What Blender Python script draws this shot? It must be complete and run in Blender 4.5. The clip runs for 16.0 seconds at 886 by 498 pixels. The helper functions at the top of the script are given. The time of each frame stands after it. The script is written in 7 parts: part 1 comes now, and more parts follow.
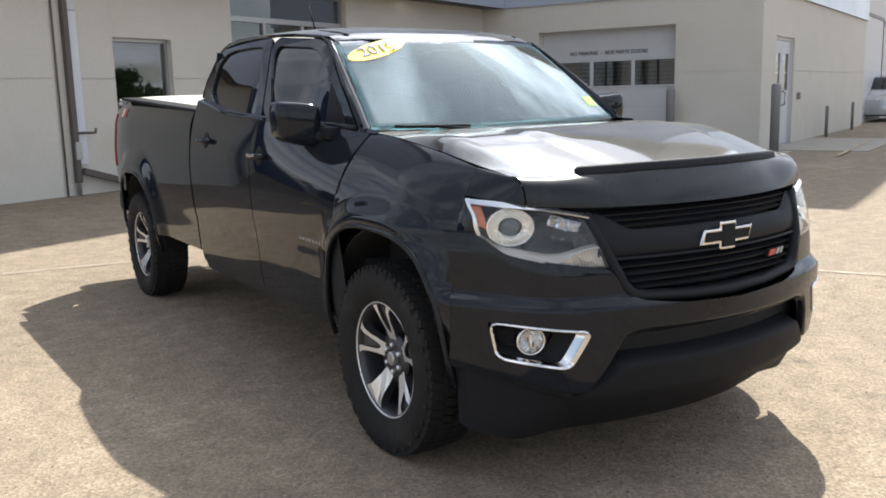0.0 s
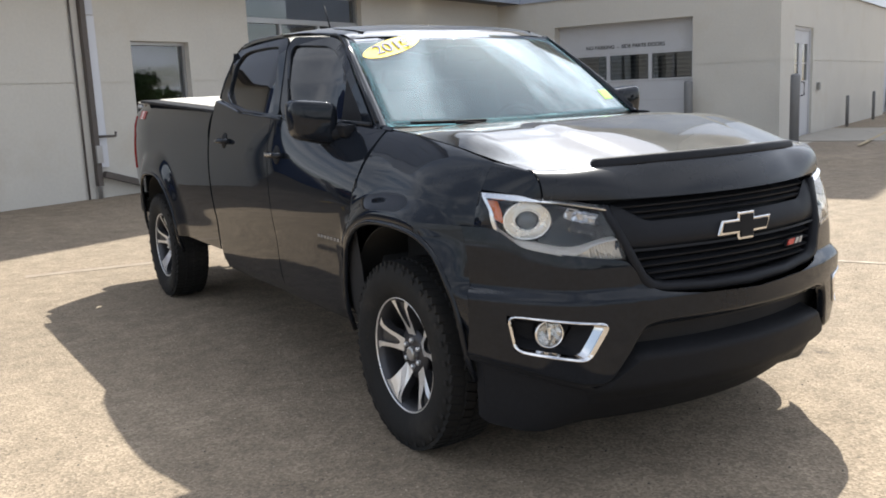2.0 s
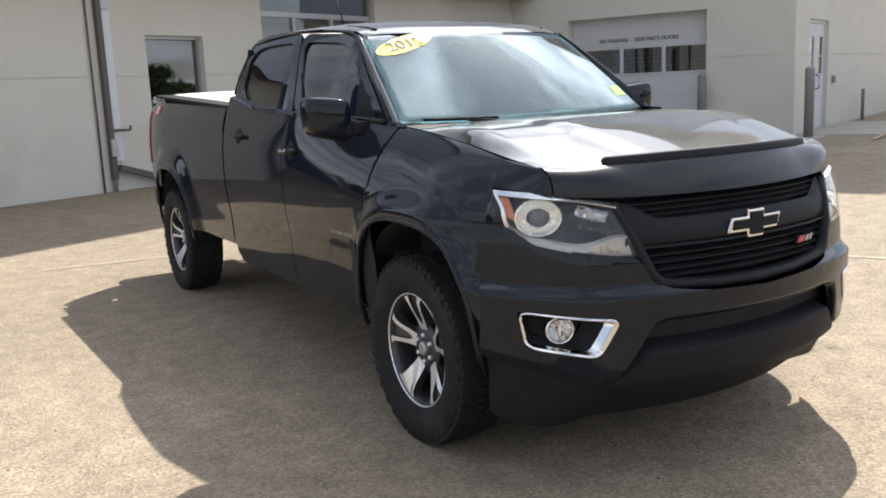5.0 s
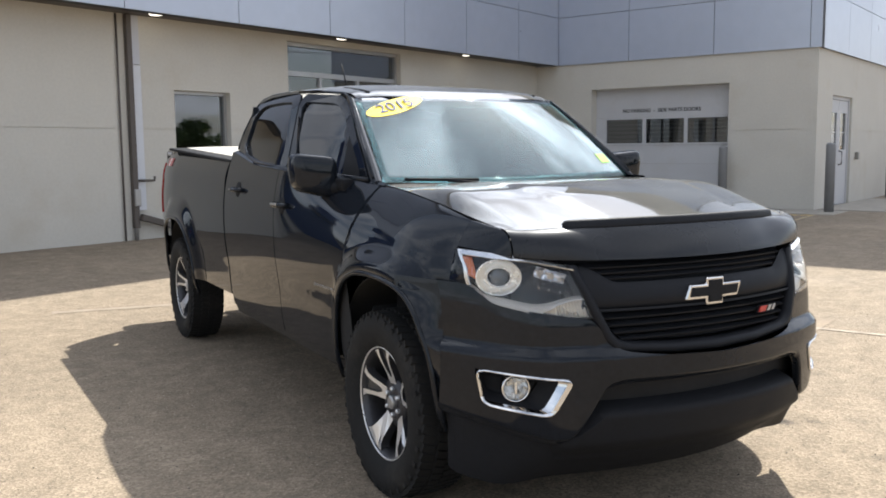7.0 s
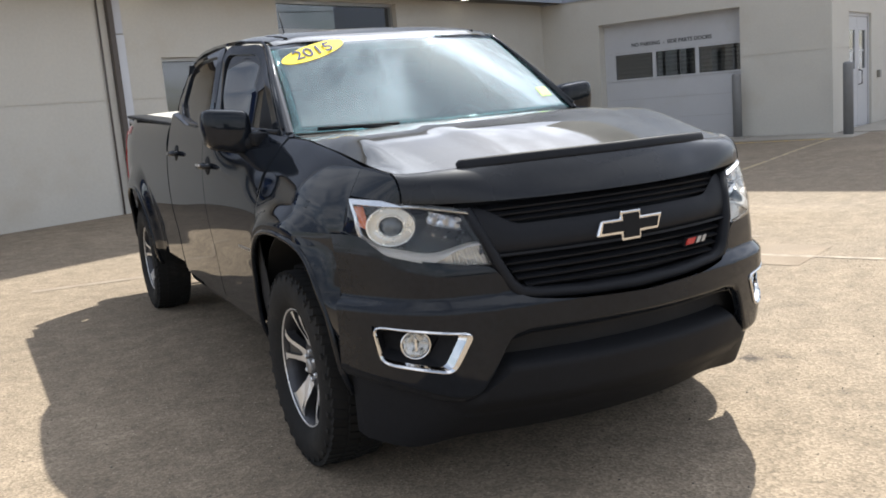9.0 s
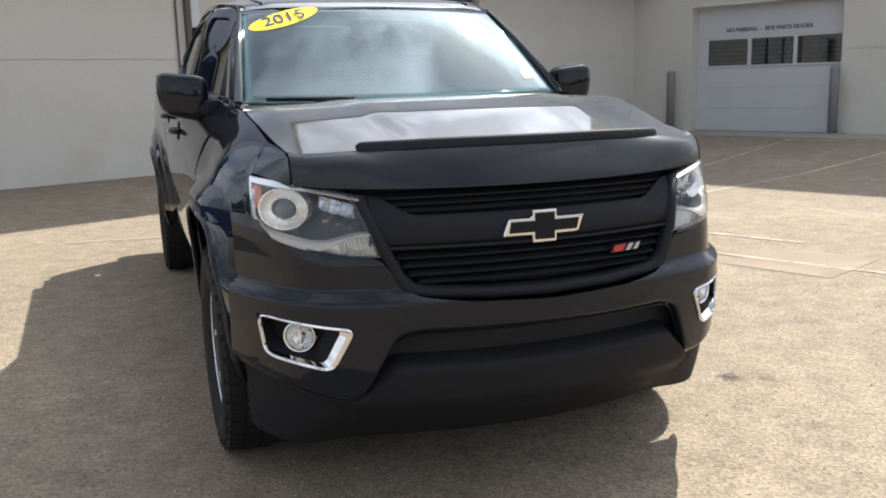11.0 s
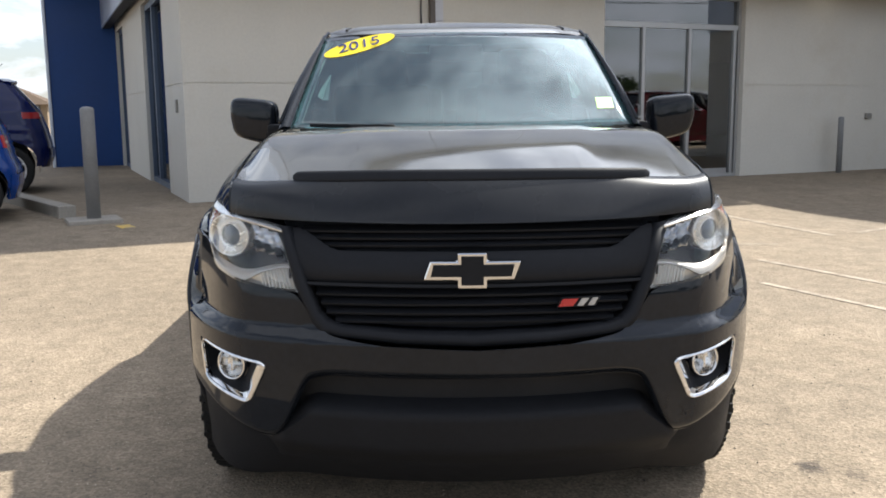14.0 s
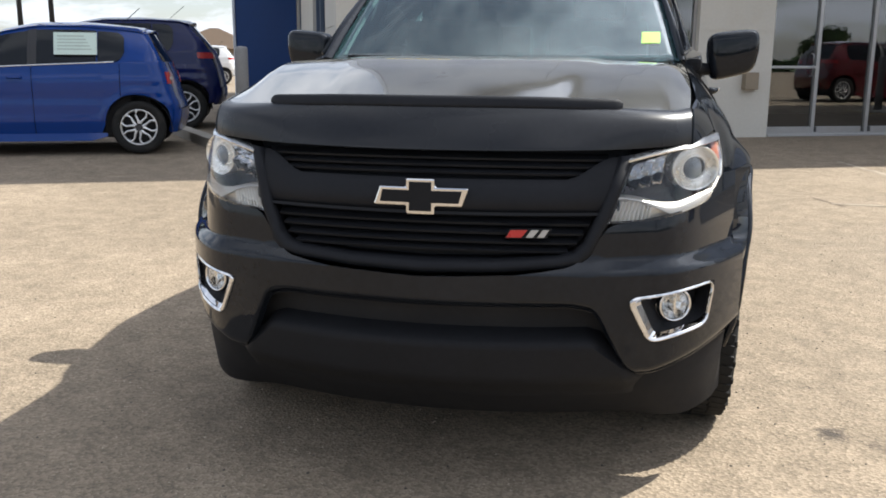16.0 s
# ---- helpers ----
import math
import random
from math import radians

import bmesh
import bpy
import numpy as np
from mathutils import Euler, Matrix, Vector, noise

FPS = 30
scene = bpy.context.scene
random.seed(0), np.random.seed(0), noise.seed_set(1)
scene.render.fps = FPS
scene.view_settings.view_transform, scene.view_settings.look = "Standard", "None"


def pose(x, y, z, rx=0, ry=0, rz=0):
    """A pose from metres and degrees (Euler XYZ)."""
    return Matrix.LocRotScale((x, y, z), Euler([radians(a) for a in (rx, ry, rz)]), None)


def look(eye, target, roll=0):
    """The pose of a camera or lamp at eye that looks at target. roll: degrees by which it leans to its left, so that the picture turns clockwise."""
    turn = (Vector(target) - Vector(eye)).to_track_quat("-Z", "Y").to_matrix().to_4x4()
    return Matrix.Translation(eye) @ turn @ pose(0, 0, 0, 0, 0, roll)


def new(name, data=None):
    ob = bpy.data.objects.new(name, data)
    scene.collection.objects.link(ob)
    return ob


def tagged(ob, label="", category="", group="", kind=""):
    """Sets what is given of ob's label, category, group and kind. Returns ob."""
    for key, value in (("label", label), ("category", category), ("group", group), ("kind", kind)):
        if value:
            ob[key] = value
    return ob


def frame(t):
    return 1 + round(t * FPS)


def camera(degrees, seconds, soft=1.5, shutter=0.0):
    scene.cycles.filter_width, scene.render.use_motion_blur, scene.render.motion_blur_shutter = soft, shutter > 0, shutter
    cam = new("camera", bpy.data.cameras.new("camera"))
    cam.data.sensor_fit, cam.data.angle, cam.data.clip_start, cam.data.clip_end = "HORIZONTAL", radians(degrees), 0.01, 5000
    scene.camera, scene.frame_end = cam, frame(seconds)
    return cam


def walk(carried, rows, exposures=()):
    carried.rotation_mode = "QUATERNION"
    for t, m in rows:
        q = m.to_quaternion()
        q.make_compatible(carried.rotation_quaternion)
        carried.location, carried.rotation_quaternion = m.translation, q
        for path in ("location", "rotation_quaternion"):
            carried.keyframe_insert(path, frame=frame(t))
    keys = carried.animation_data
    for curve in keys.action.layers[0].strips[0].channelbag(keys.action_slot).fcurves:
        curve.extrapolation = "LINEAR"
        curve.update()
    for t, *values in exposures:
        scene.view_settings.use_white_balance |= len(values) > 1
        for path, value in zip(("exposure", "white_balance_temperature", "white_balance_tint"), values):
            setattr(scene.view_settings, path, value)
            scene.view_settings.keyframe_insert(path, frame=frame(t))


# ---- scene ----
cam = camera(53.0, 16.0, soft=1.8)
METRES, EYE, TILT, LEAN, TURN = 3.438, 1.389, 0.0, 0.0, -32.6
ROWS = [
    (0.0, 0.0, 0.0, 0.0, -0.24, -9.88, 1.36),
    (0.5, -0.0025, -0.0021, -0.001, 0.39, -10.07, 1.47),
    (1.0, -0.0015, -0.0027, -0.0013, 0.96, -10.03, 2.04),
    (1.5, -0.0012, -0.0048, -0.0014, 1.15, -9.97, 2.5),
    (2.0, 0.0019, -0.0038, -0.0025, 0.83, -9.99, 2.46),
    (2.5, 0.0046, 0.0006, -0.0017, 0.67, -10.14, 2.69),
    (3.0, 0.0065, 0.0085, -0.0032, 0.5, -10.66, 1.93),
    (3.5, 0.0056, 0.0118, -0.0028, 0.88, -10.68, 1.08),
    (6.0, 0.0109, -0.0416, 0.0058, 2.2, -8.69, 3.67),
    (6.5, 0.0422, -0.0408, 0.0045, 3.9, -6.48, 0.85),
    (7.0, 0.0695, -0.0373, 0.0005, 3.79, -6.41, 0.52),
    (7.5, 0.087, -0.0256, -0.0046, 2.79, -7.86, 3.78),
    (8.0, 0.1098, 0.0006, -0.0123, 3.84, -8.03, 4.7),
    (8.5, 0.1535, 0.0244, -0.0118, 4.99, -8.11, 5.39),
    (9.0, 0.2022, 0.0426, -0.0183, 5.56, -9.4, 4.7),
    (9.5, 0.2508, 0.0573, -0.0201, 7.37, -9.96, 2.79),
    (12.0, 0.4515, 0.1855, -0.0279, 17.2, -10.7, 1.06),
    (12.5, 0.4891, 0.2186, -0.0296, 21.07, -10.45, 0.28),
    (13.0, 0.5249, 0.2453, -0.0285, 26.33, -10.53, 1.11),
    (13.5, 0.5838, 0.2699, -0.025, 30.03, -9.32, 1.0),
    (14.0, 0.6294, 0.2955, -0.024, 31.84, -8.78, 0.57),
    (14.5, 0.6628, 0.3301, -0.0351, 35.17, -9.52, 0.57),
    (15.0, 0.71, 0.3616, -0.0349, 38.15, -9.48, 0.97),
    (15.5, 0.7613, 0.3807, -0.0381, 41.64, -10.02, -0.55),
    (16.0, 0.7787, 0.4036, -0.0435, 44.05, -11.91, -0.37),
]
walk(cam, [(t, pose(-2.485, -2.950, EYE, TILT, LEAN, TURN) @ pose(METRES * x, METRES * y, METRES * z, 90 + pitch, roll, yaw)) for t, x, y, z, yaw, pitch, roll in ROWS],
     [(0.0, 0.93), (3.5, 0.95), (6.0, 1.02), (6.5, 1.04), (7.0, 0.92), (7.5, 0.88), (9.5, 0.86), (12.0, 0.92), (13.0, 0.92), (14.0, 0.86), (15.0, 0.82), (16.0, 0.82)])

# ---- sky, sun ----
SUN = Vector((0.67, 0.56, 1.0)).normalized()
world = bpy.data.worlds.new("sky")
scene.world = world
world.use_nodes = True
wn, wl = world.node_tree.nodes, world.node_tree.links
wn.clear()
w_out = wn.new("ShaderNodeOutputWorld")
w_bg = wn.new("ShaderNodeBackground")
w_sky = wn.new("ShaderNodeTexSky")
w_sky.sky_type = "NISHITA"
w_sky.sun_disc = False
w_sky.sun_elevation = math.asin(SUN.z)
w_sky.sun_rotation = math.atan2(SUN.x, SUN.y)
w_sky.altitude = 100
w_sky.dust_density = 1.2
# broken cloud, spread over the whole sky
w_co = wn.new("ShaderNodeTexCoord")
w_sep = wn.new("ShaderNodeSeparateXYZ")
wl.new(w_co.outputs["Generated"], w_sep.inputs[0])
w_zz = wn.new("ShaderNodeMath")
w_zz.operation = "MAXIMUM"
w_zz.inputs[1].default_value = 0.0
wl.new(w_sep.outputs[2], w_zz.inputs[0])
w_za = wn.new("ShaderNodeMath")
w_za.operation = "ADD"
w_za.inputs[1].default_value = 0.22
wl.new(w_zz.outputs[0], w_za.inputs[0])
w_div = wn.new("ShaderNodeVectorMath")
w_div.operation = "DIVIDE"
w_cmb = wn.new("ShaderNodeCombineXYZ")
for k in range(3):
    wl.new(w_za.outputs[0], w_cmb.inputs[k])
wl.new(w_co.outputs["Generated"], w_div.inputs[0])
wl.new(w_cmb.outputs[0], w_div.inputs[1])
w_noise = wn.new("ShaderNodeTexNoise")
w_noise.noise_dimensions = "4D"
w_noise.inputs["W"].default_value = 7.9
w_noise.inputs["Scale"].default_value = 2.0
w_noise.inputs["Detail"].default_value = 9
w_noise.inputs["Roughness"].default_value = 0.62
w_noise.inputs["Distortion"].default_value = 0.4
wl.new(w_div.outputs[0], w_noise.inputs["Vector"])
w_ramp = wn.new("ShaderNodeValToRGB")
w_ramp.color_ramp.elements[0].position = 0.45
w_ramp.color_ramp.elements[1].position = 0.60
w_ramp.color_ramp.elements[0].color = (0.26, 0.26, 0.26, 1)
wl.new(w_noise.outputs["Fac"], w_ramp.inputs[0])
w_mix = wn.new("ShaderNodeMix")
w_mix.data_type = "RGBA"
wl.new(w_ramp.outputs[0], w_mix.inputs[0])
wl.new(w_sky.outputs[0], w_mix.inputs[6])
# clouds brighten towards the sun
w_dot = wn.new("ShaderNodeVectorMath")
w_dot.operation = "DOT_PRODUCT"
w_dot.inputs[1].default_value = SUN
wl.new(w_co.outputs["Generated"], w_dot.inputs[0])
w_max = wn.new("ShaderNodeMath")
w_max.operation = "MAXIMUM"
w_max.inputs[1].default_value = 0.0
wl.new(w_dot.outputs["Value"], w_max.inputs[0])
w_pow = wn.new("ShaderNodeMath")
w_pow.operation = "POWER"
w_pow.inputs[1].default_value = 8.0
wl.new(w_max.outputs[0], w_pow.inputs[0])
w_gain = wn.new("ShaderNodeMapRange")
w_gain.inputs["To Min"].default_value, w_gain.inputs["To Max"].default_value = 1.0, 4.0
wl.new(w_pow.outputs[0], w_gain.inputs["Value"])
w_cl = wn.new("ShaderNodeVectorMath")
w_cl.operation = "SCALE"
w_cl.inputs[0].default_value = (8.6, 9.1, 10.1)
wl.new(w_gain.outputs[0], w_cl.inputs["Scale"])
wl.new(w_cl.outputs[0], w_mix.inputs[7])
wl.new(w_mix.outputs[2], w_bg.inputs[0])
w_bg.inputs[1].default_value = 0.079
wl.new(w_bg.outputs[0], w_out.inputs[0])

sun = new("sun", bpy.data.lights.new("sun", "SUN"))
sun.data.energy, sun.data.angle, sun.data.color = 5.0, radians(0.53), (1.0, 0.968, 0.89)
sun.matrix_world = look(SUN * 60, (0, 0, 0))

# ---- materials ----
def mat(name, colour, rough=0.6, metal=0.0, coat=0.0, vary=0.12, scale=6.0, fine=60.0, bump=0.0, bump_scale=80.0, spec=0.5, trans=0.0, ior=1.45, rough_vary=0.08, emit=0.0, stain=None, coat_rough=0.03):
    """A procedural surface: colour varied at two scales, uneven roughness, fine relief."""
    m = bpy.data.materials.new(name)
    m.use_nodes = True
    n, l = m.node_tree.nodes, m.node_tree.links
    b = n["Principled BSDF"]
    b.inputs["Roughness"].default_value = rough
    b.inputs["Metallic"].default_value = metal
    b.inputs["Coat Weight"].default_value = coat
    b.inputs["Coat Roughness"].default_value = coat_rough
    b.inputs["Specular IOR Level"].default_value = spec
    b.inputs["Transmission Weight"].default_value = trans
    b.inputs["IOR"].default_value = ior
    co = n.new("ShaderNodeTexCoord")
    big = n.new("ShaderNodeTexNoise")
    big.inputs["Scale"].default_value, big.inputs["Detail"].default_value = scale, 5
    sml = n.new("ShaderNodeTexNoise")
    sml.inputs["Scale"].default_value, sml.inputs["Detail"].default_value = fine, 3
    for t in (big, sml):
        l.new(co.outputs["Object"], t.inputs["Vector"])
    add = n.new("ShaderNodeMath")
    add.operation = "ADD"
    l.new(big.outputs["Fac"], add.inputs[0])
    l.new(sml.outputs["Fac"], add.inputs[1])
    rng = n.new("ShaderNodeMapRange")
    rng.inputs["From Min"].default_value, rng.inputs["From Max"].default_value = 0.65, 1.35
    rng.inputs["To Min"].default_value, rng.inputs["To Max"].default_value = 1 - vary, 1 + vary
    l.new(add.outputs[0], rng.inputs["Value"])
    mul = n.new("ShaderNodeVectorMath")
    mul.operation = "SCALE"
    mul.inputs[0].default_value = colour
    l.new(rng.outputs[0], mul.inputs["Scale"])
    src = mul.outputs[0]
    if stain:
        sc, lo, hi, tint = stain
        sn = n.new("ShaderNodeTexNoise")
        sn.inputs["Scale"].default_value, sn.inputs["Detail"].default_value, sn.inputs["Roughness"].default_value = sc, 7, 0.65
        l.new(co.outputs["Object"], sn.inputs["Vector"])
        sr = n.new("ShaderNodeMapRange")
        sr.inputs["From Min"].default_value, sr.inputs["From Max"].default_value = lo, hi
        l.new(sn.outputs["Fac"], sr.inputs["Value"])
        mx = n.new("ShaderNodeMix")
        mx.data_type = "RGBA"
        l.new(sr.outputs[0], mx.inputs[0])
        l.new(src, mx.inputs[6])
        mx.inputs[7].default_value = (*tint, 1)
        src = mx.outputs[2]
    l.new(src, b.inputs["Base Color"])
    rr = n.new("ShaderNodeMapRange")
    rr.inputs["To Min"].default_value, rr.inputs["To Max"].default_value = max(0.0, rough - rough_vary), min(1.0, rough + rough_vary)
    rr.inputs["From Min"].default_value, rr.inputs["From Max"].default_value = 0.3, 0.7
    l.new(big.outputs["Fac"], rr.inputs["Value"])
    l.new(rr.outputs[0], b.inputs["Roughness"])
    if bump:
        bn = n.new("ShaderNodeTexNoise")
        bn.inputs["Scale"].default_value, bn.inputs["Detail"].default_value = bump_scale, 4
        l.new(co.outputs["Object"], bn.inputs["Vector"])
        bp = n.new("ShaderNodeBump")
        bp.inputs["Strength"].default_value, bp.inputs["Distance"].default_value = min(1.0, bump), 0.01
        l.new(bn.outputs["Fac"], bp.inputs["Height"])
        l.new(bp.outputs[0], b.inputs["Normal"])
    if emit:
        b.inputs["Emission Color"].default_value = (*colour, 1)
        b.inputs["Emission Strength"].default_value = emit
    return m


def asphalt_mat():
    m = mat("asphalt", (0.219, 0.175, 0.127), 0.9, vary=0.11, scale=0.5, fine=7.0, spec=0.25, stain=(0.45, 0.52, 0.72, (0.282, 0.226, 0.166)))
    n, l = m.node_tree.nodes, m.node_tree.links
    b = n["Principled BSDF"]
    co = n.new("ShaderNodeTexCoord")
    base = b.inputs["Base Color"].links[0].from_socket
    # aggregate: pale and dark stones a centimetre or two across
    vo = n.new("ShaderNodeTexVoronoi")
    vo.inputs["Scale"].default_value = 95
    l.new(co.outputs["Object"], vo.inputs["Vector"])
    sep = n.new("ShaderNodeSeparateColor")
    l.new(vo.outputs["Color"], sep.inputs[0])
    rg = n.new("ShaderNodeMapRange")
    rg.inputs["To Min"].default_value, rg.inputs["To Max"].default_value = 0.72, 1.30
    l.new(sep.outputs[0], rg.inputs["Value"])
    sc = n.new("ShaderNodeVectorMath")
    sc.operation = "SCALE"
    l.new(base, sc.inputs[0])
    l.new(rg.outputs[0], sc.inputs["Scale"])
    # blown dust and worn binder, a hand's width across
    dn = n.new("ShaderNodeTexNoise")
    dn.inputs["Scale"].default_value, dn.inputs["Detail"].default_value, dn.inputs["Roughness"].default_value = 5.5, 7, 0.72
    l.new(co.outputs["Object"], dn.inputs["Vector"])
    dr = n.new("ShaderNodeMapRange")
    dr.inputs["From Min"].default_value, dr.inputs["From Max"].default_value = 0.32, 0.68
    dr.inputs["To Min"].default_value, dr.inputs["To Max"].default_value = 0.80, 1.18
    l.new(dn.outputs["Fac"], dr.inputs["Value"])
    sd = n.new("ShaderNodeVectorMath")
    sd.operation = "SCALE"
    l.new(sc.outputs[0], sd.inputs[0])
    l.new(dr.outputs[0], sd.inputs["Scale"])
    # oil spots
    sn = n.new("ShaderNodeTexNoise")
    sn.inputs["Scale"].default_value, sn.inputs["Detail"].default_value, sn.inputs["Roughness"].default_value = 1.7, 8, 0.7
    l.new(co.outputs["Object"], sn.inputs["Vector"])
    sr = n.new("ShaderNodeMapRange")
    sr.inputs["From Min"].default_value, sr.inputs["From Max"].default_value = 0.68, 0.76
    sr.inputs["To Max"].default_value = 0.6
    l.new(sn.outputs["Fac"], sr.inputs["Value"])
    mx = n.new("ShaderNodeMix")
    mx.data_type = "RGBA"
    l.new(sr.outputs[0], mx.inputs[0])
    l.new(sd.outputs[0], mx.inputs[6])
    mx.inputs[7].default_value = (0.07, 0.062, 0.052, 1)
    # a few dark crumbly stains at their own places
    last = mx.outputs[2]
    wob = n.new("ShaderNodeTexNoise")
    wob.inputs["Scale"].default_value, wob.inputs["Detail"].default_value, wob.inputs["Roughness"].default_value = 14, 6, 0.75
    l.new(co.outputs["Object"], wob.inputs["Vector"])
    for x, y, r, dark in ((1.27, -0.17, 0.17, 0.95), (1.41, -0.24, 0.15, 0.40), (1.39, 0.92, 0.16, 0.22), (-1.9, -1.2, 0.14, 0.3), (2.2, 0.4, 0.2, 0.25), (1.62, -0.32, 0.22, 0.30), (1.20, -0.75, 0.12, 0.35), (1.95, 1.5, 0.25, 0.2)):
        di = n.new("ShaderNodeVectorMath")
        di.operation = "DISTANCE"
        di.inputs[1].default_value = (x, y, 0)
        l.new(co.outputs["Object"], di.inputs[0])
        q = n.new("ShaderNodeMapRange")
        q.inputs["From Min"].default_value, q.inputs["From Max"].default_value = r, 0.0
        q.inputs["To Min"].default_value, q.inputs["To Max"].default_value = -0.55, 0.10
        l.new(di.outputs["Value"], q.inputs["Value"])
        ad = n.new("ShaderNodeMath")
        ad.operation = "ADD"
        l.new(q.outputs[0], ad.inputs[0])
        l.new(wob.outputs["Fac"], ad.inputs[1])
        th = n.new("ShaderNodeMapRange")
        th.inputs["From Min"].default_value, th.inputs["From Max"].default_value = 0.30, 0.55
        th.inputs["To Max"].default_value = dark
        l.new(ad.outputs[0], th.inputs["Value"])
        m3 = n.new("ShaderNodeMix")
        m3.data_type = "RGBA"
        l.new(th.outputs[0], m3.inputs[0])
        l.new(last, m3.inputs[6])
        m3.inputs[7].default_value = (0.06, 0.05, 0.042, 1)
        last = m3.outputs[2]
    l.new(last, b.inputs["Base Color"])
    bp = n.new("ShaderNodeBump")
    bp.inputs["Strength"].default_value, bp.inputs["Distance"].default_value = 0.55, 0.006
    l.new(vo.outputs["Distance"], bp.inputs["Height"])
    l.new(bp.outputs[0], b.inputs["Normal"])
    return m


def glass_mat(name, tint=(0.9, 0.95, 0.93), opacity=0.0, dark=(0.01, 0.012, 0.014), gloss=0.05):
    """Thin pane: clear with real reflections; opacity tints it towards a dark film."""
    m = bpy.data.materials.new(name)
    m.use_nodes = True
    n, l = m.node_tree.nodes, m.node_tree.links
    n.remove(n["Principled BSDF"])
    out = n["Material Output"]
    tr = n.new("ShaderNodeBsdfTransparent")
    tr.inputs[0].default_value = (*tint, 1)
    df = n.new("ShaderNodeBsdfDiffuse")
    df.inputs[0].default_value = (*dark, 1)
    m1 = n.new("ShaderNodeMixShader")
    m1.inputs[0].default_value = opacity
    l.new(tr.outputs[0], m1.inputs[1])
    l.new(df.outputs[0], m1.inputs[2])
    gl = n.new("ShaderNodeBsdfGlossy")
    gl.inputs["Roughness"].default_value = 0.015
    lw = n.new("ShaderNodeLayerWeight")
    lw.inputs[0].default_value = 0.5
    pw = n.new("ShaderNodeMath")
    pw.operation = "POWER"
    pw.inputs[1].default_value = 4.0
    l.new(lw.outputs["Facing"], pw.inputs[0])
    fr = n.new("ShaderNodeMapRange")
    fr.inputs["To Min"].default_value, fr.inputs["To Max"].default_value = gloss, 0.9
    l.new(pw.outputs[0], fr.inputs["Value"])
    m2 = n.new("ShaderNodeMixShader")
    l.new(fr.outputs[0], m2.inputs[0])
    l.new(m1.outputs[0], m2.inputs[1])
    l.new(gl.outputs[0], m2.inputs[2])
    l.new(m2.outputs[0], out.inputs[0])
    return m


ASPHALT = asphalt_mat()
STUCCO = mat("cream_stucco", (0.572, 0.545, 0.488), 0.9, vary=0.05, scale=1.2, fine=25, bump=0.35, bump_scale=140, spec=0.2, stain=(0.7, 0.55, 0.85, (0.50, 0.45, 0.37)))
STUCCO_DARK = mat("joint_shadow_grey", (0.30, 0.27, 0.23), 0.9)
PANEL = mat("grey_metal_panel", (0.44, 0.47, 0.54), 0.32, metal=0.55, vary=0.04, scale=0.6, fine=4, rough_vary=0.05)
SOFFIT = mat("brown_soffit", (0.13, 0.115, 0.10), 0.7)
SEAM = mat("dark_seam", (0.03, 0.03, 0.033), 0.7)
ALU = mat("anodised_aluminium", (0.42, 0.42, 0.42), 0.38, metal=0.7, vary=0.05)
WHITE_PAINT = mat("white_door_paint", (0.52, 0.52, 0.53), 0.55, vary=0.05, scale=2, stain=(1.5, 0.58, 0.8, (0.48, 0.47, 0.45)))
DARK_PIPE = mat("brown_pipe", (0.10, 0.085, 0.075), 0.55)
GREY_PAINT = mat("grey_bollard_paint", (0.20, 0.20, 0.20), 0.6, vary=0.12, bump=0.1)
PATCH = mat("pale_asphalt_patch", (0.252, 0.202, 0.150), 0.9, vary=0.2, scale=2, fine=60, bump=0.3, spec=0.2, stain=(3.0, 0.42, 0.60, (0.222, 0.176, 0.130)))
CONCRETE = mat("concrete", (0.32, 0.295, 0.255), 0.9, vary=0.14, scale=3, fine=40, bump=0.35, bump_scale=90, spec=0.2, stain=(2.0, 0.55, 0.8, (0.20, 0.18, 0.155)))
LINE_WHITE = mat("worn_white_line", (0.33, 0.28, 0.215), 0.85, vary=0.2, scale=6, fine=50, stain=(7.0, 0.44, 0.58, (0.222, 0.176, 0.130)))
LINE_FAINT = mat("worn_off_line", (0.262, 0.212, 0.160), 0.88, vary=0.2, scale=6, fine=50, stain=(6.0, 0.44, 0.58, (0.222, 0.176, 0.130)))
LINE_PALE = mat("faded_yellow_line", (0.42, 0.33, 0.19), 0.85, vary=0.2, scale=6, fine=50, stain=(9.0, 0.46, 0.58, (0.24, 0.19, 0.14)))
LINE_YELLOW = mat("worn_yellow_line", (0.60, 0.40, 0.10), 0.85, vary=0.2, scale=6, fine=50, stain=(9.0, 0.48, 0.60, (0.30, 0.26, 0.19)))
BLUE_WALL = mat("blue_panel", (0.008, 0.050, 0.19), 0.45, vary=0.06, scale=0.8, fine=8)
BLUE_FRAME = mat("blue_grey_frame", (0.075, 0.105, 0.16), 0.45, metal=0.3)
LETTER = mat("black_lettering", (0.03, 0.03, 0.03), 0.6)
# interior colours with the dimness of the rooms put into them
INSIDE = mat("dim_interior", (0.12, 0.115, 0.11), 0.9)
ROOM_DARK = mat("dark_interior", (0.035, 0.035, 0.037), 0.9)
WINDOW = glass_mat("window_glass", (0.55, 0.58, 0.60), gloss=0.15)
LAMP = mat("lit_downlight", (1.0, 0.93, 0.8), 0.5, emit=1.6)
BRASS = mat("grey_box_metal", (0.25, 0.24, 0.22), 0.5, metal=0.3)

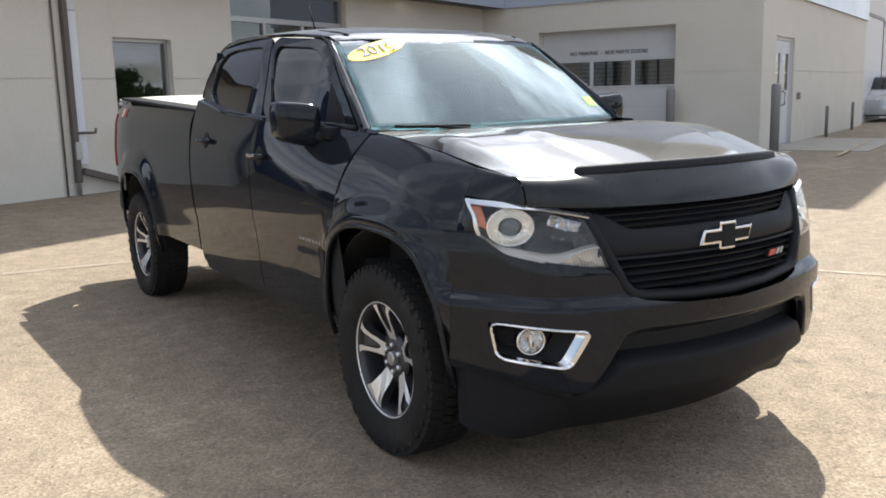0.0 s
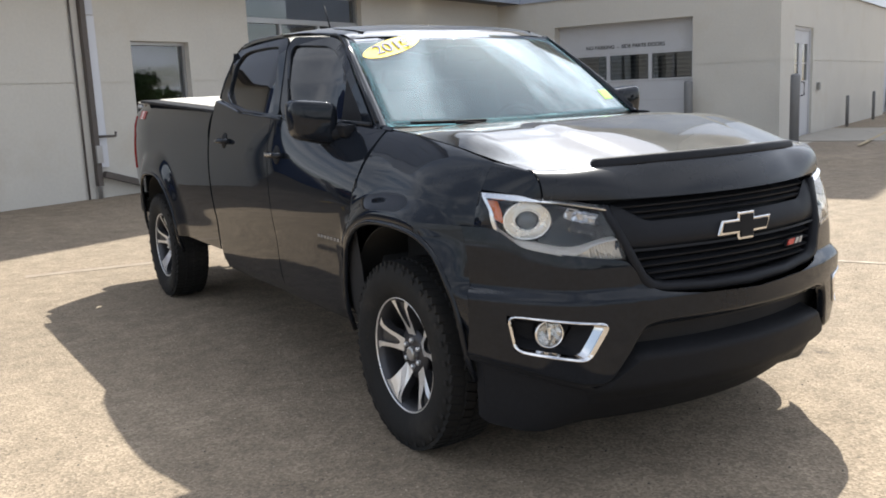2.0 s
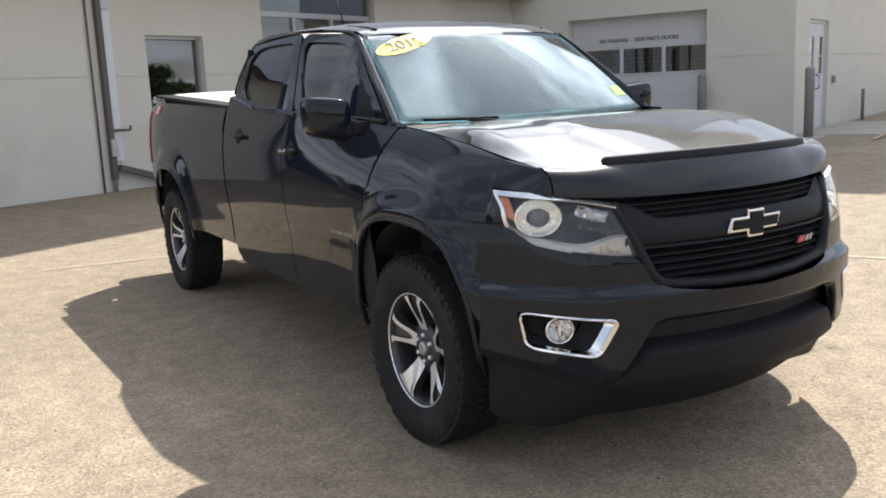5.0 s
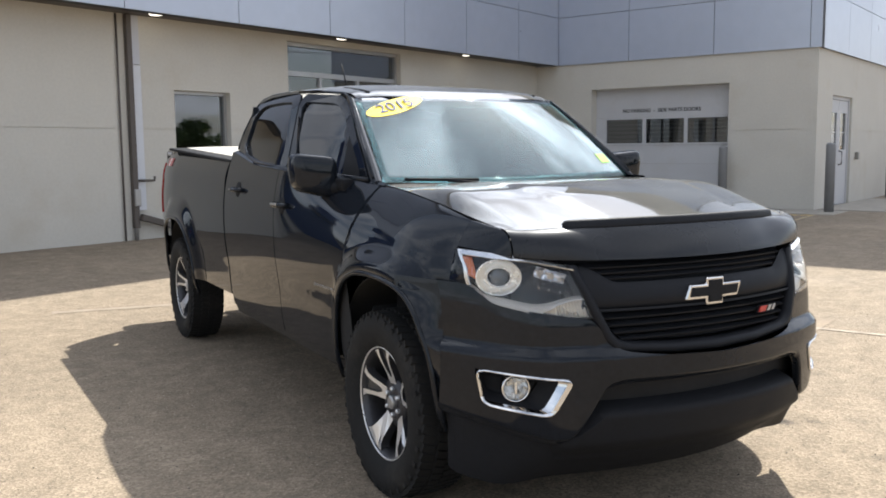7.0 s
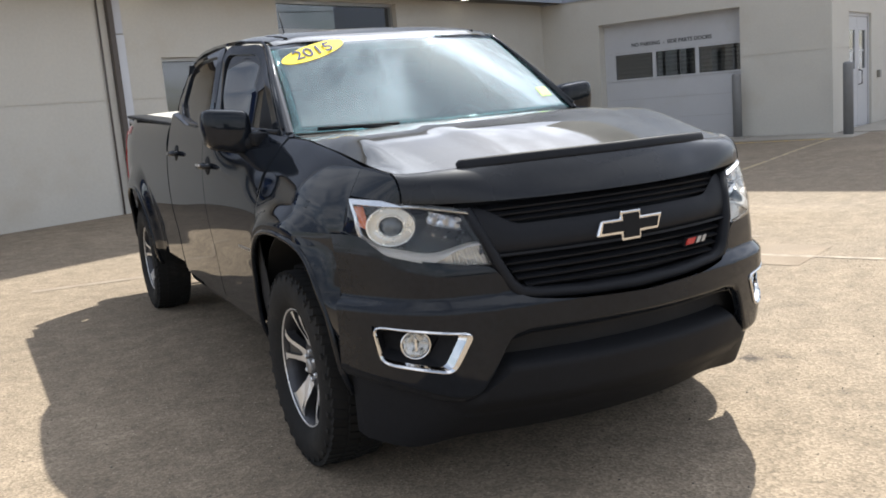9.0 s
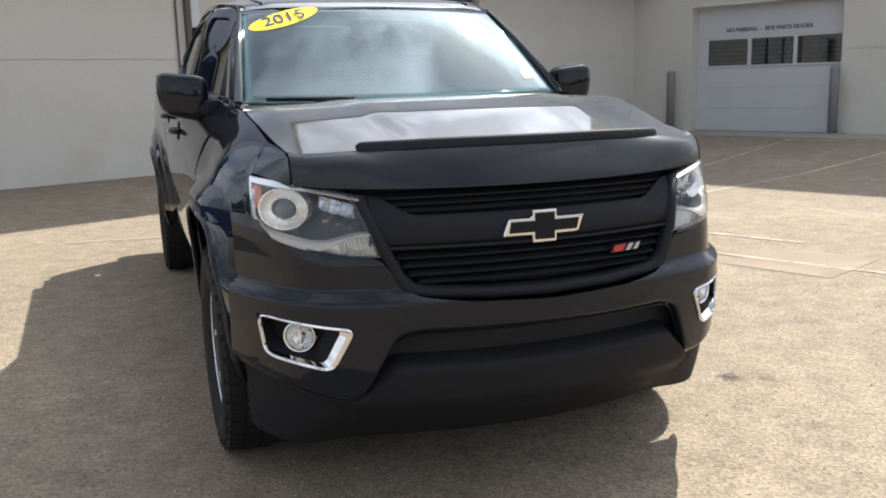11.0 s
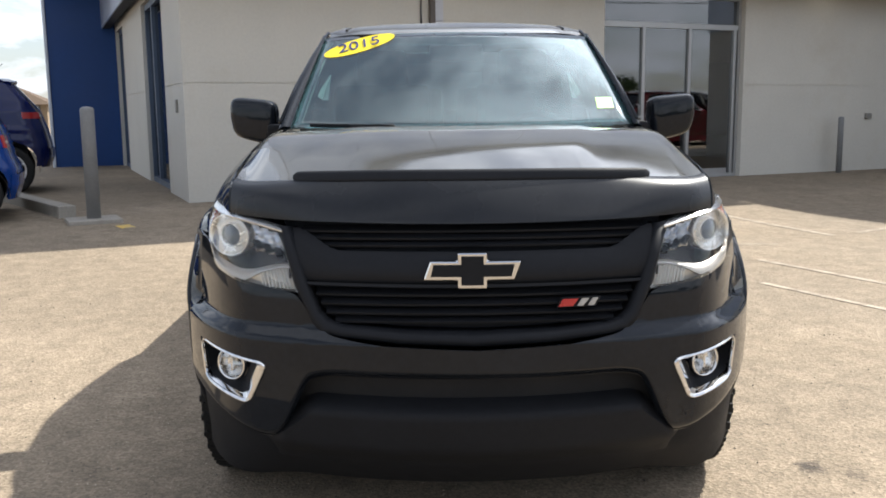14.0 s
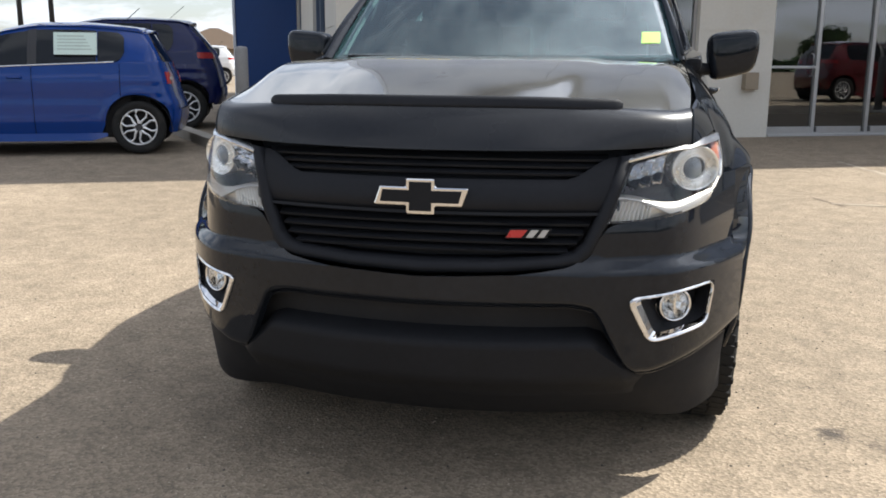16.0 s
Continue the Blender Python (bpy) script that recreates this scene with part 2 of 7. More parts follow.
# ---- building blocks ----
def mesh_ob(name, bm, material, parent=None, label="", smooth=False):
    me = bpy.data.meshes.new(name)
    bmesh.ops.recalc_face_normals(bm, faces=bm.faces)
    bm.to_mesh(me)
    bm.free()
    if smooth:
        me.shade_smooth()
    for m in material if isinstance(material, (list, tuple)) else (material,):
        me.materials.append(m)
    ob = new(name, me)
    if parent is not None:
        ob.parent = parent
    return tagged(ob, label)


def part(name, bm, material, parent, label="", smooth=False):
    return mesh_ob(name, bm, material, parent, label, smooth)


def empty(name, m=Matrix(), **tags):
    ob = new(name)
    ob.empty_display_size = 0.1
    ob.matrix_world = m
    return tagged(ob, **tags)


def add_box(bm, x0, x1, y0, y1, z0, z1, bevel=0.0, m=Matrix()):
    c = Vector(((x0 + x1) / 2, (y0 + y1) / 2, (z0 + z1) / 2))
    r = bmesh.ops.create_cube(bm, size=1, matrix=m @ Matrix.Translation(c) @ Matrix.Diagonal((x1 - x0, y1 - y0, z1 - z0, 1)))
    if bevel:
        es = list({e for v in r["verts"] for e in v.link_edges})
        bmesh.ops.bevel(bm, geom=es, offset=bevel, segments=2, profile=0.6, affect="EDGES")
    return bm


def box(x0, x1, y0, y1, z0, z1, bevel=0.0, m=Matrix()):
    return add_box(bmesh.new(), x0, x1, y0, y1, z0, z1, bevel, m)


def tube(path, r, n=10, closed=False):
    """A round bar along a path of points."""
    bm = bmesh.new()
    pts = [Vector(p) for p in path]
    rings = []
    for i, p in enumerate(pts):
        a = pts[i - 1] if (i > 0 or closed) else pts[i]
        b = pts[(i + 1) % len(pts)] if (i < len(pts) - 1 or closed) else pts[i]
        d = (b - a).normalized()
        q = d.to_track_quat("Z", "Y")
        rr = r[i] if isinstance(r, (list, tuple)) else r
        rings.append([bm.verts.new(p + q @ Vector((rr * math.cos(k * 2 * math.pi / n), rr * math.sin(k * 2 * math.pi / n), 0))) for k in range(n)])
    m = len(rings)
    for i in range(m if closed else m - 1):
        A, B = rings[i], rings[(i + 1) % m]
        for k in range(n):
            bm.faces.new((A[k], A[(k + 1) % n], B[(k + 1) % n], B[k]))
    if not closed:
        bm.faces.new(rings[0][::-1])
        bm.faces.new(rings[-1])
    return bm


def lathe(profile, n=32, axis="z", caps=True):
    """profile: (radius, height) pairs turned round an axis."""
    bm = bmesh.new()
    rings = []
    for r, h in profile:
        ring = []
        for k in range(n):
            a = 2 * math.pi * k / n
            c, s = r * math.cos(a), r * math.sin(a)
            ring.append(bm.verts.new((c, s, h) if axis == "z" else (h, c, s) if axis == "x" else (c, h, s)))
        rings.append(ring)
    for A, B in zip(rings, rings[1:]):
        for k in range(n):
            bm.faces.new((A[k], A[(k + 1) % n], B[(k + 1) % n], B[k]))
    if caps:
        for ring, (r, h) in ((rings[0], profile[0]), (rings[-1], profile[-1])):
            if r > 1e-4:
                bm.faces.new(ring)
    bmesh.ops.remove_doubles(bm, verts=bm.verts, dist=1e-5)
    return bm


def wall_mesh(x0, x1, z0, z1, thick, holes, y=0.0):
    """An upright slab along x with real openings (x0, x1, z0, z1) through it; its face is at y, its back at y + thick."""
    xs = sorted({x0, x1, *(v for h in holes for v in h[:2])})
    zs = sorted({z0, z1, *(v for h in holes for v in h[2:])})
    xs = [v for v in xs if x0 <= v <= x1]
    zs = [v for v in zs if z0 <= v <= z1]
    bm = bmesh.new()
    vs = {(i, k): bm.verts.new((a, y, b)) for i, a in enumerate(xs) for k, b in enumerate(zs)}
    fs = []
    for i in range(len(xs) - 1):
        for k in range(len(zs) - 1):
            cx, cz = (xs[i] + xs[i + 1]) / 2, (zs[k] + zs[k + 1]) / 2
            if not any(h[0] < cx < h[1] and h[2] < cz < h[3] for h in holes):
                fs.append(bm.faces.new((vs[i, k], vs[i + 1, k], vs[i + 1, k + 1], vs[i, k + 1])))
    bmesh.ops.delete(bm, geom=[v for v in bm.verts if not v.link_faces], context="VERTS")
    r = bmesh.ops.extrude_face_region(bm, geom=fs)
    for v in (g for g in r["geom"] if isinstance(g, bmesh.types.BMVert)):
        v.co.y += thick
    return bm


def smooth01(t):
    t = min(1.0, max(0.0, t))
    return t * t * (3 - 2 * t)


TURN_B = 23.5
CB, SB = math.cos(radians(TURN_B)), math.sin(radians(TURN_B))
MB = pose(0, 0, 0, 0, 0, TURN_B)


def gz(x, y):
    """Height of the ground: level round the truck, a slight rise to the building."""
    lx, ly = x * CB + y * SB, -x * SB + y * CB
    return 0.125 * smooth01(max((ly - 4.6) / 4.6, (lx - 8.0) / 6.0)) if -40 < lx else 0.0


def gl(lx, ly):
    return gz(lx * CB - ly * SB, lx * SB + ly * CB)


# ---- ground ----
def build_ground():
    def steps(a, b):
        near = list(np.arange(a, b, 0.8))
        far = [60, 120, 260, 600, 1500]
        return [a - f for f in far[::-1]] + near + [b + f for f in far]
    xs, ys = steps(-28, 32), steps(-14, 34)
    verts = [(x, y, gz(x, y)) for y in ys for x in xs]
    n = len(xs)
    faces = [(j * n + i, j * n + i + 1, (j + 1) * n + i + 1, (j + 1) * n + i) for j in range(len(ys) - 1) for i in range(n - 1)]
    me = bpy.data.meshes.new("ground")
    me.from_pydata(verts, [], faces)
    me.shade_smooth()
    me.materials.append(ASPHALT)
    tagged(new("ground", me), "sun-bleached beige asphalt lot with exposed aggregate", "ground", kind="structure")


build_ground()


def strip(name, pts, width, material, label, lift=0.004, category="road marking"):
    """A painted line on the ground along local points of the building's axes."""
    bm = bmesh.new()
    a, b = Vector(pts[0]), Vector(pts[1])
    d = (b - a).normalized()
    s = Vector((-d.y, d.x)) * width / 2
    n = max(2, int((b - a).length / 0.4))
    prev = None
    for i in range(n + 1):
        p = a.lerp(b, i / n)
        row = []
        for q in (p - s, p + s):
            w = MB @ Vector((q.x, q.y, 0))
            row.append(bm.verts.new((w.x, w.y, gz(w.x, w.y) + lift)))
        if prev:
            bm.faces.new((prev[0], prev[1], row[1], row[0]))
        prev = row
    return tagged(mesh_ob(name, bm, material), label, category, group="painted lines on the lot", kind="structure")


# ---- the dealership building, in its own axes: x along the main wall, y into the house ----
TOP, TOPW, SOF = 9.0, 9.0, 3.32
X0, XG, YW, YG = 0.37, 14.9, 9.35, 2.95
JOINT = 1.72
house = empty("dealership_building", MB, label="low cream stucco dealership building with grey metal fascia", category="building", kind="structure")


def slab(name, bm, material, parent=house, label="", m=Matrix()):
    ob = mesh_ob(name, bm, material, parent, label)
    ob.matrix_local = m
    return ob


def stucco_wall(name, x0, x1, holes, m, top=SOF + 0.05, lap=0.0):
    """Core with openings, and two rendered skins that leave a horizontal reveal between them."""
    w = slab(name, wall_mesh(x0, x1, -0.3, top, 0.28, holes, 0.012), STUCCO, label="cream stucco wall", m=m)
    for a, b in ((-0.3, JOINT - 0.007), (JOINT + 0.007, top)):
        hs = [(h[0], h[1], max(h[2], a), min(h[3], b)) for h in holes if h[3] > a and h[2] < b]
        part("render_skin", wall_mesh(x0, x1 + lap, a, b, 0.0118, hs, -0.0015 if lap else 0.0), STUCCO, w, "cream stucco render")
    return w


ENT = (7.0, 9.92, 0.0, 3.22)
WIN = (4.72, 5.76, 0.98, 2.30)
stucco_wall("wall_main", X0, XG, [ENT, WIN], pose(0, YW, 0))
# the wing with the overhead door, facing the main wall's court
GAR = (YW - 7.88, YW - 4.70, 0.0, 2.70)
stucco_wall("wall_wing", 0.0, YW - YG - 0.295, [GAR], pose(XG, YW, 0, 0, 0, -90), lap=0.2965)
SD = (16.0, 17.62, 0.0, 2.42)
stucco_wall("wall_wing_side", XG, 27.0, [SD], pose(0, YG, 0))
# the end wall of the main block, with two tall glazed bays
BAY1, BAY2 = (30 - 13.9, 30 - 11.2, 0.0, 3.2), (30 - 19.3, 30 - 17.7, 0.0, 3.2)
stucco_wall("wall_end", 0.0, 30 - YW - 0.295, [BAY1, BAY2], pose(X0, 30, 0, 0, 0, -90))
slab("wall_back", box(X0 + 0.4, 40, 29.7, 30, -0.3, TOP), STUCCO, label="plain back wall")
slab("wall_far_end", box(39.7, 40, YG + 0.4, 29.6, -0.3, TOP), STUCCO, label="plain end wall")
slab("floor_inside", box(X0 + 0.35, 39.6, YW + 0.3, 29.6, 0.04, 0.135), CONCRETE, label="concrete floor slab")
slab("floor_inside_wing", box(XG + 0.35, 39.6, YG + 0.35, YW + 0.3, 0.03, 0.13), CONCRETE, label="concrete floor slab")
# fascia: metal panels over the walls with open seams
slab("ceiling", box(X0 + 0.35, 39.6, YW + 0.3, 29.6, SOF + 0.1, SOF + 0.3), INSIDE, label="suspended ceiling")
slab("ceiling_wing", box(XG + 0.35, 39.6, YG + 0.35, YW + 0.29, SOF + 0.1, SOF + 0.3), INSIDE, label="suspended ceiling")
slab("roof", box(X0 + 0.4, 39.6, YW + 0.05, 29.6, TOP - 0.5, TOP - 0.3), SOFFIT, label="flat roof")
slab("roof_wing", box(XG + 0.3, 39.6, YG + 0.3, YW + 0.04, TOPW - 0.5, TOPW - 0.3), SOFFIT, label="flat roof")
# unseen block, added so that the wing's shade reaches farther over the lot
slab("added_upper_storey", box(18.5, 27.0, YG + 0.35, YW + 0.03, TOPW - 0.29, 13.4), STUCCO, label="unseen upper block added on the wing's roof to extend its shade")
FY = 8.72
slab("soffit", box(X0 - 0.3, XG, FY + 0.03, YW + 0.2, SOF, SOF + 0.05), SOFFIT, label="dark brown soffit under the fascia")


def fascia(name, x0, x1, m, first, step=1.92, top=TOP):
    f = slab(name, box(x0, x1, 0.03, 0.2, SOF - 0.03, top), SEAM, label="grey metal panel fascia", m=m)
    rows = [SOF - 0.035, SOF + 1.05, SOF + 2.3, SOF + 3.55, SOF + 4.7, top + 0.02]
    xs = [x0] + [v for v in np.arange(first, x1, step) if x0 + 0.2 < v < x1 - 0.1] + [x1]
    for a, b in zip(xs, xs[1:]):
        for c, d in zip(rows, rows[1:]):
            part("panel", box(a + 0.006, b - 0.006, 0, 0.028, c + 0.006, d - 0.006), PANEL, f)
    return f


fascia("fascia_main", X0 - 0.3, XG - 0.06, pose(0, FY, 0), 3.55)
# unseen overhang, added to push the roof's shade edge farther out
slab("coping", box(X0 - 0.3, XG - 0.07, FY - 0.31, FY + 0.25, TOP + 0.03, TOP + 0.11, 0.01), PANEL, label="unseen grey metal overhang added to lengthen the roof's shade")
fascia("fascia_wing", 0.0, YW - YG - 0.06 + 0.12, pose(XG - 0.05, YW - 0.0, 0, 0, 0, -90), 2.4, top=TOPW)
fascia("fascia_wing_side", XG + 0.1, 27.0, pose(0, YG - 0.06, 0), 16.9, top=TOPW)
fascia("fascia_end", 0.0, 30 - YW + 0.4, pose(X0 - 0.3, 30, 0, 0, 0, -90), 1.0)

# ---- windows and doors of the building ----
def glazing(name, x0, x1, z0, z1, m, mull, rails, fr=0.055, depth=0.09, material=ALU, label="", rec=0.06, mtop=None):
    """A framed opening: outer frame, upright and level bars, a pane in each field."""
    w = slab(name, wall_mesh(x0, x1, z0, z1, depth, [(x0 + fr, x1 - fr, z0 + fr, z1 - fr)], rec), material, label=label, m=m)
    for x in mull:
        part("mullion", box(x - fr / 2, x + fr / 2, rec + 0.004, rec + depth - 0.004, z0 + fr, mtop or z1 - fr, 0.004), material, w)
    for z, a, b, h in rails:
        part("rail", box(a, b, rec + 0.008, rec + depth - 0.008, z - h / 2, z + h / 2, 0.004), material, w)
    xs = [x0 + fr] + list(mull) + [x1 - fr]
    zs = [z0 + fr] + sorted({r[0] for r in rails if r[1] <= x0 + fr + 0.01 and r[2] >= x1 - fr - 0.01}) + [z1 - fr]
    for a, b in zip(xs, xs[1:]):
        for c, d in zip(zs, zs[1:]):
            if mtop and c >= mtop - 0.01:
                if a > x0 + fr + 0.01:
                    continue
                b = x1 - fr
            p = part("pane", box(a + 0.01, b - 0.01, rec + depth / 2 - 0.003, rec + depth / 2 + 0.003, c + 0.01, d - 0.01), WINDOW, w)
            p.visible_shadow = False
    return w


MW, MG, ME = pose(0, YW, 0), pose(XG, YW, 0, 0, 0, -90), pose(X0, 30, 0, 0, 0, -90)
glazing("window_1", *WIN, MW, [], [], 0.05, 0.07, label="square fixed window reflecting the lot", rec=0.10)
ent = glazing("door_entrance", ENT[0], ENT[1], 0.125, ENT[3], MW, [7.86, 8.82, 9.80], [(2.70, 7.05, 9.87, 0.09)], 0.06, 0.10, label="glazed aluminium entrance with transom", rec=0.10, mtop=2.70)
part("push_bar", box(7.07, 7.83, 0.10, 0.16, 1.17, 1.21, 0.006), ALU, ent)
part("door_pull", tube([(7.76, 0.13, 1.05), (7.76, 0.075, 1.07), (7.76, 0.075, 1.38), (7.76, 0.13, 1.40)], 0.012, 8), ALU, ent, smooth=True)
part("threshold", box(7.06, 9.86, 0.05, 0.28, 0.11, 0.16, 0.006), ALU, ent)
for x in (7.46, 8.34, 9.31):
    part("kick_rail", box(x - 0.40, x + 0.40, 0.11, 0.19, 0.185, 0.27, 0.004), ALU, ent)
glazing("window_2", BAY1[0], BAY1[1], 0.12, 3.2, ME, [17.0], [], 0.10, 0.12, material=BLUE_FRAME, label="tall glazed bay in the end wall")
glazing("window_3", BAY2[0], BAY2[1], 0.12, 3.2, ME, [11.4], [], 0.10, 0.12, material=BLUE_FRAME, label="tall glazed bay in the end wall")
# room behind the glass: added partitions, their dark colour standing in for indoor shade
slab("partition", box(3.0, 14.0, 15.0, 15.15, 0.1, SOF), ROOM_DARK, label="added partition, coloured dark to keep the room dim")
slab("partition", box(XG + 3.0, XG + 3.15, YG + 0.4, YW + 0.2, 0.1, SOF), ROOM_DARK, label="added partition, coloured dark to keep the room dim")

# overhead door: sections, a row of three lights, lettering
gx0, gx1 = GAR[0], GAR[1]
god = slab("door_overhead", box(gx0 - 0.06, gx1 + 0.06, 0.30, 0.33, 0.0, 2.78), STUCCO_DARK, label="white sectional overhead door", m=MG)
secs = [0.13, 0.60, 1.03, 1.44, 2.06, 2.72]
LIGHTS = [(gx0 + 0.26, gx0 + 1.17), (gx0 + 1.23, gx0 + 2.14), (gx0 + 2.20, gx0 + 3.10)]
for k, (a, b) in enumerate(zip(secs, secs[1:])):
    holes = [(x0, x1, 1.475, 2.025) for x0, x1 in LIGHTS] if k == 3 else []
    part("door_section", wall_mesh(gx0 + 0.003, gx1 - 0.003, a + 0.002, b - 0.002, 0.045, holes, 0.24), WHITE_PAINT, god, "white painted door section")
for x0, x1 in LIGHTS:
    part("light_frame", wall_mesh(x0 - 0.03, x1 + 0.03, 1.445, 2.055, 0.022, [(x0 + 0.01, x1 - 0.01, 1.485, 2.015)], 0.222), WHITE_PAINT, god)
    # dark sheet close behind the pane, in place of a shaded interior
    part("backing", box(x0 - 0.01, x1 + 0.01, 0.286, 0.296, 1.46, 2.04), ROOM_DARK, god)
    # six level grey bars behind each pane
    for z in (1.54, 1.63, 1.72, 1.81, 1.90, 1.98):
        part("level_bar", box(x0, x1, 0.272, 0.280, z - 0.018, z + 0.018), BRASS, god)
    p = part("pane", box(x0, x1, 0.256, 0.261, 1.478, 2.022), WINDOW, god)
    p.visible_shadow = False
part("door_lintel_lip", box(gx0, gx1, 0.20, 0.238, 2.66, 2.70), WHITE_PAINT, god)


def text_mesh(body, size, m, material, name, parent, depth=0.001, label="", bold=0.0):
    cu = bpy.data.curves.new(name, "FONT")
    cu.body, cu.size, cu.align_x, cu.align_y, cu.extrude = body, size, "CENTER", "CENTER", depth
    cu.offset = bold
    tmp = bpy.data.objects.new("tmp", cu)
    me = bpy.data.meshes.new_from_object(tmp)
    bpy.data.objects.remove(tmp)
    me.materials.clear()
    me.materials.append(material)
    ob = new(name, me)
    ob.parent = parent
    ob.matrix_local = m
    return tagged(ob, label)


text_mesh("NO PARKING  -  SIDE PARTS DOORS", 0.112, pose(gx0 + 1.58, 0.237, 2.200, 90), LETTER, "door_lettering", god, label="black lettering on the door", bold=0.003)

# service door in the wing's side: two leaves, glass above, white panel below
sdo = slab("door_service", wall_mesh(SD[0], SD[1], 0.12, SD[3], 0.12, [(SD[0] + 0.06, SD[1] - 0.06, 0.13, SD[3] - 0.07)], 0.05), WHITE_PAINT, label="white double service door with half glass", m=pose(0, YG, 0))
for a, b in ((SD[0] + 0.065, SD[0] + 0.805), (SD[0] + 0.815, SD[1] - 0.065)):
    lf = part("door_leaf", wall_mesh(a, b, 0.14, SD[3] - 0.075, 0.05, [(a + 0.13, b - 0.13, 1.30, 2.08)], 0.07), WHITE_PAINT, sdo)
    pn = part("pane", box(a + 0.12, b - 0.12, 0.092, 0.098, 1.29, 2.09), WINDOW, sdo)
    pn.visible_shadow = False
    part("glazing_bar", box(a + 0.13, b - 0.13, 0.085, 0.105, 1.66, 1.68), WHITE_PAINT, sdo)
part("pull_handle", tube([(SD[0] + 0.90, 0.07, 0.98), (SD[0] + 0.90, 0.0, 1.0), (SD[0] + 0.90, 0.0, 1.26), (SD[0] + 0.90, 0.07, 1.28)], 0.014, 8), SEAM, sdo, smooth=True)

# small fixings on the walls
def wall_thing(name, bm, material, m, label, category):
    ob = mesh_ob(name, bm, material)
    ob.matrix_world = MB @ m
    return tagged(ob, label, category)


wall_thing("junction_box", box(-0.06, 0.06, -0.07, 0, -0.08, 0.08, 0.008), BRASS, pose(18.08, YG - 0.002, 1.16), "small grey junction box on the stucco wall", "junction box")
wall_thing("junction_box", box(-0.07, 0.07, -0.05, 0, -0.05, 0.05, 0.008), BRASS, pose(13.0, YW - 0.002, 1.15), "small grey junction box on the stucco wall", "junction box")
wall_thing("mail_slot_box", box(-0.11, 0.11, -0.12, 0, -0.13, 0.13, 0.01), mat("tan_box", (0.26, 0.21, 0.15), 0.6), pose(6.62, YW - 0.002, 0.98), "tan metal box on the wall beside the entrance", "wall box")
wall_thing("outlet_cover", box(-0.03, 0, -0.05, 0.05, -0.09, 0.09, 0.006), BRASS, pose(X0 - 0.001, 9.95, 1.42), "grey outlet cover on the stucco end wall", "outlet cover")

# rainwater pipe, conduit and tap where the wall panels meet
dp = empty("downpipe", MB @ pose(3.95, YW, 0), label="brown downpipe with white flashing and a ground outlet", category="downpipe")
part("pipe", box(-0.035, 0.045, -0.085, -0.004, 0.30, SOF - 0.01, 0.008), DARK_PIPE, dp)
part("white_flashing", box(0.048, 0.20, -0.030, -0.003, 0.55, 2.62, 0.004), mat("white_flashing", (0.62, 0.63, 0.66), 0.45, vary=0.04), dp, "white metal flashing")
part("upper_flashing", box(0.050, 0.19, -0.034, -0.003, 2.63, SOF - 0.01, 0.004), mat("pale_flashing", (0.52, 0.53, 0.57), 0.45, vary=0.04), dp)
part("conduit", tube([(-0.16, -0.025, 0.1), (-0.16, -0.025, SOF - 0.01)], 0.014, 8), DARK_PIPE, dp, smooth=True)
part("conduit_box", box(-0.035, 0.055, -0.12, -0.087, 0.62, 0.86, 0.006), ALU, dp, "pale conduit box")
part("tap", tube([(0.06, -0.05, 0.98), (0.20, -0.13, 0.98), (0.27, -0.14, 0.98), (0.28, -0.14, 1.04)], 0.018, 8), DARK_PIPE, dp, smooth=True)
part("outlet_pipe", box(0.0, 0.92, -0.14, -0.05, -0.045, 0.045, 0.01, pose(0.06, 0, 0.46, 0, 17, 0)), DARK_PIPE, dp, "ground outlet of the downpipe")
part("lower_pipe", tube([(0.0, -0.05, 0.10), (0.0, -0.05, 0.62)], 0.03, 10), ALU, dp, smooth=True)

# downlights in the soffit
for lx in (4.25, 8.0, 11.7):
    d = mesh_ob("soffit_downlight", lathe([(0.001, -0.006), (0.075, -0.006), (0.09, -0.012), (0.10, 0.0)], 20), LAMP)
    d.matrix_world = MB @ pose(lx, FY + 0.32, SOF - 0.001)
    tagged(d, "small lit round downlight in the soffit", "downlight", group="soffit downlights")

# blue portal wall at the end of the house
bw_ = empty("portal_wall", MB @ pose(0, 19.5, 0), label="deep blue portal wall beside the building's end", category="portal wall", kind="structure")
part("blue_face", box(-1.10, X0 - 0.004, 0, 0.5, -0.2, 6.4, 0.01), BLUE_WALL, bw_)
part("edge_trim", box(-1.165, -1.105, -0.04, 0.5, -0.2, 6.4, 0.01), mat("white_edge_trim", (0.62, 0.66, 0.72), 0.35, vary=0.03), bw_, "white lit edge trim")
part("blue_soffit", box(-1.16, X0 - 0.30 - 0.004, -3.2, 0.3, 4.3, 4.6, 0.01), BLUE_WALL, bw_)

# ---- bollards, kerbs, slabs, lines ----
def bollard(lx, ly, r, h, label, slab_size=0.0):
    z = gl(lx, ly)
    b = mesh_ob("bollard", lathe([(r, -0.05), (r, h - r * 0.55), (r * 0.93, h - r * 0.25), (r * 0.7, h - r * 0.06), (r * 0.35, h), (0.001, h + 0.004)], 24), GREY_PAINT, smooth=True)
    b.matrix_world = MB @ pose(lx, ly, z)
    return tagged(b, label, "bollard", group="bollards along the building")


LB = "grey painted steel bollard in the asphalt"
bollard(-0.90, 7.98, 0.077, 1.30, "light grey steel bollard on a concrete footing")
bollard(12.0, 9.05, 0.05, 1.02, "slim grey steel bollard beside the wall")
bollard(14.55, 8.15, 0.088, 1.28, LB)
bollard(14.60, 4.68, 0.088, 1.28, LB)
bollard(14.45, 2.55, 0.088, 1.32, LB)
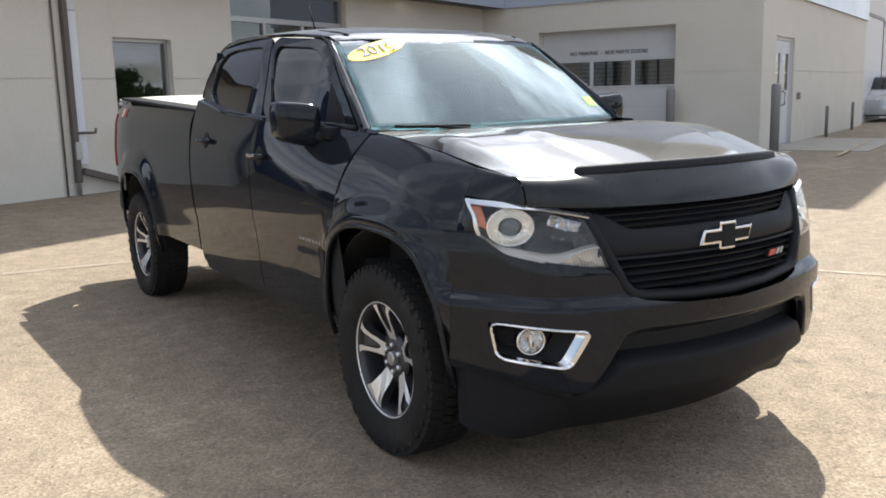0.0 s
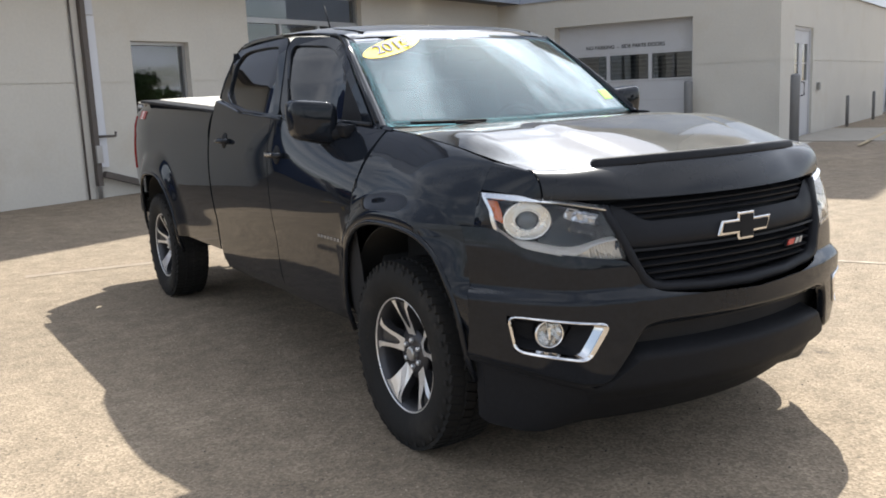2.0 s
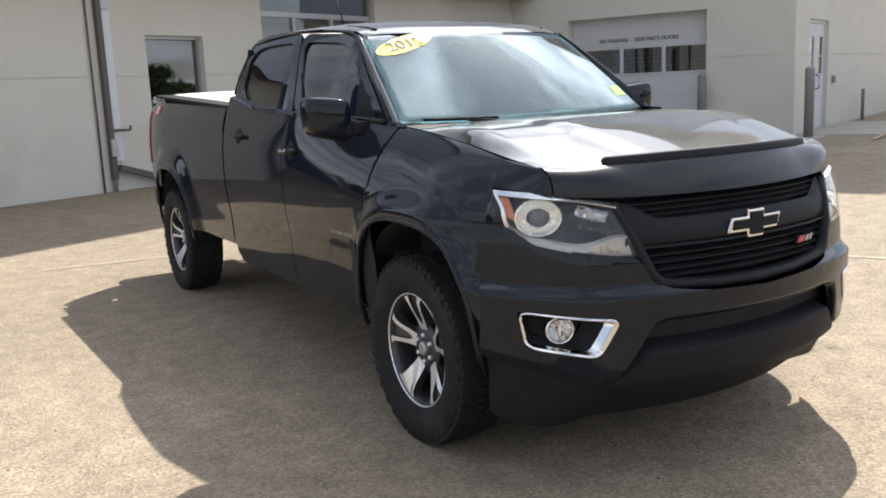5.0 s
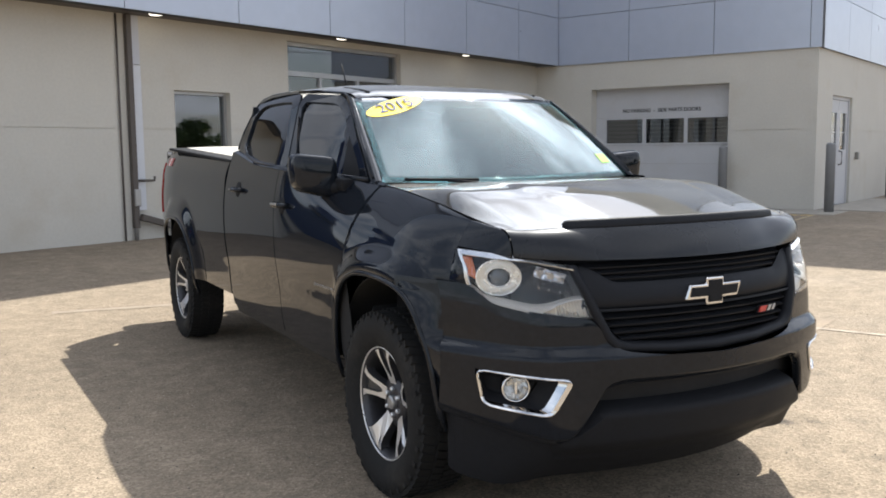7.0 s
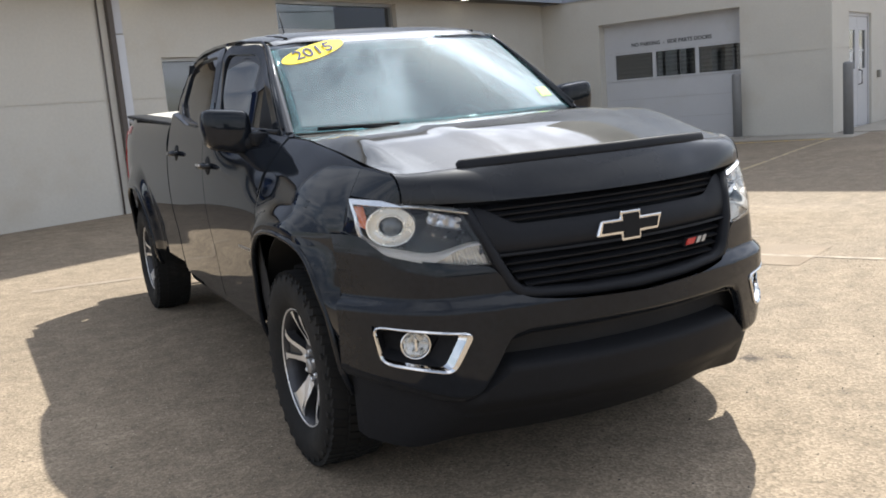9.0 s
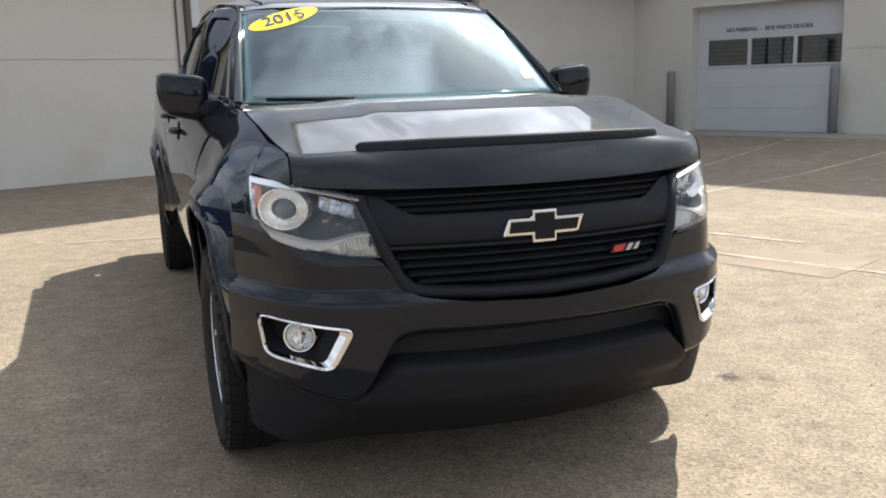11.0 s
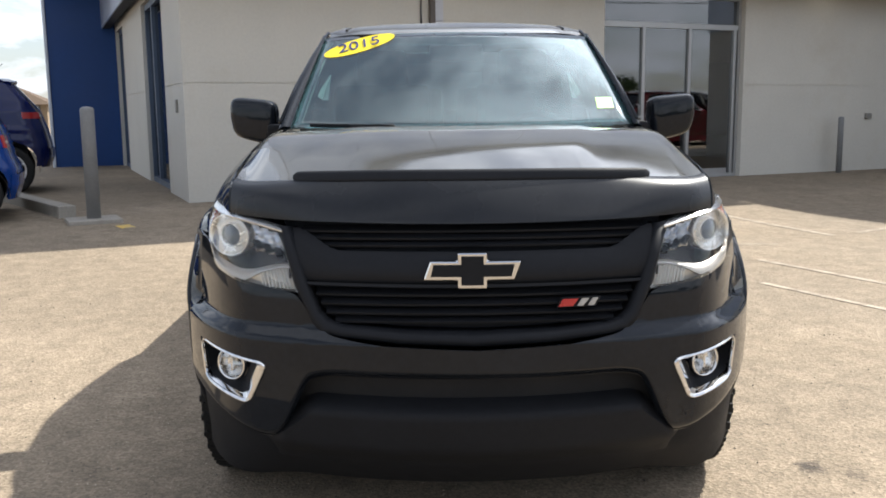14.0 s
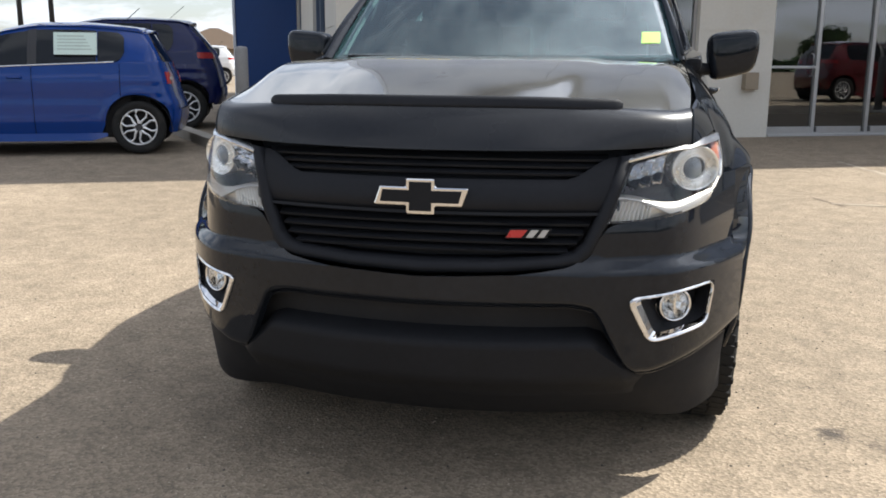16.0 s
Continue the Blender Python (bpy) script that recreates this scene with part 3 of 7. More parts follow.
bollard(20.35, 2.72, 0.04, 0.76, "slim dark post beside the wall")
bollard(23.95, 2.72, 0.04, 0.78, "slim dark post beside the wall")


def laid(name, x0, x1, y0, y1, h, material, label, category, turn=0, bevel=0.012):
    cx, cy = (x0 + x1) / 2, (y0 + y1) / 2
    ob = mesh_ob(name, box(x0 - cx, x1 - cx, y0 - cy, y1 - cy, -0.12, h, bevel), material)
    ob.matrix_world = MB @ pose(cx, cy, gl(cx, cy), 0, 0, turn)
    return tagged(ob, label, category, kind="structure")


laid("concrete_footing", -1.20, -0.62, 7.70, 8.22, 0.035, CONCRETE, "cracked concrete footing of the bollard", "footing", 4)
laid("kerb", -1.75, -1.55, 8.30, 12.0, 0.13, CONCRETE, "concrete kerb beside the parked cars", "kerb", 15)
laid("pavement_service", XG + 0.1, 19.4, 0.95, 2.90, 0.02, CONCRETE, "concrete slab before the service door", "pavement")
laid("pavement_apron", 13.75, XG - 0.01, 2.3, 9.2, 0.012, CONCRETE, "concrete strip along the wing", "pavement")
laid("footing_pad", 14.30, 14.80, 4.45, 4.90, 0.03, CONCRETE, "concrete footing", "footing", 3)
WL, YL = "worn white parking line on asphalt", "worn yellow parking line on asphalt"
strip("parking_line", [(6.31, 6.6), (6.00, 3.7)], 0.075, LINE_WHITE, WL)
strip("parking_line", [(4.24, 2.9), (4.34, 0.5)], 0.07, LINE_WHITE, WL)
strip("parking_line", [(3.50, 2.1), (3.66, -1.2)], 0.06, LINE_WHITE, WL)
strip("parking_line", [(4.30, 3.88), (5.05, 3.50)], 0.055, LINE_WHITE, WL)
strip("parking_line", [(5.7, 2.75), (9.1, 2.62)], 0.07, LINE_WHITE, WL)
strip("parking_line", [(9.1, 2.64), (13.7, 2.60)], 0.07, LINE_PALE, "faded pale yellow parking line on asphalt")
strip("parking_line", [(6.4, 3.75), (13.6, 4.9)], 0.07, LINE_WHITE, WL)
strip("parking_line", [(13.15, 4.9), (13.55, 2.6)], 0.10, LINE_YELLOW, YL)
strip("parking_line", [(13.6, 1.25), (18.6, 1.45)], 0.075, LINE_PALE, YL, 0.03)
strip("parking_line", [(0.5, 5.35), (1.6, 4.75)], 0.10, LINE_FAINT, "nearly worn off pale parking line")
strip("yellow_mark", [(-0.64, 7.52), (-0.58, 7.30)], 0.16, LINE_YELLOW, "patch of yellow paint on the asphalt")
strip("asphalt_patch", [(3.25, 0.20), (4.05, 0.20)], 0.75, PATCH, "pale rectangular repair patch in the asphalt", 0.003, "repair patch")
strip("asphalt_crack", [(4.36, 4.26), (4.31, 3.7), (4.25, 3.17)], 0.022, mat("dusty_crack", (0.13, 0.10, 0.075), 0.95), "fine dusty crack in the asphalt", 0.003, "crack")


def scatter(name, n, seed, area, size, material, label):
    """Loose grit and bits on the asphalt, one joined sheet of small stones."""
    rnd = random.Random(seed)
    verts, faces = [], []
    for _ in range(n):
        x, y = rnd.uniform(*area[0]), rnd.uniform(*area[1])
        r = size * rnd.uniform(0.4, 1.3)
        z = gz(x, y)
        b = len(verts)
        for k in range(5):
            a = 2 * math.pi * k / 5 + rnd.random()
            verts.append((x + r * math.cos(a) * rnd.uniform(0.7, 1.2), y + r * math.sin(a), z - 0.001))
        verts.append((x, y, z + r * rnd.uniform(0.4, 0.9)))
        for k in range(5):
            faces.append((b + k, b + (k + 1) % 5, b + 5))
    me = bpy.data.meshes.new(name)
    me.from_pydata(verts, [], faces)
    me.materials.append(material)
    tagged(new(name, me), label, "grit", kind="stuff")


scatter("loose_grit", 7000, 3, ((-4.5, 4.5), (-2.6, 4.5)), 0.0048, mat("pale_grit", (0.40, 0.33, 0.25), 0.9), "loose pale grit scattered on the asphalt")
scatter("dark_grit", 2600, 5, ((-4.5, 4.5), (-2.6, 4.5)), 0.0055, mat("dark_grit", (0.07, 0.06, 0.05), 0.9), "dark crumbs of asphalt on the lot")

# ---- the pickup: materials ----
PAINT = mat("black_car_paint", (0.0090, 0.0110, 0.0150), 0.035, vary=0.25, scale=2.5, rough_vary=0.02, spec=0.33)
VINYL = mat("matte_black_vinyl", (0.018, 0.0192, 0.0228), 0.55, vary=0.15, scale=3, bump=0.10, bump_scale=500, spec=0.11)
NOSE = mat("satin_black_nose_paint", (0.0125, 0.0135, 0.0165), 0.26, vary=0.15, scale=3, spec=0.4)
PLASTIC = mat("grained_black_plastic", (0.0145, 0.0150, 0.0170), 0.6, vary=0.15, scale=5, bump=0.12, bump_scale=400, spec=0.12)
GRILLE = mat("satin_black_grille", (0.0145, 0.0152, 0.0178), 0.5, vary=0.1, spec=0.13)
HOLE = mat("black_cavity", (0.013, 0.013, 0.014), 0.9)
CHROME = mat("chrome", (0.70, 0.70, 0.71), 0.07, metal=1.0, vary=0.02, rough_vary=0.03)
REFLECTOR = mat("lamp_reflector", (0.88, 0.87, 0.83), 0.24, metal=0.60, vary=0.06, scale=30)
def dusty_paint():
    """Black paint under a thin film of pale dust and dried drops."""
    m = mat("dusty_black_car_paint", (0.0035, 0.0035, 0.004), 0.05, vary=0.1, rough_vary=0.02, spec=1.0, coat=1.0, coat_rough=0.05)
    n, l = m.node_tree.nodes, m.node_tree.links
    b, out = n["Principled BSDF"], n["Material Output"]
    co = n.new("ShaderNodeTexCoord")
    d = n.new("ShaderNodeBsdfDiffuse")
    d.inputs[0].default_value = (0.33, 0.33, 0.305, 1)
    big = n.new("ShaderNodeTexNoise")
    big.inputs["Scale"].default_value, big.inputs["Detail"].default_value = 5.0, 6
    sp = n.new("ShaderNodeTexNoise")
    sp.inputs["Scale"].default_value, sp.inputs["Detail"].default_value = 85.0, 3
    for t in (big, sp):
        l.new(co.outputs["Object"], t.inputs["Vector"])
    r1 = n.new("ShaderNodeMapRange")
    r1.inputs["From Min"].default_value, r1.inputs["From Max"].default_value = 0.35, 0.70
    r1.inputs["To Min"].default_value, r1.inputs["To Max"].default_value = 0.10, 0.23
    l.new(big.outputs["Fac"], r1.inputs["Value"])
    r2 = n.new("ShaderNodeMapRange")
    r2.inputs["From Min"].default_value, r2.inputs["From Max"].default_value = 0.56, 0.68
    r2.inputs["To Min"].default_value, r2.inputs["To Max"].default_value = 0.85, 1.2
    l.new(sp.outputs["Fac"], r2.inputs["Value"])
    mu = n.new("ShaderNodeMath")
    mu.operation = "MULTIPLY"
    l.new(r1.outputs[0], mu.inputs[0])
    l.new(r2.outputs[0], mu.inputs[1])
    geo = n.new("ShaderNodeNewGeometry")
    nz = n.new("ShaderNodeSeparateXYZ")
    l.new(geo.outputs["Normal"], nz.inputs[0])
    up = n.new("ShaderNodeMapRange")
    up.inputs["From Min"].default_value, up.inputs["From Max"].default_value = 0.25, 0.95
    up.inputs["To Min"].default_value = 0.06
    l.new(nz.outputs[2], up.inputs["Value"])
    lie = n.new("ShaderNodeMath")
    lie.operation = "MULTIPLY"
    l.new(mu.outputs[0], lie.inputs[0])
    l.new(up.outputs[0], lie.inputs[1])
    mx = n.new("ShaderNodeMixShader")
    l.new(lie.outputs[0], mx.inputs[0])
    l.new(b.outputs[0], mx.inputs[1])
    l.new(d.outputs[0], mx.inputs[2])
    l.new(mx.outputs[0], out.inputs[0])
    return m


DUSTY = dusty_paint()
LAMP_DARK = mat("dark_lamp_housing", (0.016, 0.016, 0.018), 0.5, vary=0.1)
LENS_AMBER = mat("amber_lens", (0.55, 0.13, 0.03), 0.25, coat=0.6)
LENS_WHITE = mat("ribbed_white_lens", (0.36, 0.34, 0.31), 0.3, coat=0.6)
LENS_RED = mat("red_lens", (0.34, 0.012, 0.014), 0.2, coat=0.8)
LAMP_GLASS = glass_mat("clear_lamp_lens", (0.97, 0.97, 0.97), gloss=0.03)
WINDSHIELD = glass_mat("windshield_glass", (0.50, 0.72, 0.73), gloss=0.14)
SIDE_GLASS = glass_mat("tinted_side_glass", (0.07, 0.08, 0.08), 0.25, (0.03, 0.03, 0.032))
RUBBER = mat("tyre_rubber", (0.014, 0.0138, 0.0135), 0.8, vary=0.2, scale=8, fine=60, bump=0.15, bump_scale=120, spec=0.3, stain=(5.0, 0.55, 0.80, (0.045, 0.040, 0.034)))
ALLOY = mat("machined_alloy", (0.72, 0.72, 0.72), 0.34, metal=0.75, vary=0.05)
FROSTED = mat("frosted_silver_trim", (0.44, 0.46, 0.49), 0.40, metal=0.85, vary=0.03)
ALLOY_GREY = mat("grey_wheel_paint", (0.075, 0.072, 0.070), 0.45, metal=0.3)
ALLOY_DARK = mat("charcoal_alloy", (0.055, 0.055, 0.06), 0.4, metal=0.5)
RED = mat("red_badge", (0.42, 0.018, 0.02), 0.3, coat=0.5)
TONNEAU = mat("pale_grey_bed_cover", (0.42, 0.40, 0.36), 0.75, vary=0.08, scale=3, bump=0.1)
UNDER = mat("underbody_grey", (0.018, 0.017, 0.016), 0.85)
SEAT = mat("dark_seat_cloth", (0.028, 0.028, 0.030), 0.85, bump=0.1, bump_scale=200)
DASH = mat("grey_dashboard", (0.045, 0.045, 0.048), 0.65, bump=0.08, bump_scale=250)
LINER = mat("pale_headliner", (0.34, 0.33, 0.31), 0.9)
STICK_Y = mat("yellow_sticker", (0.85, 0.66, 0.02), 0.5, vary=0.03)
STICK_G = mat("lime_sticker", (0.32, 0.72, 0.08), 0.5, vary=0.03)
NAVY = mat("dark_blue_ink", (0.02, 0.03, 0.16), 0.5)
PAPER = mat("white_paper", (0.75, 0.75, 0.72), 0.7, vary=0.03)

# ---- the pickup: forward is -y, its front axle crosses the origin ----
truck = empty("pickup_truck", label="black crew-cab pickup truck parked on the asphalt", category="pickup truck")
WB = 3.57


def surf(name, f, nu, nv, material, parent=truck, label="", thick=0.006, keep=None, us=None, vs=None):
    """A smooth sheet f(u, v), u and v from 0 to 1, given thickness; keep(x, y, z) leaves cells out."""
    U = us if us is not None else np.linspace(0, 1, nu + 1)
    V = vs if vs is not None else np.linspace(0, 1, nv + 1)
    pts = [tuple(f(u, v)) for u in U for v in V]
    n = len(V)
    faces = []
    for i in range(len(U) - 1):
        for j in range(n - 1):
            q = (i * n + j, (i + 1) * n + j, (i + 1) * n + j + 1, i * n + j + 1)
            if keep is None or keep(*[sum(pts[k][c] for k in q) / 4 for c in range(3)]):
                faces.append(q)
    me = bpy.data.meshes.new(name)
    me.from_pydata(pts, [], faces)
    bm = bmesh.new()
    bm.from_mesh(me)
    bmesh.ops.remove_doubles(bm, verts=bm.verts, dist=1e-5)
    bmesh.ops.delete(bm, geom=[v for v in bm.verts if not v.link_faces], context="VERTS")
    bmesh.ops.recalc_face_normals(bm, faces=bm.faces)
    bm.to_mesh(me)
    bm.free()
    me.shade_smooth()
    me.materials.append(material)
    ob = new(name, me)
    ob.parent = parent
    if thick:
        s = ob.modifiers.new("thickness", "SOLIDIFY")
        s.thickness, s.offset = thick, 0
        e = ob.modifiers.new("edges", "EDGE_SPLIT")
        e.split_angle = radians(50)
    return tagged(ob, label)


def tab(*pairs):
    xs, ys = np.array([p[0] for p in pairs]), np.array([p[1] for p in pairs])
    fine = np.linspace(xs[0], xs[-1], 240)
    v = np.interp(fine, xs, ys)
    k = np.ones(9) / 9
    for _ in range(2):
        v = np.convolve(np.pad(v, 4, mode="reflect", reflect_type="odd"), k, mode="valid")
    return lambda q: float(np.interp(q, fine, v))


side_tab = tab((0.20, 0.75), (0.30, 0.79), (0.42, 0.843), (0.50, 0.860), (0.60, 0.868), (0.68, 0.872), (0.76, 0.884), (0.84, 0.893), (0.95, 0.897), (1.05, 0.895), (1.13, 0.888), (1.20, 0.876), (1.27, 0.860), (1.40, 0.82))


glass_tab = tab((1.15, 0.858), (1.27, 0.838), (1.45, 0.782), (1.58, 0.725), (1.66, 0.678), (1.74, 0.620))


def inside(x, z, poly):
    r = False
    for (x0, z0), (x1, z1) in zip(poly, poly[1:] + poly[:1]):
        if (z0 > z) != (z1 > z) and x < (x1 - x0) * (z - z0) / (z1 - z0) + x0:
            r = not r
    return r


def round_poly(pts, r=0.02, n=4):
    """Corners of a polygon rounded off."""
    out = []
    m = len(pts)
    for i in range(m):
        p, a, b = Vector(pts[i]), Vector(pts[i - 1]), Vector(pts[(i + 1) % m])
        d0, d1 = (a - p), (b - p)
        k = min(r, d0.length * 0.45, d1.length * 0.45)
        q0, q1 = p + d0.normalized() * k, p + d1.normalized() * k
        for j in range(n + 1):
            t = j / n
            out.append(tuple(q0 * (1 - t) ** 2 + p * 2 * t * (1 - t) + q1 * t * t))
    return out


def gx(z, y=1.4):
    """Half width of the glasshouse: leans in, and narrows towards the windshield."""
    return glass_tab(z) - 0.10 * smooth01((1.55 - y) / 0.75) - 0.03 * max(0.0, 0.8 - y) - 0.015 * max(0.0, (y - 1.4) / 0.9) ** 2


def arch_d(y, z):
    """Superelliptic distance from the wheel arches: 1 on the opening's edge."""
    best = 9.0
    for yc, a, b in ((0.0, 0.455, 0.52), (WB, 0.455, 0.52)):
        dy, dz = abs(y - yc) / a, max(0.0, z - 0.38) / b
        best = min(best, (dy ** 2.7 + dz ** 2.7) ** (1 / 2.7))
    return best


def hw(y, z):
    """Half width of the body side."""
    w = side_tab(min(z, 1.40))
    d = arch_d(y, z)
    if z < 1.1:
        spread = 0.17 if y < 1.5 else 0.30
        w += 0.040 * (1 - smooth01((d - 1.05) / spread)) * smooth01((1.16 - z) / 0.16)
    # the shoulder leans in towards the hood
    w -= 0.117 * (max(0.0, min(z, 1.25) - 0.93) / 0.254) ** (1.45 + 0.9 * smooth01((y - 0.1) / 0.5)) * smooth01((1.25 - y) / 1.25)
    if y > 3.7:
        w -= 0.055 * ((y - 3.7) / 0.7) ** 2
    if y < -0.08:
        w -= 0.067 * smooth01((-0.08 - y) / 0.42) * smooth01((z - 0.70) / 0.25) + 0.02 * smooth01((-0.3 - y) / 0.2)
    return w


def arch_z(y, low):
    """Lower edge of a panel over a wheel arch."""
    z = low
    for yc, a, b in ((0.0, 0.455, 0.52), (WB, 0.455, 0.52)):
        q = abs(y - yc) / a
        if q < 1:
            z = max(z, 0.38 + b * (1 - q ** 2.7) ** (1 / 2.7))
    return z


def column_us(y0, y1, n):
    """Columns, crowded where an arch rises steeply."""
    ys = list(np.linspace(y0, y1, n))
    for yc in (0.0, WB):
        for s in (-1, 1):
            for e in (0.0005, 0.003, 0.008, 0.016, 0.03, 0.05, 0.075, 0.1):
                v = yc + s * (0.455 - e)
                if y0 < v < y1:
                    ys.append(v)
    ys = sorted(ys)
    return [(v - y0) / (y1 - y0) for v in ys]


def plan(x):
    x = abs(x)
    return -0.945 + 0.35 * x * x + (3.0 * (x - 0.62) ** 2 if x > 0.62 else 0)


prof = tab((0.16, 0.17), (0.25, 0.10), (0.32, 0.06), (0.42, 0.036), (0.52, 0.018), (0.62, 0.010), (0.71, 0.010), (0.80, 0.015), (0.87, 0.030), (0.93, 0.052), (1.0, 0.075), (1.06, 0.115))


def fy(x, z):
    """The nose: how far forward the front is."""
    return plan(x) + prof(z)


fender_top = tab((-0.62, 1.104), (-0.45, 1.132), (-0.2, 1.178), (0.1, 1.218), (0.45, 1.244))
belt = tab((0.2, 1.228), (0.6, 1.252), (1.25, 1.285), (1.8, 1.312), (2.1, 1.36), (2.4, 1.40))
rail = tab((2.2, 1.318), (3.3, 1.368), (4.5, 1.425))
DOOR1, DOOR2 = 1.31, 2.275


def door_front(z):
    return 0.33 + 0.11 * smooth01((1.2 - z) / 0.6)


for s in (-1, 1):
    # front fender: rolls from the hood's edge down to the arch and the sill
    def fender(u, v, s=s):
        y = -0.44 + u * (0.445 + 0.44)
        zt = fender_top(y)
        zb = arch_z(y, 0.43 if y > 0 else 0.88)
        zm = zt - 0.16
        if v < 0.62:
            z = zb + (zm - zb) * (v / 0.62)
            x, yy = hw(y, z), y
        else:
            a = (v - 0.62) / 0.38 * math.pi / 2
            w = hw(y, zm)
            x = 0.726 + (w - 0.726) * max(0.0, math.cos(a)) ** 1.65
            z = zm + 0.16 * math.sin(a) ** 1.65
        yy = min(y, door_front(z) - 0.006) if y > 0.2 else y
        return s * x, yy, z
    us = column_us(-0.44, 0.445, 36)
    fd = surf("front_fender", fender, 0, 26, PAINT, label="glossy black front fender", us=us)

    def door_a(u, v, s=s):
        z = 0.44 + v * (belt(0.8) - 0.44)
        y0 = door_front(z)
        y = y0 + u * (DOOR1 - 0.004 - y0)
        z = 0.44 + v * (belt(y) - 0.44)
        return s * hw(y, z), y, z
    da = surf("front_door", door_a, 18, 36, PAINT, label="glossy black front door")

    def door_b(u, v, s=s):
        y = DOOR1 + 0.004 + u * (DOOR2 - DOOR1 - 0.008)
        z0 = 0.44
        z = z0 + v * (belt(y) - z0)
        return s * hw(y, z), y, z
    db = surf("rear_door", door_b, 22, 36, PAINT, label="glossy black rear door")

    # sill under the doors and the dark gap behind the panels
    surf("rocker_panel", lambda u, v, s=s: (s * (hw(1.2, 0.39 + 0.05 * v) - 0.008), 0.46 + u * 1.82, 0.39 + 0.05 * v), 12, 5, PAINT, label="black rocker panel")
    surf("door_gap", lambda u, v, s=s: (s * (hw(0.3 + 1.99 * u, 0.45 + v * 0.76) - 0.02), 0.30 + u * 1.99, 0.45 + v * 0.76), 16, 16, HOLE, thick=0.004)

    # bed side
    def bed(u, v, s=s):
        y = 2.296 + u * (4.40 - 2.296)
        zb = arch_z(y, 0.50 if y < WB else 0.57)
        z = zb + v * (rail(y) - zb)
        x = hw(y, min(z, 1.16))
        if z > 1.16:
            x -= 0.055 * ((z - 1.16) / 0.19) ** 2
        return s * x, y, z
    bs = surf("bed_side", bed, 0, 30, PAINT, label="glossy black cargo bed side", us=column_us(2.296, 4.40, 60))
    part("bed_rail", box(min(s * 0.70, s * 0.848), max(s * 0.70, s * 0.848), 2.32, 4.10, 1.210, 1.232, 0.012, pose(0, 0, 0.0, 2.65, 0, 0)), PLASTIC, truck, "black plastic bed rail cap")
    # taillight at the bed's rear corner
    surf("taillight", lambda u, v, s=s: (s * (hw(4.30, min(0.90 + 0.40 * v, 1.16)) - 0.055 * max(0.0, (0.40 * v - 0.26) / 0.19) ** 2 + 0.006 - 0.10 * (1 - math.cos(u * 1.57))), 4.30 + 0.115 * math.sin(u * 1.57), 0.90 + 0.40 * v), 8, 6, LENS_RED, label="red taillight", thick=0.012)

    # ledge from the door skin in to the glass
    surf("belt_ledge", lambda u, v, s=s: (lambda y: (s * (hw(y, belt(y)) + 0.002 + (gx(belt(y), y) - 0.012 - hw(y, belt(y))) * v), y, belt(y) + 0.002 + 0.012 * v))(0.285 + u * 1.985), 24, 3, PAINT, thick=0.004)
    # cab side above the belt: frames round the windows

    def frame_ring(name, outer, inner, parent, material, s=s, out=0.0, thick=0.014):
        bm = bmesh.new()
        A = [bm.verts.new((s * (gx(z, y) + out), y, z)) for y, z in round_poly(outer, 0.07, 5)]
        B = [bm.verts.new((s * (gx(z, y) + out), y, z)) for y, z in round_poly(inner, 0.05, 5)]
        n = len(A)
        for k in range(n):
            bm.faces.new((A[k], A[(k + 1) % n], B[(k + 1) % n], B[k]))
        ob = part(name, bm, material, parent)
        m = ob.modifiers.new("thickness", "SOLIDIFY")
        m.thickness, m.offset = thick, 0
        b = ob.modifiers.new("edge", "BEVEL")
        b.width, b.segments = 0.003, 2
        return ob

    f_out = [(0.42, 1.242), (0.62, 1.402), (0.82, 1.545), (0.93, 1.622), (1.04, 1.664), (1.455, 1.694), (1.300, 1.286), (0.86, 1.266)]
    f_in = [(0.53, 1.268), (0.66, 1.372), (0.84, 1.500), (0.955, 1.580), (1.06, 1.622), (1.390, 1.646), (1.232, 1.302), (0.86, 1.284)]
    frame_ring("window_frame", f_out, f_in, da, PAINT)
    r_out = [(1.308, 1.287), (1.463, 1.694), (1.75, 1.708), (2.04, 1.710), (2.19, 1.696), (2.262, 1.645), (2.284, 1.385), (2.02, 1.332), (1.80, 1.314)]
    r_in = [(1.376, 1.310), (1.535, 1.650), (1.75, 1.658), (2.02, 1.656), (2.130, 1.640), (2.178, 1.590), (2.135, 1.430), (2.065, 1.374), (1.80, 1.336)]
    frame_ring("window_frame", r_out, r_in, db, PAINT)
    for nm, poly, par in (("side_window", f_in, da), ("side_window", r_in, db)):
        ys_, zs_ = [q[0] for q in poly], [q[1] for q in poly]
        cy, cz = sum(ys_) / len(poly), sum(zs_) / len(poly)
        wide = [(cy + (y - cy) * 1.07, cz + (z - cz) * 1.07) for y, z in round_poly(poly, 0.04, 3)]
        g = surf(nm, lambda u, v: (lambda y, z: (s * (gx(z, y) - 0.009), y, z))(min(ys_) - 0.03 + (max(ys_) - min(ys_) + 0.06) * u, min(zs_) - 0.03 + (max(zs_) - min(zs_) + 0.06) * v), 60, 36, SIDE_GLASS, parent=par,
                 label="dark tinted side window", thick=0.004, keep=lambda x, y, z: inside(y, z, wide))
        g.visible_shadow = False
    # black sail panel in the front corner of the window, behind the mirror
    bm = bmesh.new()
    bm.faces.new([bm.verts.new((s * (gx(z, y) + 0.006), y, z)) for y, z in ((0.51, 1.264), (0.65, 1.386), (0.755, 1.462), (0.775, 1.456), (0.76, 1.380), (0.74, 1.280))])
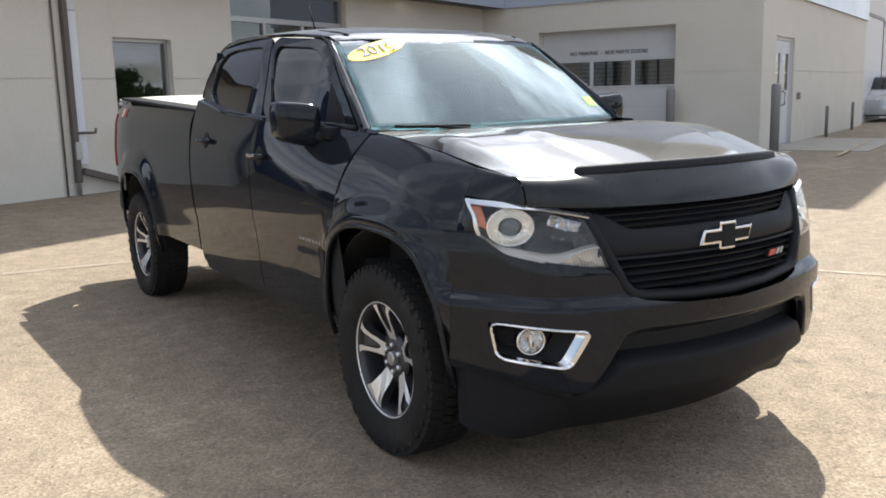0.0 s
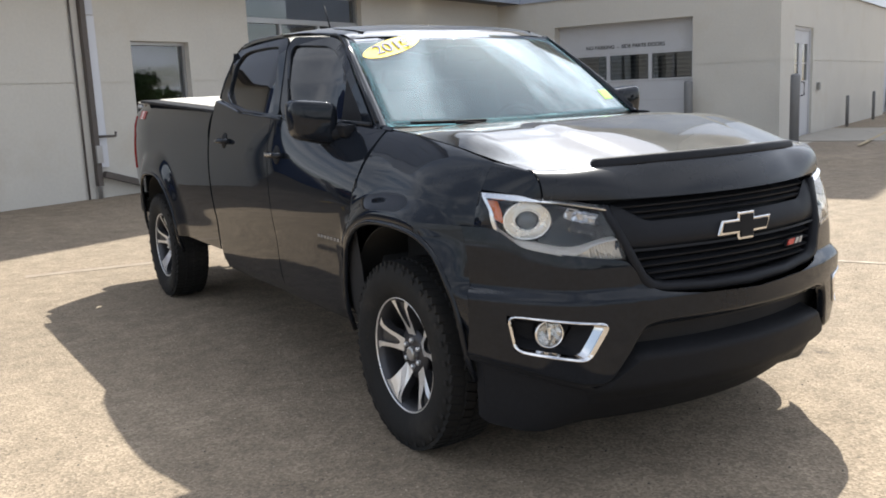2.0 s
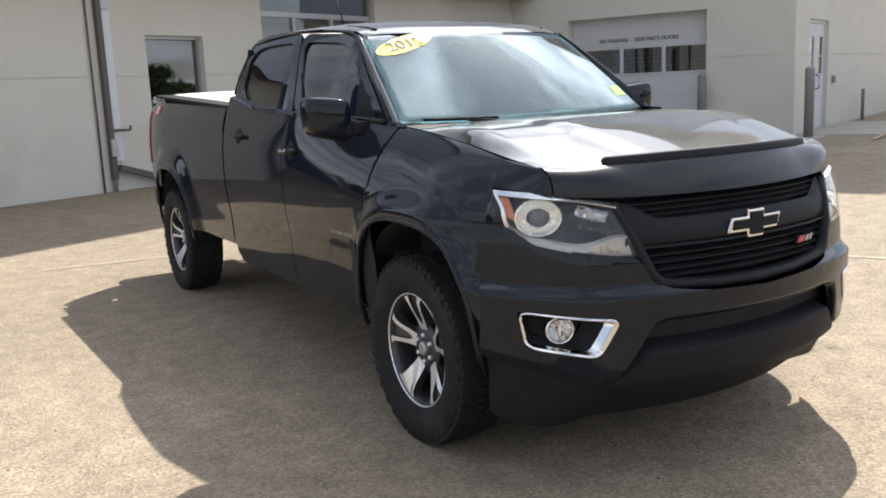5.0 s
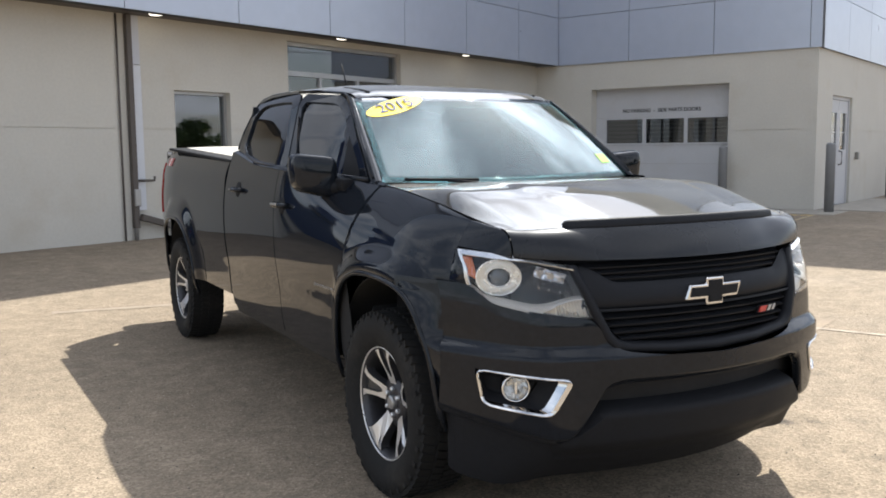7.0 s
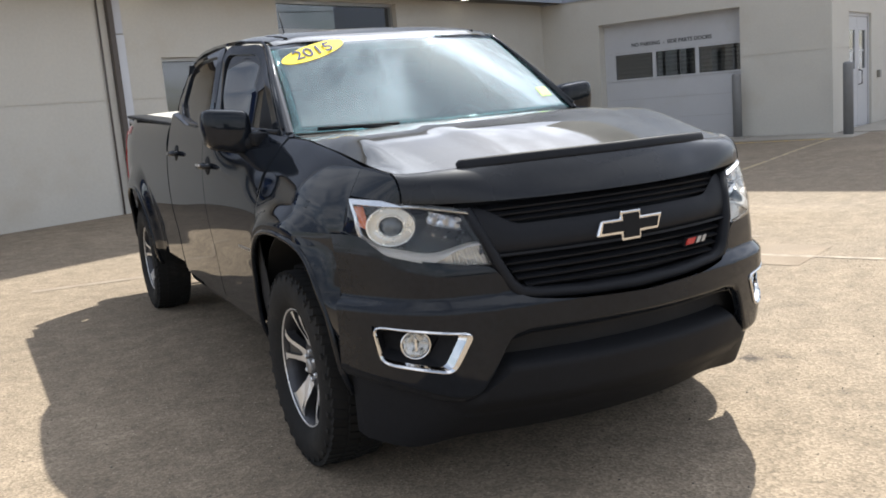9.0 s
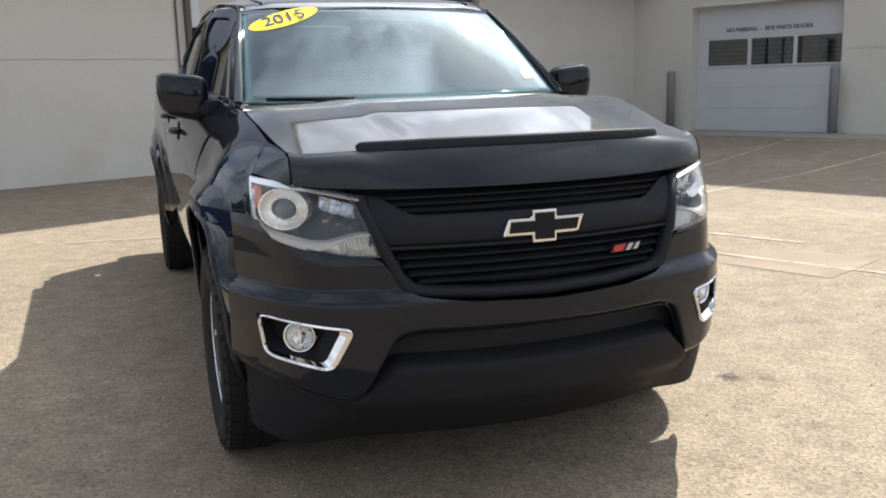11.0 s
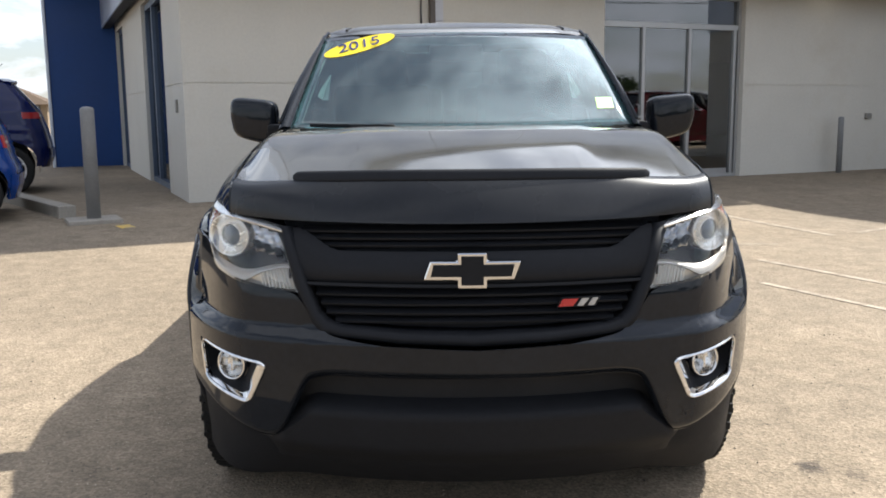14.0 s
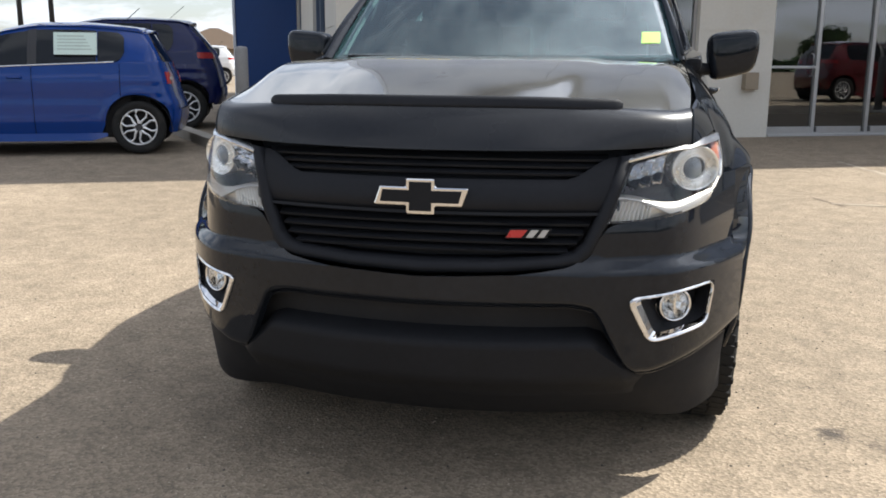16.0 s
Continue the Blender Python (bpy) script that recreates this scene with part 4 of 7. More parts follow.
    sp = part("mirror_sail", bm, PLASTIC, da, "black plastic panel behind the mirror")
    sp.modifiers.new("thickness", "SOLIDIFY").thickness = 0.006
    # glossy moulding under the glass
    part("belt_seal", tube([(s * (gx(z, y) + 0.006), y, z) for y, z in ((0.46, 1.258), (0.80, 1.272), (1.23, 1.292), (1.31, 1.298), (1.55, 1.311), (1.80, 1.325), (2.03, 1.358), (2.105, 1.398), (2.148, 1.43))], 0.010, 8), PAINT, truck, "glossy black belt moulding", smooth=True)
    # rain gutter strip over the doors
    part("drip_moulding", tube([(s * (gx(z, y) + 0.004), y, z) for y, z in ((0.41, 1.27), (0.60, 1.415), (0.80, 1.556), (0.92, 1.634), (1.04, 1.676), (1.20, 1.692), (1.46, 1.706), (1.75, 1.718), (2.04, 1.720), (2.20, 1.704), (2.278, 1.648), (2.294, 1.50), (2.296, 1.40))], 0.008, 8), PAINT, truck, smooth=True)

    # handles
    for yh, zh, par in ((1.185, 1.115, da), (1.99, 1.165, db)):
        h = part("door_handle", tube([(s * (hw(yh, zh) + o), yh + d, zh) for d, o in ((-0.085, 0.0), (-0.07, 0.028), (-0.02, 0.038), (0.04, 0.038), (0.075, 0.028), (0.085, 0.0))], 0.014, 10), PAINT, par, "black door handle with bright edge", smooth=True)
        h2 = part("handle_cup", lathe([(0.001, -0.004), (0.040, -0.004), (0.046, 0.0), (0.040, 0.004), (0.001, 0.004)], 24, "x"), HOLE, par)
        h2.matrix_local = pose(s * (hw(yh, zh) + 0.003), yh, zh, 0, s * -7, 0)
    part("handle_trim", box(-0.004, 0.004, -0.045, 0.045, -0.007, 0.007, 0.003, Matrix.Translation((s * (hw(1.185, 1.12) + 0.052), 1.175, 1.122))), CHROME, da, "bright handle trim")

    # door mirror: arm, shell, glass
    mc = Vector((-0.893, 0.740, 1.284) if s < 0 else (0.946, 0.740, 1.284))
    bm = bmesh.new()
    bmesh.ops.create_uvsphere(bm, u_segments=32, v_segments=20, radius=1)
    for v in bm.verts:
        p = v.co
        q = Vector([math.copysign(abs(c) ** 0.40, c) for c in p])
        low = max(0.0, -q.z)
        wide = 0.104 - 0.014 * low
        depth = 0.085 if q.y < 0 else 0.035
        v.co = Vector((q.x * wide, q.y * depth + 0.012 * q.x * s, q.z * 0.088 + 0.010 * q.x * s - 0.012 * (1 - q.x * s) * low)) + mc
    mi = part("door_mirror", bm, PAINT, truck, "black door mirror housing", smooth=True)
    part("mirror_arm", tube([(s * 0.79, 0.63, 1.222), (s * 0.82, 0.68, 1.216), (mc.x - s * 0.03, 0.72, 1.214)], [0.030, 0.026, 0.022], 12), PLASTIC, mi, smooth=True)
    part("mirror_foot", box(min(s * 0.75, s * 0.815), max(s * 0.75, s * 0.815), 0.56, 0.70, 1.205, 1.262, 0.020), PLASTIC, mi)
    part("mirror_glass", box(mc.x - 0.084, mc.x + 0.084, mc.y + 0.030, mc.y + 0.040, mc.z - 0.062, mc.z + 0.066, 0.004), CHROME, mi, "mirror glass")
    # name badge on the door, unreadable small letters as plain bars
    for k in range(8):
        part("badge_bar", box(-0.002, 0.002, -0.008, 0.008, -0.006, 0.006, 0.002, Matrix.Translation((s * (hw(0.52 + 0.034 * k, 0.766) + 0.004), 0.50 + 0.034 * k, 0.766))), ALU, da)

# decal near the tail: a red and white mark as plain bars
for s in (-1, 1):
    for k, (w, mt) in enumerate(((0.075, RED), (0.034, PAPER), (0.050, RED))):
        x0 = 3.92 + (0.0, 0.066, 0.118)[k]
        part("decal_bar", box(-0.001, 0.001, -w / 2, w / 2, -0.032, 0.032, 0, Matrix.Translation((s * (hw(x0, 1.16) - 0.055 * (0.15 / 0.19) ** 2 + 0.009), x0, 1.31)) @ pose(0, 0, 0, 0, s * -24, 0)), mt, truck)

# bed: floor, headboard, tailgate, cover, bumper
part("bed_front_wall", box(-0.80, 0.80, 2.305, 2.34, 0.62, 1.29, 0.006), PAINT, truck)
part("bed_floor", box(-0.82, 0.82, 2.34, 4.36, 0.66, 0.70), UNDER, truck)
tg = part("tailgate", box(-0.79, 0.79, 4.345, 4.42, 0.62, 1.395, 0.02), PAINT, truck, "black tailgate")
part("tailgate_spoiler", box(-0.76, 0.76, 4.34, 4.43, 1.397, 1.415, 0.008), PAINT, tg)
part("tailgate_handle", box(-0.11, 0.11, 4.421, 4.44, 1.05, 1.15, 0.008), PLASTIC, tg)


def cover(u, v):
    x, y = -0.80 + 1.6 * u, 2.33 + 1.96 * v
    return x, y, rail(y) - 0.012 + 0.022 * (1 - (x / 0.80) ** 4) + 0.0025 * math.sin(y * 19)


tc = surf("bed_cover", cover, 16, 60, TONNEAU, label="pale grey soft bed cover", thick=0.012)
part("bed_cover_rear_bar", tube([(-0.79, 4.35, 1.372), (0.79, 4.35, 1.372)], 0.014, 8), ALU, tc, "bright cover end rail", smooth=True)
rb = part("rear_bumper", box(-0.81, 0.81, 4.42, 4.55, 0.52, 0.68, 0.035), PLASTIC, truck, "black rear bumper")
part("bumper_step", box(-0.30, 0.30, 4.625, 4.65, 0.52, 0.62, 0.01), PLASTIC, rb)
part("hitch_receiver", box(-0.05, 0.05, 4.50, 4.68, 0.40, 0.49, 0.008), UNDER, rb)
# the cab's own corner behind the rear doors
for s in (-1, 1):
    surf("cab_corner", lambda u, v, s=s: (s * (hw(2.28, 0.5 + v * (1.385 - 0.5)) - 0.10 * u ** 2 - 0.004), 2.278 + 0.022 * u, 0.5 + v * (1.385 - 0.5)), 4, 20, PAINT)


# roof
roof_z = tab((0.76, 1.644), (0.82, 1.664), (0.90, 1.688), (1.0, 1.710), (1.3, 1.742), (1.7, 1.752), (2.0, 1.748), (2.2, 1.730), (2.28, 1.706))


def roof(u, v):
    t = 2 * u - 1
    y0 = 0.798 + 0.135 * t * t
    y = y0 + v * (2.275 - y0)
    x = t * (0.662 - 0.10 * smooth01((1.55 - y) / 0.75))
    z = roof_z(y) - 0.024 * t * t - 0.016 * t ** 8
    if abs(abs(x) - 0.50) < 0.02 and 0.95 < y < 2.2:
        z -= 0.006
    z -= 0.014 * max(0.0, 1 - (y - y0) / 0.07) ** 2
    return x, y, z


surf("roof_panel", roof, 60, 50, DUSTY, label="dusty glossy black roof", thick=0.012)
surf("headliner", lambda u, v: (lambda p: (p[0] * 0.96, p[1] * 0.98 + 0.03, p[2] - 0.04))(roof(u, v)), 20, 14, LINER, label="pale grey headliner")
for s in (-1, 1):
    part("roof_ditch", tube([(s * 0.50, y, roof_z(y) - 0.0195) for y in np.linspace(0.95, 2.2, 14)], 0.006, 6), PLASTIC, truck)

# windshield, its black border and pillars
def ws(u, v):
    q = 2 * u - 1
    xb, xt = 0.014 + 0.704 * q, 0.004 + 0.602 * q
    yb, yt = 0.275 + 0.128 * q * q, 0.802 + 0.122 * q * q
    zb, zt = 1.238 + 0.010 * q * q, 1.654 - 0.012 * q * q
    w = v + 0.12 * v * (1 - v)
    x = xb + (xt - xb) * v
    return x, yb + (yt - yb) * v, zb + (zt - zb) * w - 0.0


wsh = surf("windshield", ws, 30, 16, WINDSHIELD, label="windshield reflecting cloudy sky", thick=0.005)
wsh.visible_shadow = False
wsh.modifiers.remove(wsh.modifiers["edges"])
for a, b, c, d in ((0.0, 1.0, 0.0, 0.055), (0.0, 0.028, 0.0, 1.0), (0.972, 1.0, 0.0, 1.0), (0.0, 1.0, 0.984, 1.0)):
    surf("windshield_border", lambda u, v, a=a, b=b, c=c, d=d: (lambda p: (p[0], p[1] + 0.006, p[2] - 0.006))(ws(a + (b - a) * u, c + (d - c) * v)), 30, 12, HOLE, parent=wsh, thick=0.002)
for s in (-1, 1):
    def pillar(u, v, s=s):
        p = Vector(ws(1.0 if s > 0 else 0.0, v))
        y2 = 0.40 + (1.005 - 0.40) * v
        z2 = 1.240 + (1.662 - 1.240) * v + 0.026 * math.sin(v * math.pi)
        o = Vector((s * (gx(z2, y2) + 0.004), y2, z2))
        m = (p + o) / 2 + Vector((s * 0.010, -0.020, 0.012))
        return tuple(p * (1 - u) ** 2 + m * 2 * u * (1 - u) + o * u * u)
    surf("a_pillar", pillar, 8, 20, PAINT, label="black windshield pillar", thick=0.01)
    surf("a_pillar_lining", lambda u, v, s=s: (lambda p: (p[0] - s * 0.03, p[1] + 0.05, p[2] - 0.015))(pillar(u, v)), 6, 12, LINER, thick=0.004)
    # corner between fender, hood and pillar
    surf("cowl_corner", lambda u, v, s=s: (s * (0.69 + 0.060 * u), 0.24 + 0.20 * v + 0.02 * u, 1.226 + 0.020 * v - 0.03 * u * u), 6, 6, PAINT, thick=0.008)
surf("cowl_panel", lambda u, v: (-0.72 + 1.44 * u, (0.20 + 0.125 * (2 * u - 1) ** 2) + 0.09 * v, 1.212 + 0.022 * v), 24, 4, PLASTIC, label="black wiper cowl")
for x0, x1 in ((-0.60, -0.26),):
    w = part("wiper", tube([(x0 + (x1 - x0) * k / 8, ws(0.5 + (x0 + (x1 - x0) * k / 8) / 1.408, 0.012 + 0.012 * k / 8)[1] - 0.022, ws(0.5 + (x0 + (x1 - x0) * k / 8) / 1.408, 0.012)[2] + 0.008) for k in range(9)], 0.008, 6), PLASTIC, truck, "black wiper blade", smooth=True)
    part("wiper_arm", tube([(x1 + 0.05, 0.24, 1.228), (x1 - 0.05, 0.255, 1.242), ((x0 + x1) / 2, 0.262, 1.252)], 0.008, 6), PLASTIC, w, smooth=True)
# rear wall of the cab with its window
bw = surf("cab_back", lambda u, v: (-0.80 + 1.6 * u + (0.10 * v * (1 - 2 * u)), 2.278 - 0.03 * v, 1.0 + 0.66 * v), 32, 22, PAINT, keep=lambda x, y, z: not (abs(x) < 0.60 and 1.33 < z < 1.60))
bgl = part("rear_window", box(-0.61, 0.61, 2.252, 2.257, 1.32, 1.61), SIDE_GLASS, bw, "tinted rear window")
bgl.visible_shadow = False
part("antenna_base", lathe([(0.001, 0.02), (0.018, 0.014), (0.024, 0.0)], 16), PLASTIC, truck).matrix_local = pose(-0.16, 2.02, 1.722)
part("antenna", tube([(-0.16, 2.02, 1.735), (-0.165, 2.07, 1.86), (-0.168, 2.10, 1.93)], [0.006, 0.004, 0.003], 6), PLASTIC, truck, "short black whip antenna", smooth=True)

# hood
def hood_edge(x):
    return plan(x) + 0.150 + 0.02 * (abs(x) / 0.72) ** 4


hood_rise = tab((0.0, 0.0), (0.15, 0.39), (0.3, 0.775), (0.42, 1.01), (0.53, 1.10), (0.68, 1.10), (1.0, 1.0))


def hood(u, v):
    x = -0.720 + 1.440 * u
    q = abs(x) / 0.720
    x *= 1 - 0.028 * (1 - v) ** 3
    y0, y1 = hood_edge(x), 0.225 + 0.125 * q * q
    y = y0 + v * (y1 - y0)
    # sloping up from the lip, then flat towards the cowl
    rise = hood_rise(v)
    z = 1.118 + 0.117 * rise - 0.018 * q ** 3
    # raised centre between two creases that spread towards the windshield
    cr = 0.35 + 0.15 * v
    z += 0.010 * smooth01((cr + 0.03 - abs(x)) / 0.09) * smooth01((v + 0.06) / 0.36) * (1 - 0.6 * v)
    z += 0.012 * smooth01((abs(x) - 0.60) / 0.14) * (1 - v) * 0.5
    e = fender_top(min(0.42, max(-0.62, y)))
    if q > 0.9:
        k = (q - 0.9) / 0.1
        z = z + (e + 0.001 - z) * k * k
    return x, y, z


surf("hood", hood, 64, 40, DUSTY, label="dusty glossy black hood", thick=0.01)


def bra(u, v):
    """The nose below the hood's edge: nearly flat in the middle, rounder towards its ends."""
    top = Vector(hood(u, 0.0))
    x, q = top.x, abs(top.x) / 0.700
    zb = 1.004 + 0.006 * q * q + 0.012 * q ** 6
    low = Vector((x, fy(x, zb) - 0.005, zb))
    a = v * math.pi / 2
    e = 1.7 - 0.8 * smooth01((q - 0.5) / 0.35)
    y = top.y + (low.y - top.y) * math.sin(a) ** e
    z = low.z + (top.z - low.z) * max(0.0, math.cos(a)) ** e
    return x, y - 0.003, z + 0.002


br = surf("hood_nose", bra, 60, 16, NOSE, label="satin black nose of the hood", thick=0.008)


# upright lip along the hood's edge, with rounded ends
def lip(u, v):
    x = -0.513 + 1.026 * u
    t = Vector(hood(0.5 + x / 1.400, 0.0))
    end = math.sqrt(max(0.0, 1 - max(0.0, (abs(x) - 0.492) / 0.021) ** 2))
    a = (v * 2 - 1) * 2.6
    w, h = 0.011, 0.0145
    c, d = math.copysign(abs(math.sin(a)) ** 0.6, math.sin(a)), math.copysign(abs(math.cos(a)) ** 0.6, math.cos(a))
    z = 0.014 + h * d * (0.35 + 0.65 * end)
    return x, t.y - 0.004 + w * c * (0.3 + 0.7 * end) + 0.35 * z, t.z + z


surf("hood_lip", lip, 90, 28, VINYL, parent=br, label="matte black stone guard lip on the hood's edge", thick=0.003)
for s in (-1, 1):
    def shut_liner(u, v, s=s):
        y = -0.60 + 0.90 * v
        x = 0.64 + (0.070 + 0.045 * smooth01((y + 0.46) / 0.10)) * u
        z = fender_top(max(y, -0.56)) - 0.030
        return s * x, y, z - 0.05 * max(0.0, (-0.50 - y) / 0.1)
    surf("shut_line_liner", shut_liner, 3, 26, HOLE, thick=0.004)

# ---- the pickup's front ----
def hexa(pts, grow=0.0):
    c = Vector((sum(p[0] for p in pts) / len(pts), sum(p[1] for p in pts) / len(pts)))
    return [tuple(Vector(p) + (Vector(p) - c).normalized() * grow) for p in pts]


FOG = [(0.812, 0.640), (0.795, 0.516), (0.635, 0.492), (0.572, 0.617)]
LAMPQ = {"ot": (0.792, 1.037), "it": (0.540, 0.992), "ib": (0.486, 0.818), "ob": (0.812, 0.882)}
top_tab = tab((0.0, 0.678), (0.30, 0.690), (0.40, 0.704), (0.44, 0.730), (0.487, 0.812), (0.55, 0.822), (0.70, 0.848), (0.76, 0.864), (0.79, 0.890), (0.81, 0.918), (0.85, 0.925), (0.93, 0.925))
low_tab = tab((0.0, 0.592), (0.40, 0.592), (0.47, 0.575), (0.53, 0.44), (0.56, 0.385), (0.62, 0.385), (0.75, 0.425), (0.90, 0.475), (0.93, 0.48))


def bumper(u, v):
    x = -0.884 + 1.768 * u
    ax = abs(x)
    zt, zb = top_tab(ax), low_tab(ax)
    z = zb + v * (zt - zb)
    y = fy(ax, z)
    y -= 0.036 * min(1.0, max(0.0, (0.722 - z) / 0.034))
    y += 0.03 * smooth01((zb + 0.035 - z) / 0.035) ** 2
    x -= math.copysign(0.032 * smooth01((z - 0.692) / 0.034) * smooth01((ax - 0.62) / 0.28), x)
    return x, y, z


us = sorted(set(np.linspace(0, 1, 220)))
fb = surf("front_bumper", bumper, 0, 60, PAINT, label="glossy black front bumper", us=us, thick=0.008,
          keep=lambda x, y, z: not inside(abs(x) + (0.022 if x > 0 else -0.009), z, hexa(FOG, -0.002)))


def even(pts, n=72):
    """The outline as n points evenly spread along each of its four sides."""
    out = []
    for k in range(4):
        seg = pts[5 * k:5 * k + 5] + [pts[(5 * k + 5) % 20]]
        out += seg[:4]
        p, q = seg[4], seg[5]
        out += [(p[0] + (q[0] - p[0]) * j / 12, p[1] + (q[1] - p[1]) * j / 12) for j in range(12)]
    return out


def ring_on_nose(name, outer, inner, s, material, parent, d0=0.0, d1=0.0, label="", thick=0.008, bevel=0.003):
    """A band between two outlines lying on the nose, d forward of it."""
    bm = bmesh.new()
    A = [bm.verts.new((s * x, fy(x, z) - 0.036 * min(1.0, max(0.0, (0.722 - z) / 0.034)) - d0, z)) for x, z in outer]
    B = [bm.verts.new((s * x, fy(x, z) - 0.036 * min(1.0, max(0.0, (0.722 - z) / 0.034)) - d1, z)) for x, z in inner]
    n = len(A)
    for k in range(n):
        bm.faces.new((A[k], A[(k + 1) % n], B[(k + 1) % n], B[k]))
    ob = part(name, bm, material, parent, label)
    m = ob.modifiers.new("thickness", "SOLIDIFY")
    m.thickness, m.offset = thick, 0
    if bevel:
        b = ob.modifiers.new("edge", "BEVEL")
        b.width, b.segments = bevel, 2
    return ob


FOG_BOWL = mat("satin_silver_bowl", (0.80, 0.80, 0.79), 0.14, metal=0.9, vary=0.12, scale=60)
for s in (-1, 1):
    # the nose sits slightly towards the passenger's side
    off = 0.022 if s > 0 else -0.009

    def outline(pts, r):
        return even(round_poly([(x - off, z) for x, z in pts], r))
    o = outline(hexa(FOG, 0.004), 0.03)
    i1 = outline([(0.808, 0.640), (0.792, 0.522), (0.640, 0.499), (0.585, 0.617)], 0.022)
    bz = ring_on_nose("fog_bezel", o, i1, s, CHROME, fb, 0.009, 0.001, "chrome fog lamp bezel", 0.008)
    i3 = outline([(0.805, 0.638), (0.788, 0.530), (0.649, 0.507), (0.600, 0.6155)], 0.02)
    ring_on_nose("bezel_bevel", i1, i3, s, CHROME, bz, 0.001, -0.020, "", 0.003, 0)
    i2 = outline([(0.776, 0.618), (0.762, 0.552), (0.664, 0.534), (0.630, 0.604)], 0.02)
    ring_on_nose("fog_recess", i3, i2, s, PLASTIC, fb, -0.020, -0.085, "black recess round the fog lamp", 0.003, 0)
    bm = bmesh.new()
    bm.faces.new([bm.verts.new((s * x, fy(x, z) - 0.020 + 0.080, z)) for x, z in i2])
    part("fog_backing", bm, PLASTIC, fb)
    c = Vector((s * (0.70 - off), fy(0.70 - off, 0.578) + 0.034, 0.577))
    fl = part("fog_lamp", lathe([(0.052, 0.03), (0.052, -0.012), (0.046, -0.016), (0.044, -0.006)], 28, "y", caps=False), CHROME, fb, "round clear fog lamp", smooth=True)
    turn = pose(0, 0, 0, 0, 0, s * 24)
    fl.matrix_local = Matrix.Translation(c) @ turn @ Matrix.Diagonal((0.96, 1, 0.96, 1))
    rf = part("reflector", lathe([(0.006, 0.026), (0.018, 0.020), (0.032, 0.010), (0.044, -0.006)], 9, "y", caps=False), FOG_BOWL, fl)
    part("bulb_shield", box(-0.004, 0.004, -0.010, 0.02, -0.024, 0.024, 0.003), FOG_BOWL, fl)
    le = part("lens", lathe([(0.001, -0.022), (0.020, -0.020), (0.035, -0.0155), (0.044, -0.008)], 28, "y", caps=False), LAMP_GLASS, fl, "clear lens", smooth=True)
    le.visible_shadow = False

    # side of the bumper, back to the wheel arch
    def flank(u, v, s=s):
        p = Vector(bumper(1.0 if s > 0 else 0.0, v))
        q = max(0.0, (p.z - 0.38) / 0.52)
        ya = -0.455 * max(0.02, 1 - q ** 2.7) ** (1 / 2.7)
        ya = min(ya, -0.20)
        o = Vector((s * (hw(ya, p.z) + 0.001 - 0.034 * smooth01((0.64 - p.z) / 0.14)), ya - 0.004, p.z))
        return tuple(p.lerp(o, u))
    surf("bumper_flank", flank, 6, 24, PAINT, parent=fb, thick=0.008)

# grille: dark cavity, surround, bar, slats
def sheet(x0, x1, z0, z1, d, n=24, m=4):
    return lambda u, v: (x0 + (x1 - x0) * u, fy(x0 + (x1 - x0) * u, z0 + (z1 - z0) * v) + d, z0 + (z1 - z0) * v)


gr = surf("grille", sheet(-0.54, 0.54, 0.69, 1.005, 0.060), 24, 6, GRILLE, label="black grille with horizontal slats")
lo_out = [(0.553, 0.998), (0.520, 0.905), (0.497, 0.835), (0.452, 0.738), (0.428, 0.708), (0.37, 0.699), (0.20, 0.686), (0.0, 0.680)]
lo_in = [(0.505, 0.990), (0.480, 0.905), (0.458, 0.845), (0.425, 0.770), (0.398, 0.744), (0.36, 0.732), (0.20, 0.722), (0.0, 0.718)]
full_o = [(-x, z) for x, z in lo_out] + [(x, z) for x, z in lo_out[::-1][1:]]
full_i = [(-x, z) for x, z in lo_in] + [(x, z) for x, z in lo_in[::-1][1:]]
bm = bmesh.new()
rows = []
for (xo, zo), (xi, zi) in zip(full_o, full_i):
    row = []
    for k in range(6):
        t = k / 5
        x, z = xo + (xi - xo) * t, zo + (zi - zo) * t
        d = 0.004 - 0.014 * smooth01(t / 0.2) + 0.004 * t + 0.05 * max(0, t - 0.75) / 0.25
        row.append(bm.verts.new((x, fy(x, z) + d, z)))
    rows.append(row)
for A, B in zip(rows, rows[1:]):
    for k in range(5):
        bm.faces.new((A[k], A[k + 1], B[k + 1], B[k]))
gs = part("grille_surround", bm, GRILLE, gr, "satin black grille surround", smooth=True)
m = gs.modifiers.new("thickness", "SOLIDIFY")
m.thickness, m.offset = 0.006, 0


def bar(u, v):
    x = -0.515 + 1.03 * u
    # sweeps up at both ends to close the upper slot
    z0, z1 = 0.850, 0.926 + 0.060 * smooth01((abs(x) - 0.37) / 0.13)
    z = z0 + (z1 - z0) * v
    return x, fy(x, z) - 0.014 * math.sin(v * math.pi) ** 0.6 + 0.02, z


surf("grille_bar", bar, 44, 8, GRILLE, parent=gr, label="satin black centre bar", thick=0.012)
surf("grille_bar_lip", lambda u, v: (-0.49 + 0.98 * u, fy(-0.49 + 0.98 * u, 0.84) + 0.004 + 0.02 * v, 0.843 - 0.006 * v), 24, 2, GRILLE, parent=gr, thick=0.008)
